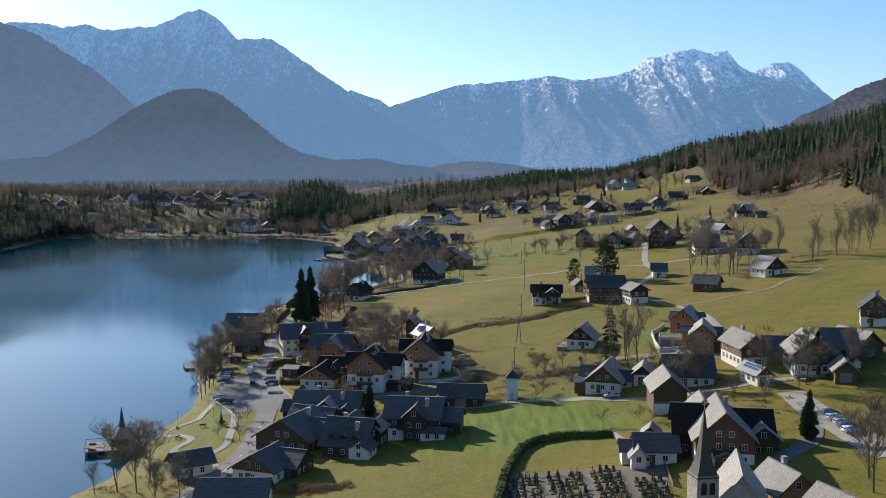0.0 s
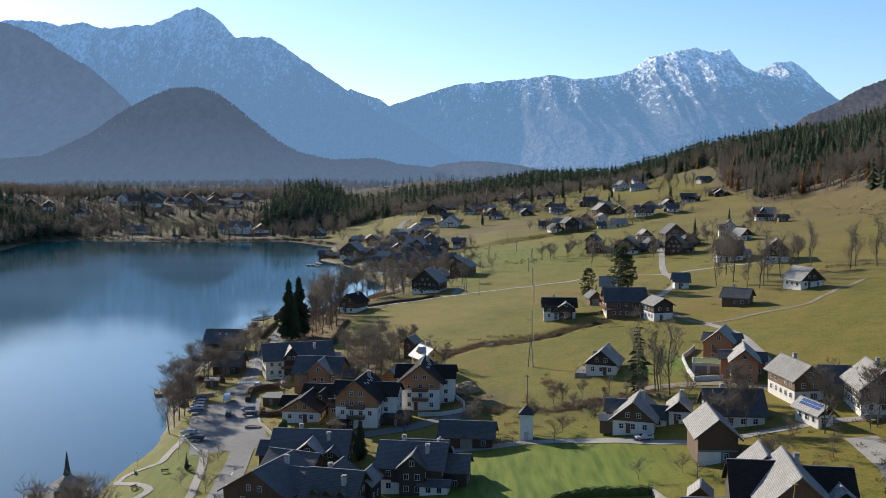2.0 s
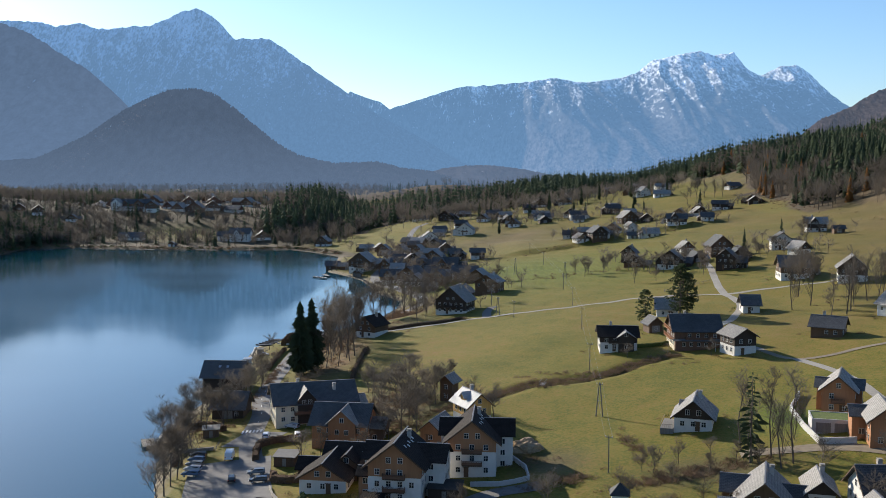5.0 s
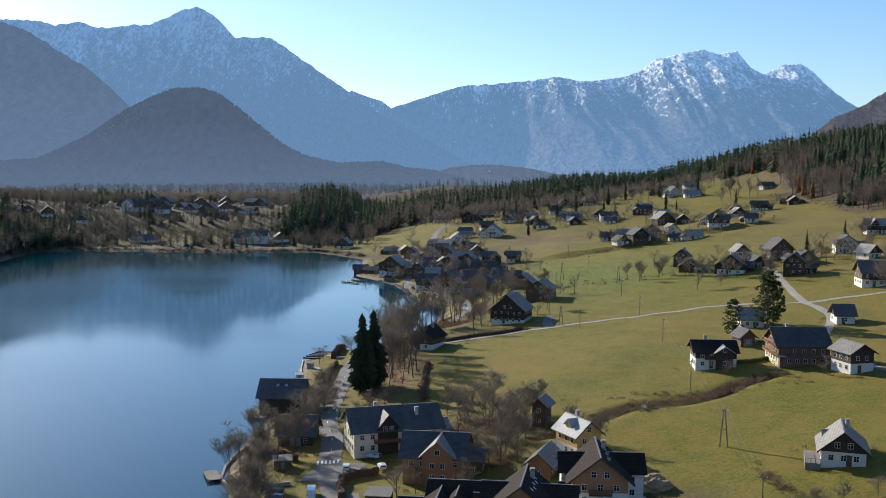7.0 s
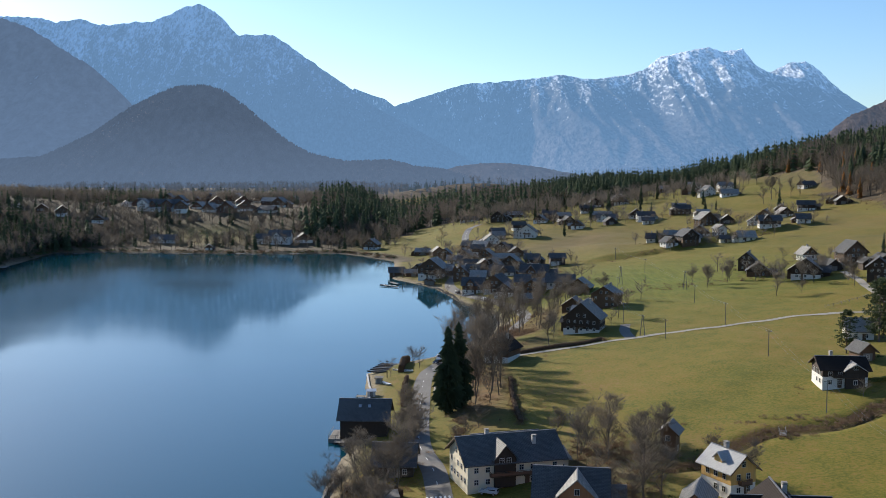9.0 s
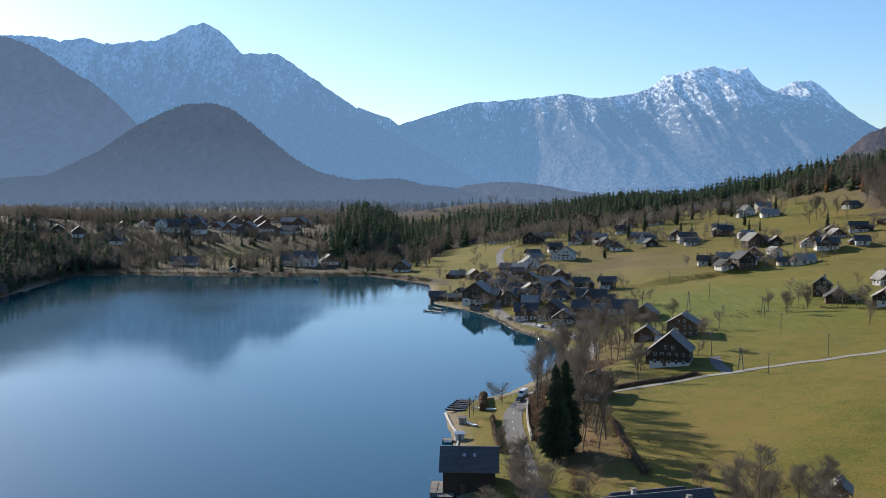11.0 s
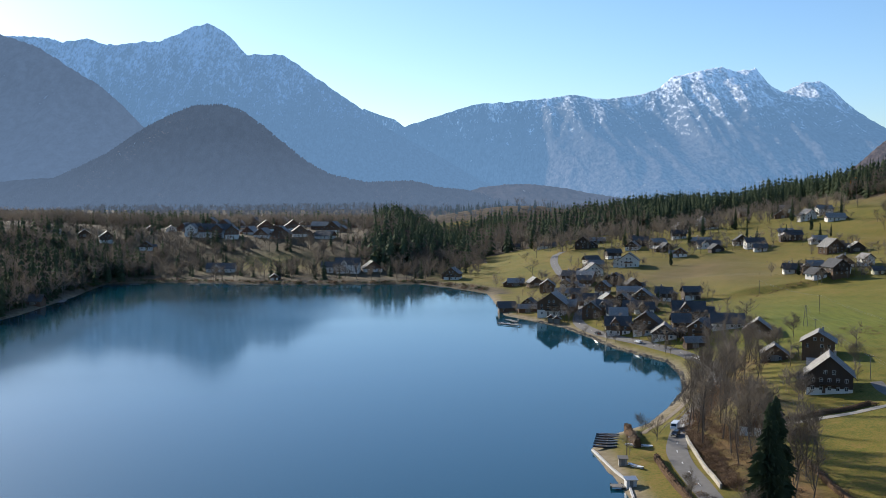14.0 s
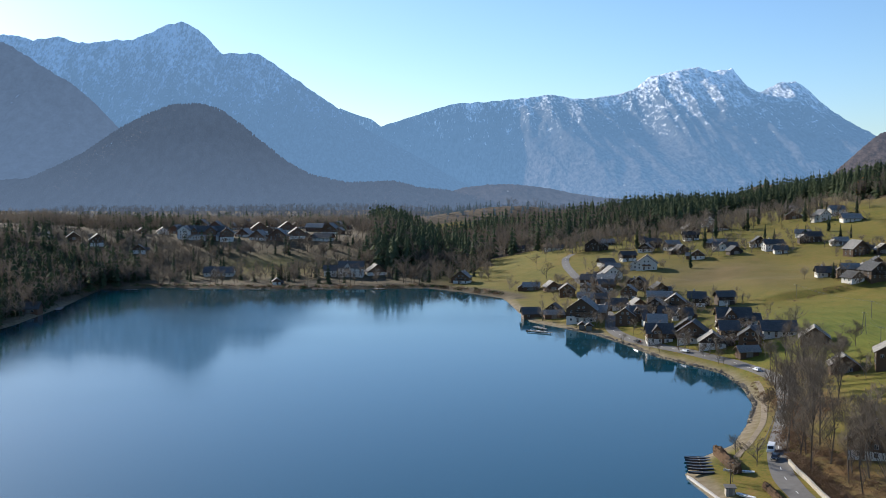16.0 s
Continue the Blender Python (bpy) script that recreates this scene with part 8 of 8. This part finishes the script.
# loose stones along the quay
BOULDER = material("dark_lichened_boulder", (0.17, 0.145, 0.115), 0.95, 0.5, 0.7, 0.05)
rk = np.random.RandomState(8)
verts, faces = [], []
quay = [(-59, 583), (-47, 612), (-41, 642), (-40, 672), (-47, 689), (-56, 709), (-63, 745), (-72, 780), (-84, 803)]
for (ax, ay), (bx, by) in zip(quay, quay[1:]):
    n = int(math.hypot(bx - ax, by - ay) * 2.4)
    for k in range(n):
        t, o = rk.rand(), rk.uniform(-0.7, 1.6)
        px, py = ax + (bx - ax) * t + o * 0.85, ay + (by - ay) * t + o * 0.5
        r = rk.uniform(0.2, 0.75)
        b = len(verts)
        z = max(ground_z(px, py), -0.2)
        for dx, dy, dz in ((1, 0, 0), (0, 1, 0.1), (-1, 0, 0), (0, -1, -0.1), (0.2, 0.1, 0.8), (0, 0, -0.6)):
            verts.append((px + r * (dx + rk.uniform(-0.3, 0.3)), py + r * (dy + rk.uniform(-0.3, 0.3)), z + r * (dz + rk.uniform(-0.2, 0.2))))
        for a, c in ((0, 1), (1, 2), (2, 3), (3, 0)):
            faces += [(b + a, b + c, b + 4), (b + c, b + a, b + 5)]
tagged(new("quay_stones", mesh_of("quay_stones", verts, faces, (BOULDER,))), "rough grey boulders along the quay shore", "rocks", kind="stuff")

# lamps and benches in the park
for x, y in ((-79, 292), (-68, 290), (-62, 288), (-71, 302)):
    root = thing("park_lamp", x, y, ground_z(x, y), 0, "slim park lamp with a pale glass head", "lamp", "park lamps")
    bm = bmesh.new()
    tube(bm, ((0, 0, -0.2), (0, 0, 3.2)), (0.06, 0.05), 6)
    part("post", bm, METAL, root)
    bm = bmesh.new()
    lathe(bm, [(0.10, 3.2), (0.22, 3.35), (0.22, 3.6), (0.06, 3.75)], 8)
    part("lamp_head", bm, LAMPGLASS, root)
for x, y, yw in ((-69, 281, 20), (-73, 270, 60), (-64, 283, 0), (-77, 284, 100)):
    root = thing("park_bench", x, y, ground_z(x, y), yw, "dark timber park bench on the lawn", "bench", "park benches")
    part("seat", boxes((-0.9, -0.25, 0.42, 0.9, 0.25, 0.5)), DARKWOOD, root)
    part("backrest", boxes((-0.9, 0.2, 0.6, 0.9, 0.27, 0.95)), DARKWOOD, root)
    for s in (-0.7, 0.7):
        part("leg", boxes((s - 0.05, -0.22, -0.1, s + 0.05, 0.26, 0.43)), METAL, root)

# scrub and low bushes: what nobody could count
sb = np.random.RandomState(17)


def scatter(cx, cy, rx, ry, n, lo=3):
    p = sb.normal(0, 0.5, (n, 2)) * (rx, ry) + (cx, cy)
    return p[off_shore(p[:, 0], p[:, 1]) > lo]


def light_bush(seed):
    """A low rounded tangle of fine twigs that spread from a few stems."""
    rng = random.Random(seed)
    v, f = [], []
    for k in range(48):
        a, r = rng.uniform(0, 6.28), 0.75 * rng.random() ** 0.6
        p = Vector((math.cos(a) * r, math.sin(a) * r, rng.uniform(0.0, 0.85) * (1.1 - r)))
        d = Vector((math.cos(a) * r + rng.gauss(0, 0.5), math.sin(a) * r + rng.gauss(0, 0.5), rng.uniform(0.0, 0.9))).normalized()
        e = p + d * rng.uniform(0.3, 0.65)
        s_ = d.orthogonal().normalized() * 0.045
        b_ = len(v)
        v.extend([tuple(p - s_), tuple(p + s_), tuple(e)])
        f.append((b_, b_ + 1, b_ + 2))
    return np.array(v), np.array(f)


BU = [light_bush(500 + i) for i in range(6)]
scrub = np.concatenate([np.stack([np.interp(np.linspace(0, 1, 130), [0, 0.4, 1], [-45.8, -46.4, -45.0]) + np.random.RandomState(3).normal(0, 0.7, 130), np.linspace(433, 492, 130)], -1), scatter(-28, 400, 12, 20, 380), scatter(-27, 372, 7, 10, 110), scatter(-60, 480, 8, 44, 260), scatter(-36, 590, 10, 46, 420), scatter(-56, 530, 5, 34, 260), scatter(-40, 606, 6, 30, 200), scatter(-20, 640, 12, 20, 140), scatter(-66, 500, 3, 30, 160), scatter(42, 315, 22, 5, 110), scatter(-85, 378, 8, 22, 120, 1), scatter(-70, 226, 14, 12, 60, 1),
                        np.stack([np.linspace(-18, 60, 300), 394 + 0.45 * np.linspace(-18, 60, 300) + 3 * np.sin(0.15 * np.linspace(-18, 60, 300)) + np.random.RandomState(9).normal(0, 1.5, 300)], -1), scatter(32, 411, 28, 3, 60), scatter(10, 398, 12, 2, 30), scatter(-10, 345, 12, 8, 60), scatter(11, 318, 9, 4, 90), scatter(4, 336, 5, 6, 50), scatter(34, 312, 14, 3, 110), scatter(29, 335, 2, 16, 60), scatter(-52, 333, 4, 3, 60), scatter(-84, 388, 8, 5, 120), scatter(-76, 455, 2, 24, 120), scatter(-63, 436, 2, 20, 90), scatter(-32, 334, 6, 3, 40), scatter(-76, 425, 3, 40, 120, 1), scatter(170, 480, 40, 12, 90), scatter(60, 660, 40, 10, 90), np.stack([np.linspace(38, 150, 130), 804 + 0.26 * np.linspace(3, 115, 130) + np.random.RandomState(8).normal(0, 2.0, 130)], -1), scatter(255, 640, 14, 90, 240), scatter(250, 900, 14, 90, 200),
                        scatter(-29, 217, 7, 3, 260), scatter(-50, 970, 8, 16, 60), scatter(-300, 1090, 110, 60, 300), scatter(60, 1130, 120, 60, 260), scatter(-15, 770, 40, 60, 150), scatter(20, 300, 30, 14, 60), scatter(-30, 270, 20, 20, 50), scatter(75, 245, 20, 25, 70)])
scrub = scrub[glade_lawn(scrub[:, 0], scrub[:, 1]) > 1]
verge = np.concatenate([np.stack([np.interp(np.linspace(478, 532, 230), [478, 494, 511, 532], [-68.0, -67.6, -66.6, -64.8]) + np.random.RandomState(21).uniform(-0.6, 2.6, 230), np.linspace(478, 532, 230)], -1),
                        np.stack([np.linspace(-63, -38, 190) + np.random.RandomState(22).normal(0, 1.6, 190), np.linspace(536, 598, 190)], -1)])
wood("verge_scrub", "tall brown leafless scrub above the road wall", verge, BU, SCRUB, 1.1, 2.3, 25)
far_rng = np.random.RandomState(41)
rim = np.stack([far_rng.uniform(-520, -95, 9000), far_rng.uniform(960, 1140, 9000)], -1)
rim = rim[(off_shore(rim[:, 0], rim[:, 1]) > 0.8) & (off_shore(rim[:, 0], rim[:, 1]) < 9)][:620]
wood("shore_scrub_dark", "dark evergreen bushes along the far shore", rim[::2], BU, HEDGE, 1.2, 2.8, 26)
wood("shore_scrub_brown", "brown leafless bushes along the far shore", rim[1::2], BU, SCRUB, 1.2, 3.0, 27)
sr = random.Random(33)
beds = [(hx + (0.55 * max(hw, hd) + sr.uniform(1, 6)) * math.cos(a), hy + (0.55 * max(hw, hd) + sr.uniform(1, 6)) * math.sin(a)) for hx, hy, hw, hd, hyaw, hfar in SITES for a in [sr.uniform(0, 6.28) for k in range(10)]]
beds += [(-6.8 + 2.6 * math.cos(k * 2.4) * (k % 3) / 2, 540 + 3.4 * math.sin(k * 2.4) * (k % 4) / 3) for k in range(24)]      # thicket below the chalet
beds = np.array([b for b in beds if off_shore(*b) > 2 and all(math.hypot(b[0] - u[0], b[1] - u[1]) > 0.5 * max(u[2], u[3]) for u in SITES)])
wood("garden_shrubs", "low evergreen garden shrubs round the houses", beds[::3], BU, HEDGE, 0.5, 1.2, 15)
wood("garden_bushes", "leafless brown garden bushes round the houses", np.concatenate([beds[1::3], beds[2::3]]), BU, SCRUB, 0.5, 1.3, 16)
wood("scrub", "brown leafless scrub and brambles on banks", scrub, BU, SCRUB, 0.5, 1.5, 5)
wood("grave_shrubs", "small dark evergreen shrubs on graves", np.array(shrubs), SP, NEEDLE, 0.05, 0.10, 6)


def fence(label, pts, gap=2.4, h=1.1, rails=2, pale=False):
    """A timber fence: posts and rails, or close pales, along a line on the ground."""
    P = [Vector((x, y, 0)) for x, y in pts]
    root = thing("fence", P[0].x, P[0].y, ground_z(P[0].x, P[0].y), 0, label, "fence", "fences")
    o = Vector((P[0].x, P[0].y, ground_z(P[0].x, P[0].y)))
    for a, b in zip(P, P[1:]):
        n = max(1, int((b - a).length / gap))
        at = [a.lerp(b, k / n) for k in range(n + 1)]
        at = [Vector((q.x, q.y, ground_z(q.x, q.y))) - o for q in at]
        for q in at[:-1]:
            part("post", boxes((q.x - 0.07, q.y - 0.07, q.z - 0.3, q.x + 0.07, q.y + 0.07, q.z + h)), GREYWOOD, root)
        for r in range(rails):
            bm = bmesh.new()
            z = h * (0.45 + 0.42 * r)
            tube(bm, [q + Vector((0, 0, z)) for q in at], [0.05] * len(at), 4)
            part("rail", bm, GREYWOOD, root)
        if pale:
            bm = bmesh.new()
            m = int((b - a).length / 0.22)
            for k in range(m):
                q = a.lerp(b, (k + 0.5) / m)
                z = ground_z(q.x, q.y)
                q = q - Vector((o.x, o.y, 0))
                box(bm, q.x - 0.04, q.y - 0.04, z - o.z + 0.1, q.x + 0.04, q.y + 0.04, z - o.z + h)
            part("pales", bm, GREYWOOD, root)


fence("dark timber guard rail between lawn path and shore road", [(-72.0, 537), (-66.6, 547.8), (-60.4, 561), (-53.4, 576), (-47.0, 590.5)], 2.5, 0.85, 2)
fence("timber guard rail at the head of the car park", [(-84, 361.2), (-79, 361.8), (-75.4, 362.5)], 2.2, 1.0, 2)
fence("timber rail along the terrace edge", [(-75.4, 362.5), (-75.8, 369.5)], 2.2, 1.0, 2)


def shed(x, y, yaw, w, d, h, wall, roof, label):
    """A small hut under a lean roof with an overhang."""
    root = thing("shed", x, y, max(ground_z(x, y), 0.2), yaw, label, "shed", "sheds")
    part("wall", boxes((-w / 2, -d / 2, -0.8, w / 2, d / 2, h)), wall, root)
    bm = boxes((-w / 2 - 0.35, -d / 2 - 0.35, h - 0.02, w / 2 + 0.35, d / 2 + 0.35, h + 0.14))
    for v in bm.verts:
        v.co.z += 0.10 * (v.co.y + d / 2)
    part("roof", bm, roof, root)
    part("door", boxes((-0.45, -d / 2 - 0.06, 0.0, 0.45, -d / 2 - 0.01, 1.9)), GREYWOOD, root)


shed(-54.0, 346.0, -8, 5.2, 4.6, 2.3, BROWNWOOD, SHINGLE, "low brown timber shed with a flat grey shingle roof")
shed(-89.6, 505.8, -6, 2.2, 2.0, 1.9, OLDWALL, SHINGLE, "tiny pale shore hut with a grey lean roof")
shed(-91.0, 487.4, 4, 2.6, 2.2, 2.0, FRAME, METAL, "small white bathing hut on the landing stage")
shed(-15.0, 317.0, -8, 7.0, 5.0, 2.4, DARKWOOD, SLATE, "dark flat-roofed carport between two inns")
shed(-30.5, 311.5, -10, 4.5, 4.0, 2.3, DARKWOOD, DARKROOF, "dark timber garden shed behind the farmhouse")
shed(-80.0, 378.0, 10, 4.2, 3.4, 2.3, BROWNWOOD, SHINGLE, "small brown kiosk under trees on the lakeside terrace")


def planter(x, y, yaw, w, d):
    root = thing("planter", x, y, max(ground_z(x, y), 0.2) + 0.12, yaw, "low timber-edged flower bed on the car park", "planter")
    part("edging", boxes((-w / 2, -d / 2, -0.2, w / 2, -d / 2 + 0.2, 0.5), (-w / 2, d / 2 - 0.2, -0.2, w / 2, d / 2, 0.5), (-w / 2, -d / 2 + 0.2, -0.2, -w / 2 + 0.2, d / 2 - 0.2, 0.5), (w / 2 - 0.2, -d / 2 + 0.2, -0.2, w / 2, d / 2 - 0.2, 0.5)), GREYWOOD, root)
    part("soil", boxes((-w / 2 + 0.2, -d / 2 + 0.2, -0.2, w / 2 - 0.2, d / 2 - 0.2, 0.42)), SOIL, root)


planter(-55.0, 318.8, -14, 4.2, 1.8)


def mast(x, y, h):
    root = thing("flood_mast", x, y, ground_z(x, y), 0, "dark timber mast with a small lamp arm by the boats", "pole")
    bm = bmesh.new()
    tube(bm, ((0, 0, -0.4), (0, 0, h)), (0.16, 0.12), 6)
    part("pole", bm, DARKWOOD, root)
    part("arm", boxes((-0.5, -0.06, h - 0.7, 0.5, 0.06, h - 0.55)), DARKWOOD, root)
    part("lamp", boxes((0.35, -0.14, h - 0.95, 0.65, 0.14, h - 0.7)), METAL, root)


mast(-87.2, 512.8, 6.5)
fence("weathered post and rail fence beside the village lane", [(0, 291), (12, 291.5), (24, 289.5)], 3.0)
fence("grey paling fence between barn and garden hut", [(57, 247), (64, 246.5), (70, 246)], 2.2, 1.2, 2, True)
fence("grey paling fence along the churchyard wall", [(46, 216), (45, 206), (44, 196)], 2.4, 1.1, 2, True)
fence("post and rail fence beside the meadow road", [(-36, 534), (-24, 537), (-12, 540)], 3.5)
fence("post and rail fence by the hamlet gardens", [(84, 560), (96, 566), (108, 572)], 4.0)


def footbridge(x, y, yaw):
    root = thing("footbridge", x, y, ground_z(x, y) + 0.1, yaw, "small weathered plank footbridge over the meadow stream", "bridge")
    for k in range(10):
        part("plank", boxes((-2.6 + k * 0.53, -0.8, 0.0, -2.1 + k * 0.53, 0.8, 0.08)), GREYWOOD, root)
    for s in (-0.75, 0.75):
        part("handrail", boxes((-2.6, s - 0.04, 0.95, 2.6, s + 0.04, 1.05)), GREYWOOD, root)
        for k in (-2.5, -0.85, 0.85, 2.5):
            part("post", boxes((k - 0.05, s - 0.05, -0.3, k + 0.05, s + 0.05, 0.95)), GREYWOOD, root)


def swing_frame(x, y, yaw):
    root = thing("swing_frame", x, y, ground_z(x, y), yaw, "pale timber garden swing frame on grass", "swing")
    for s in (-1.4, 1.4):
        for e in (-0.8, 0.8):
            bm = bmesh.new()
            tube(bm, ((s, e, -0.2), (s, 0, 2.3)), (0.07, 0.06), 5)
            part("leg", bm, FRAME, root)
    bm = bmesh.new()
    tube(bm, ((-1.6, 0, 2.3), (1.6, 0, 2.3)), (0.07, 0.07), 5)
    part("crossbar", bm, FRAME, root)
    part("seat", boxes((-0.3, -0.12, 0.5, 0.3, 0.12, 0.55)), BROWNWOOD, root)
    part("rope", boxes((-0.27, -0.015, 0.55, -0.24, 0.015, 2.3), (0.24, -0.015, 0.55, 0.27, 0.015, 2.3)), GREYWOOD, root)


footbridge(14.1, 400.6, 75)
swing_frame(72.6, 422.7, -20)


# tussocks and molehills scattered over the meadows
def tussock(seed):
    rng = random.Random(seed)
    v, f = [], []
    for k in range(7):
        a = rng.uniform(0, 6.28)
        c, e = math.cos(a), math.sin(a)
        b = len(v)
        v += [(-e * 0.16, c * 0.16, 0), (e * 0.16, -c * 0.16, 0), (c * rng.uniform(0.2, 0.5), e * rng.uniform(0.2, 0.5), rng.uniform(0.15, 0.4))]
        f.append((b, b + 1, b + 2))
    return np.array(v), np.array(f)


TUFT = material("dry_tussock_grass", (0.170, 0.130, 0.042), 0.95, 0.5, 0.2, rnd=0.3, spec=0.05)
MOLE = material("bare_earth_heaps", (0.085, 0.060, 0.036), 0.95, 0.4, 0.4, spec=0.05)
tk = np.random.RandomState(44)
p = np.stack([tk.uniform(-45, 240, 9000), tk.uniform(230, 900, 9000)], -1)
patch = np.array([noise.noise(Vector((x * 0.035, y * 0.02, 9.0))) + 0.5 * noise.noise(Vector((x * 0.12, y * 0.09, 4.0))) for x, y in p])
p = p[(patch > 0.08) & (woodland(p[:, 0], p[:, 1]) < 0.5) & (off_shore(p[:, 0], p[:, 1]) > 8)]
near_house = np.array([any(abs(q[0] - u[0]) < 9 and abs(q[1] - u[1]) < 9 for u in SITES) for q in p])
p = p[~near_house]
TU = [tussock(500 + i) for i in range(8)]
wood("grass_tussocks", "dry brown grass tussocks in the meadows", p, TU, TUFT, 0.6, 1.5, 18)
q = np.stack([tk.normal(8, 22, 90), tk.normal(490, 28, 90)], -1)
wood("mole_hills", "small earth heaps in the lakeside meadow", q[(q[:, 0] > -38) & (np.abs(q[:, 1] - 534) > 8)], TU, MOLE, 0.5, 1.2, 19)
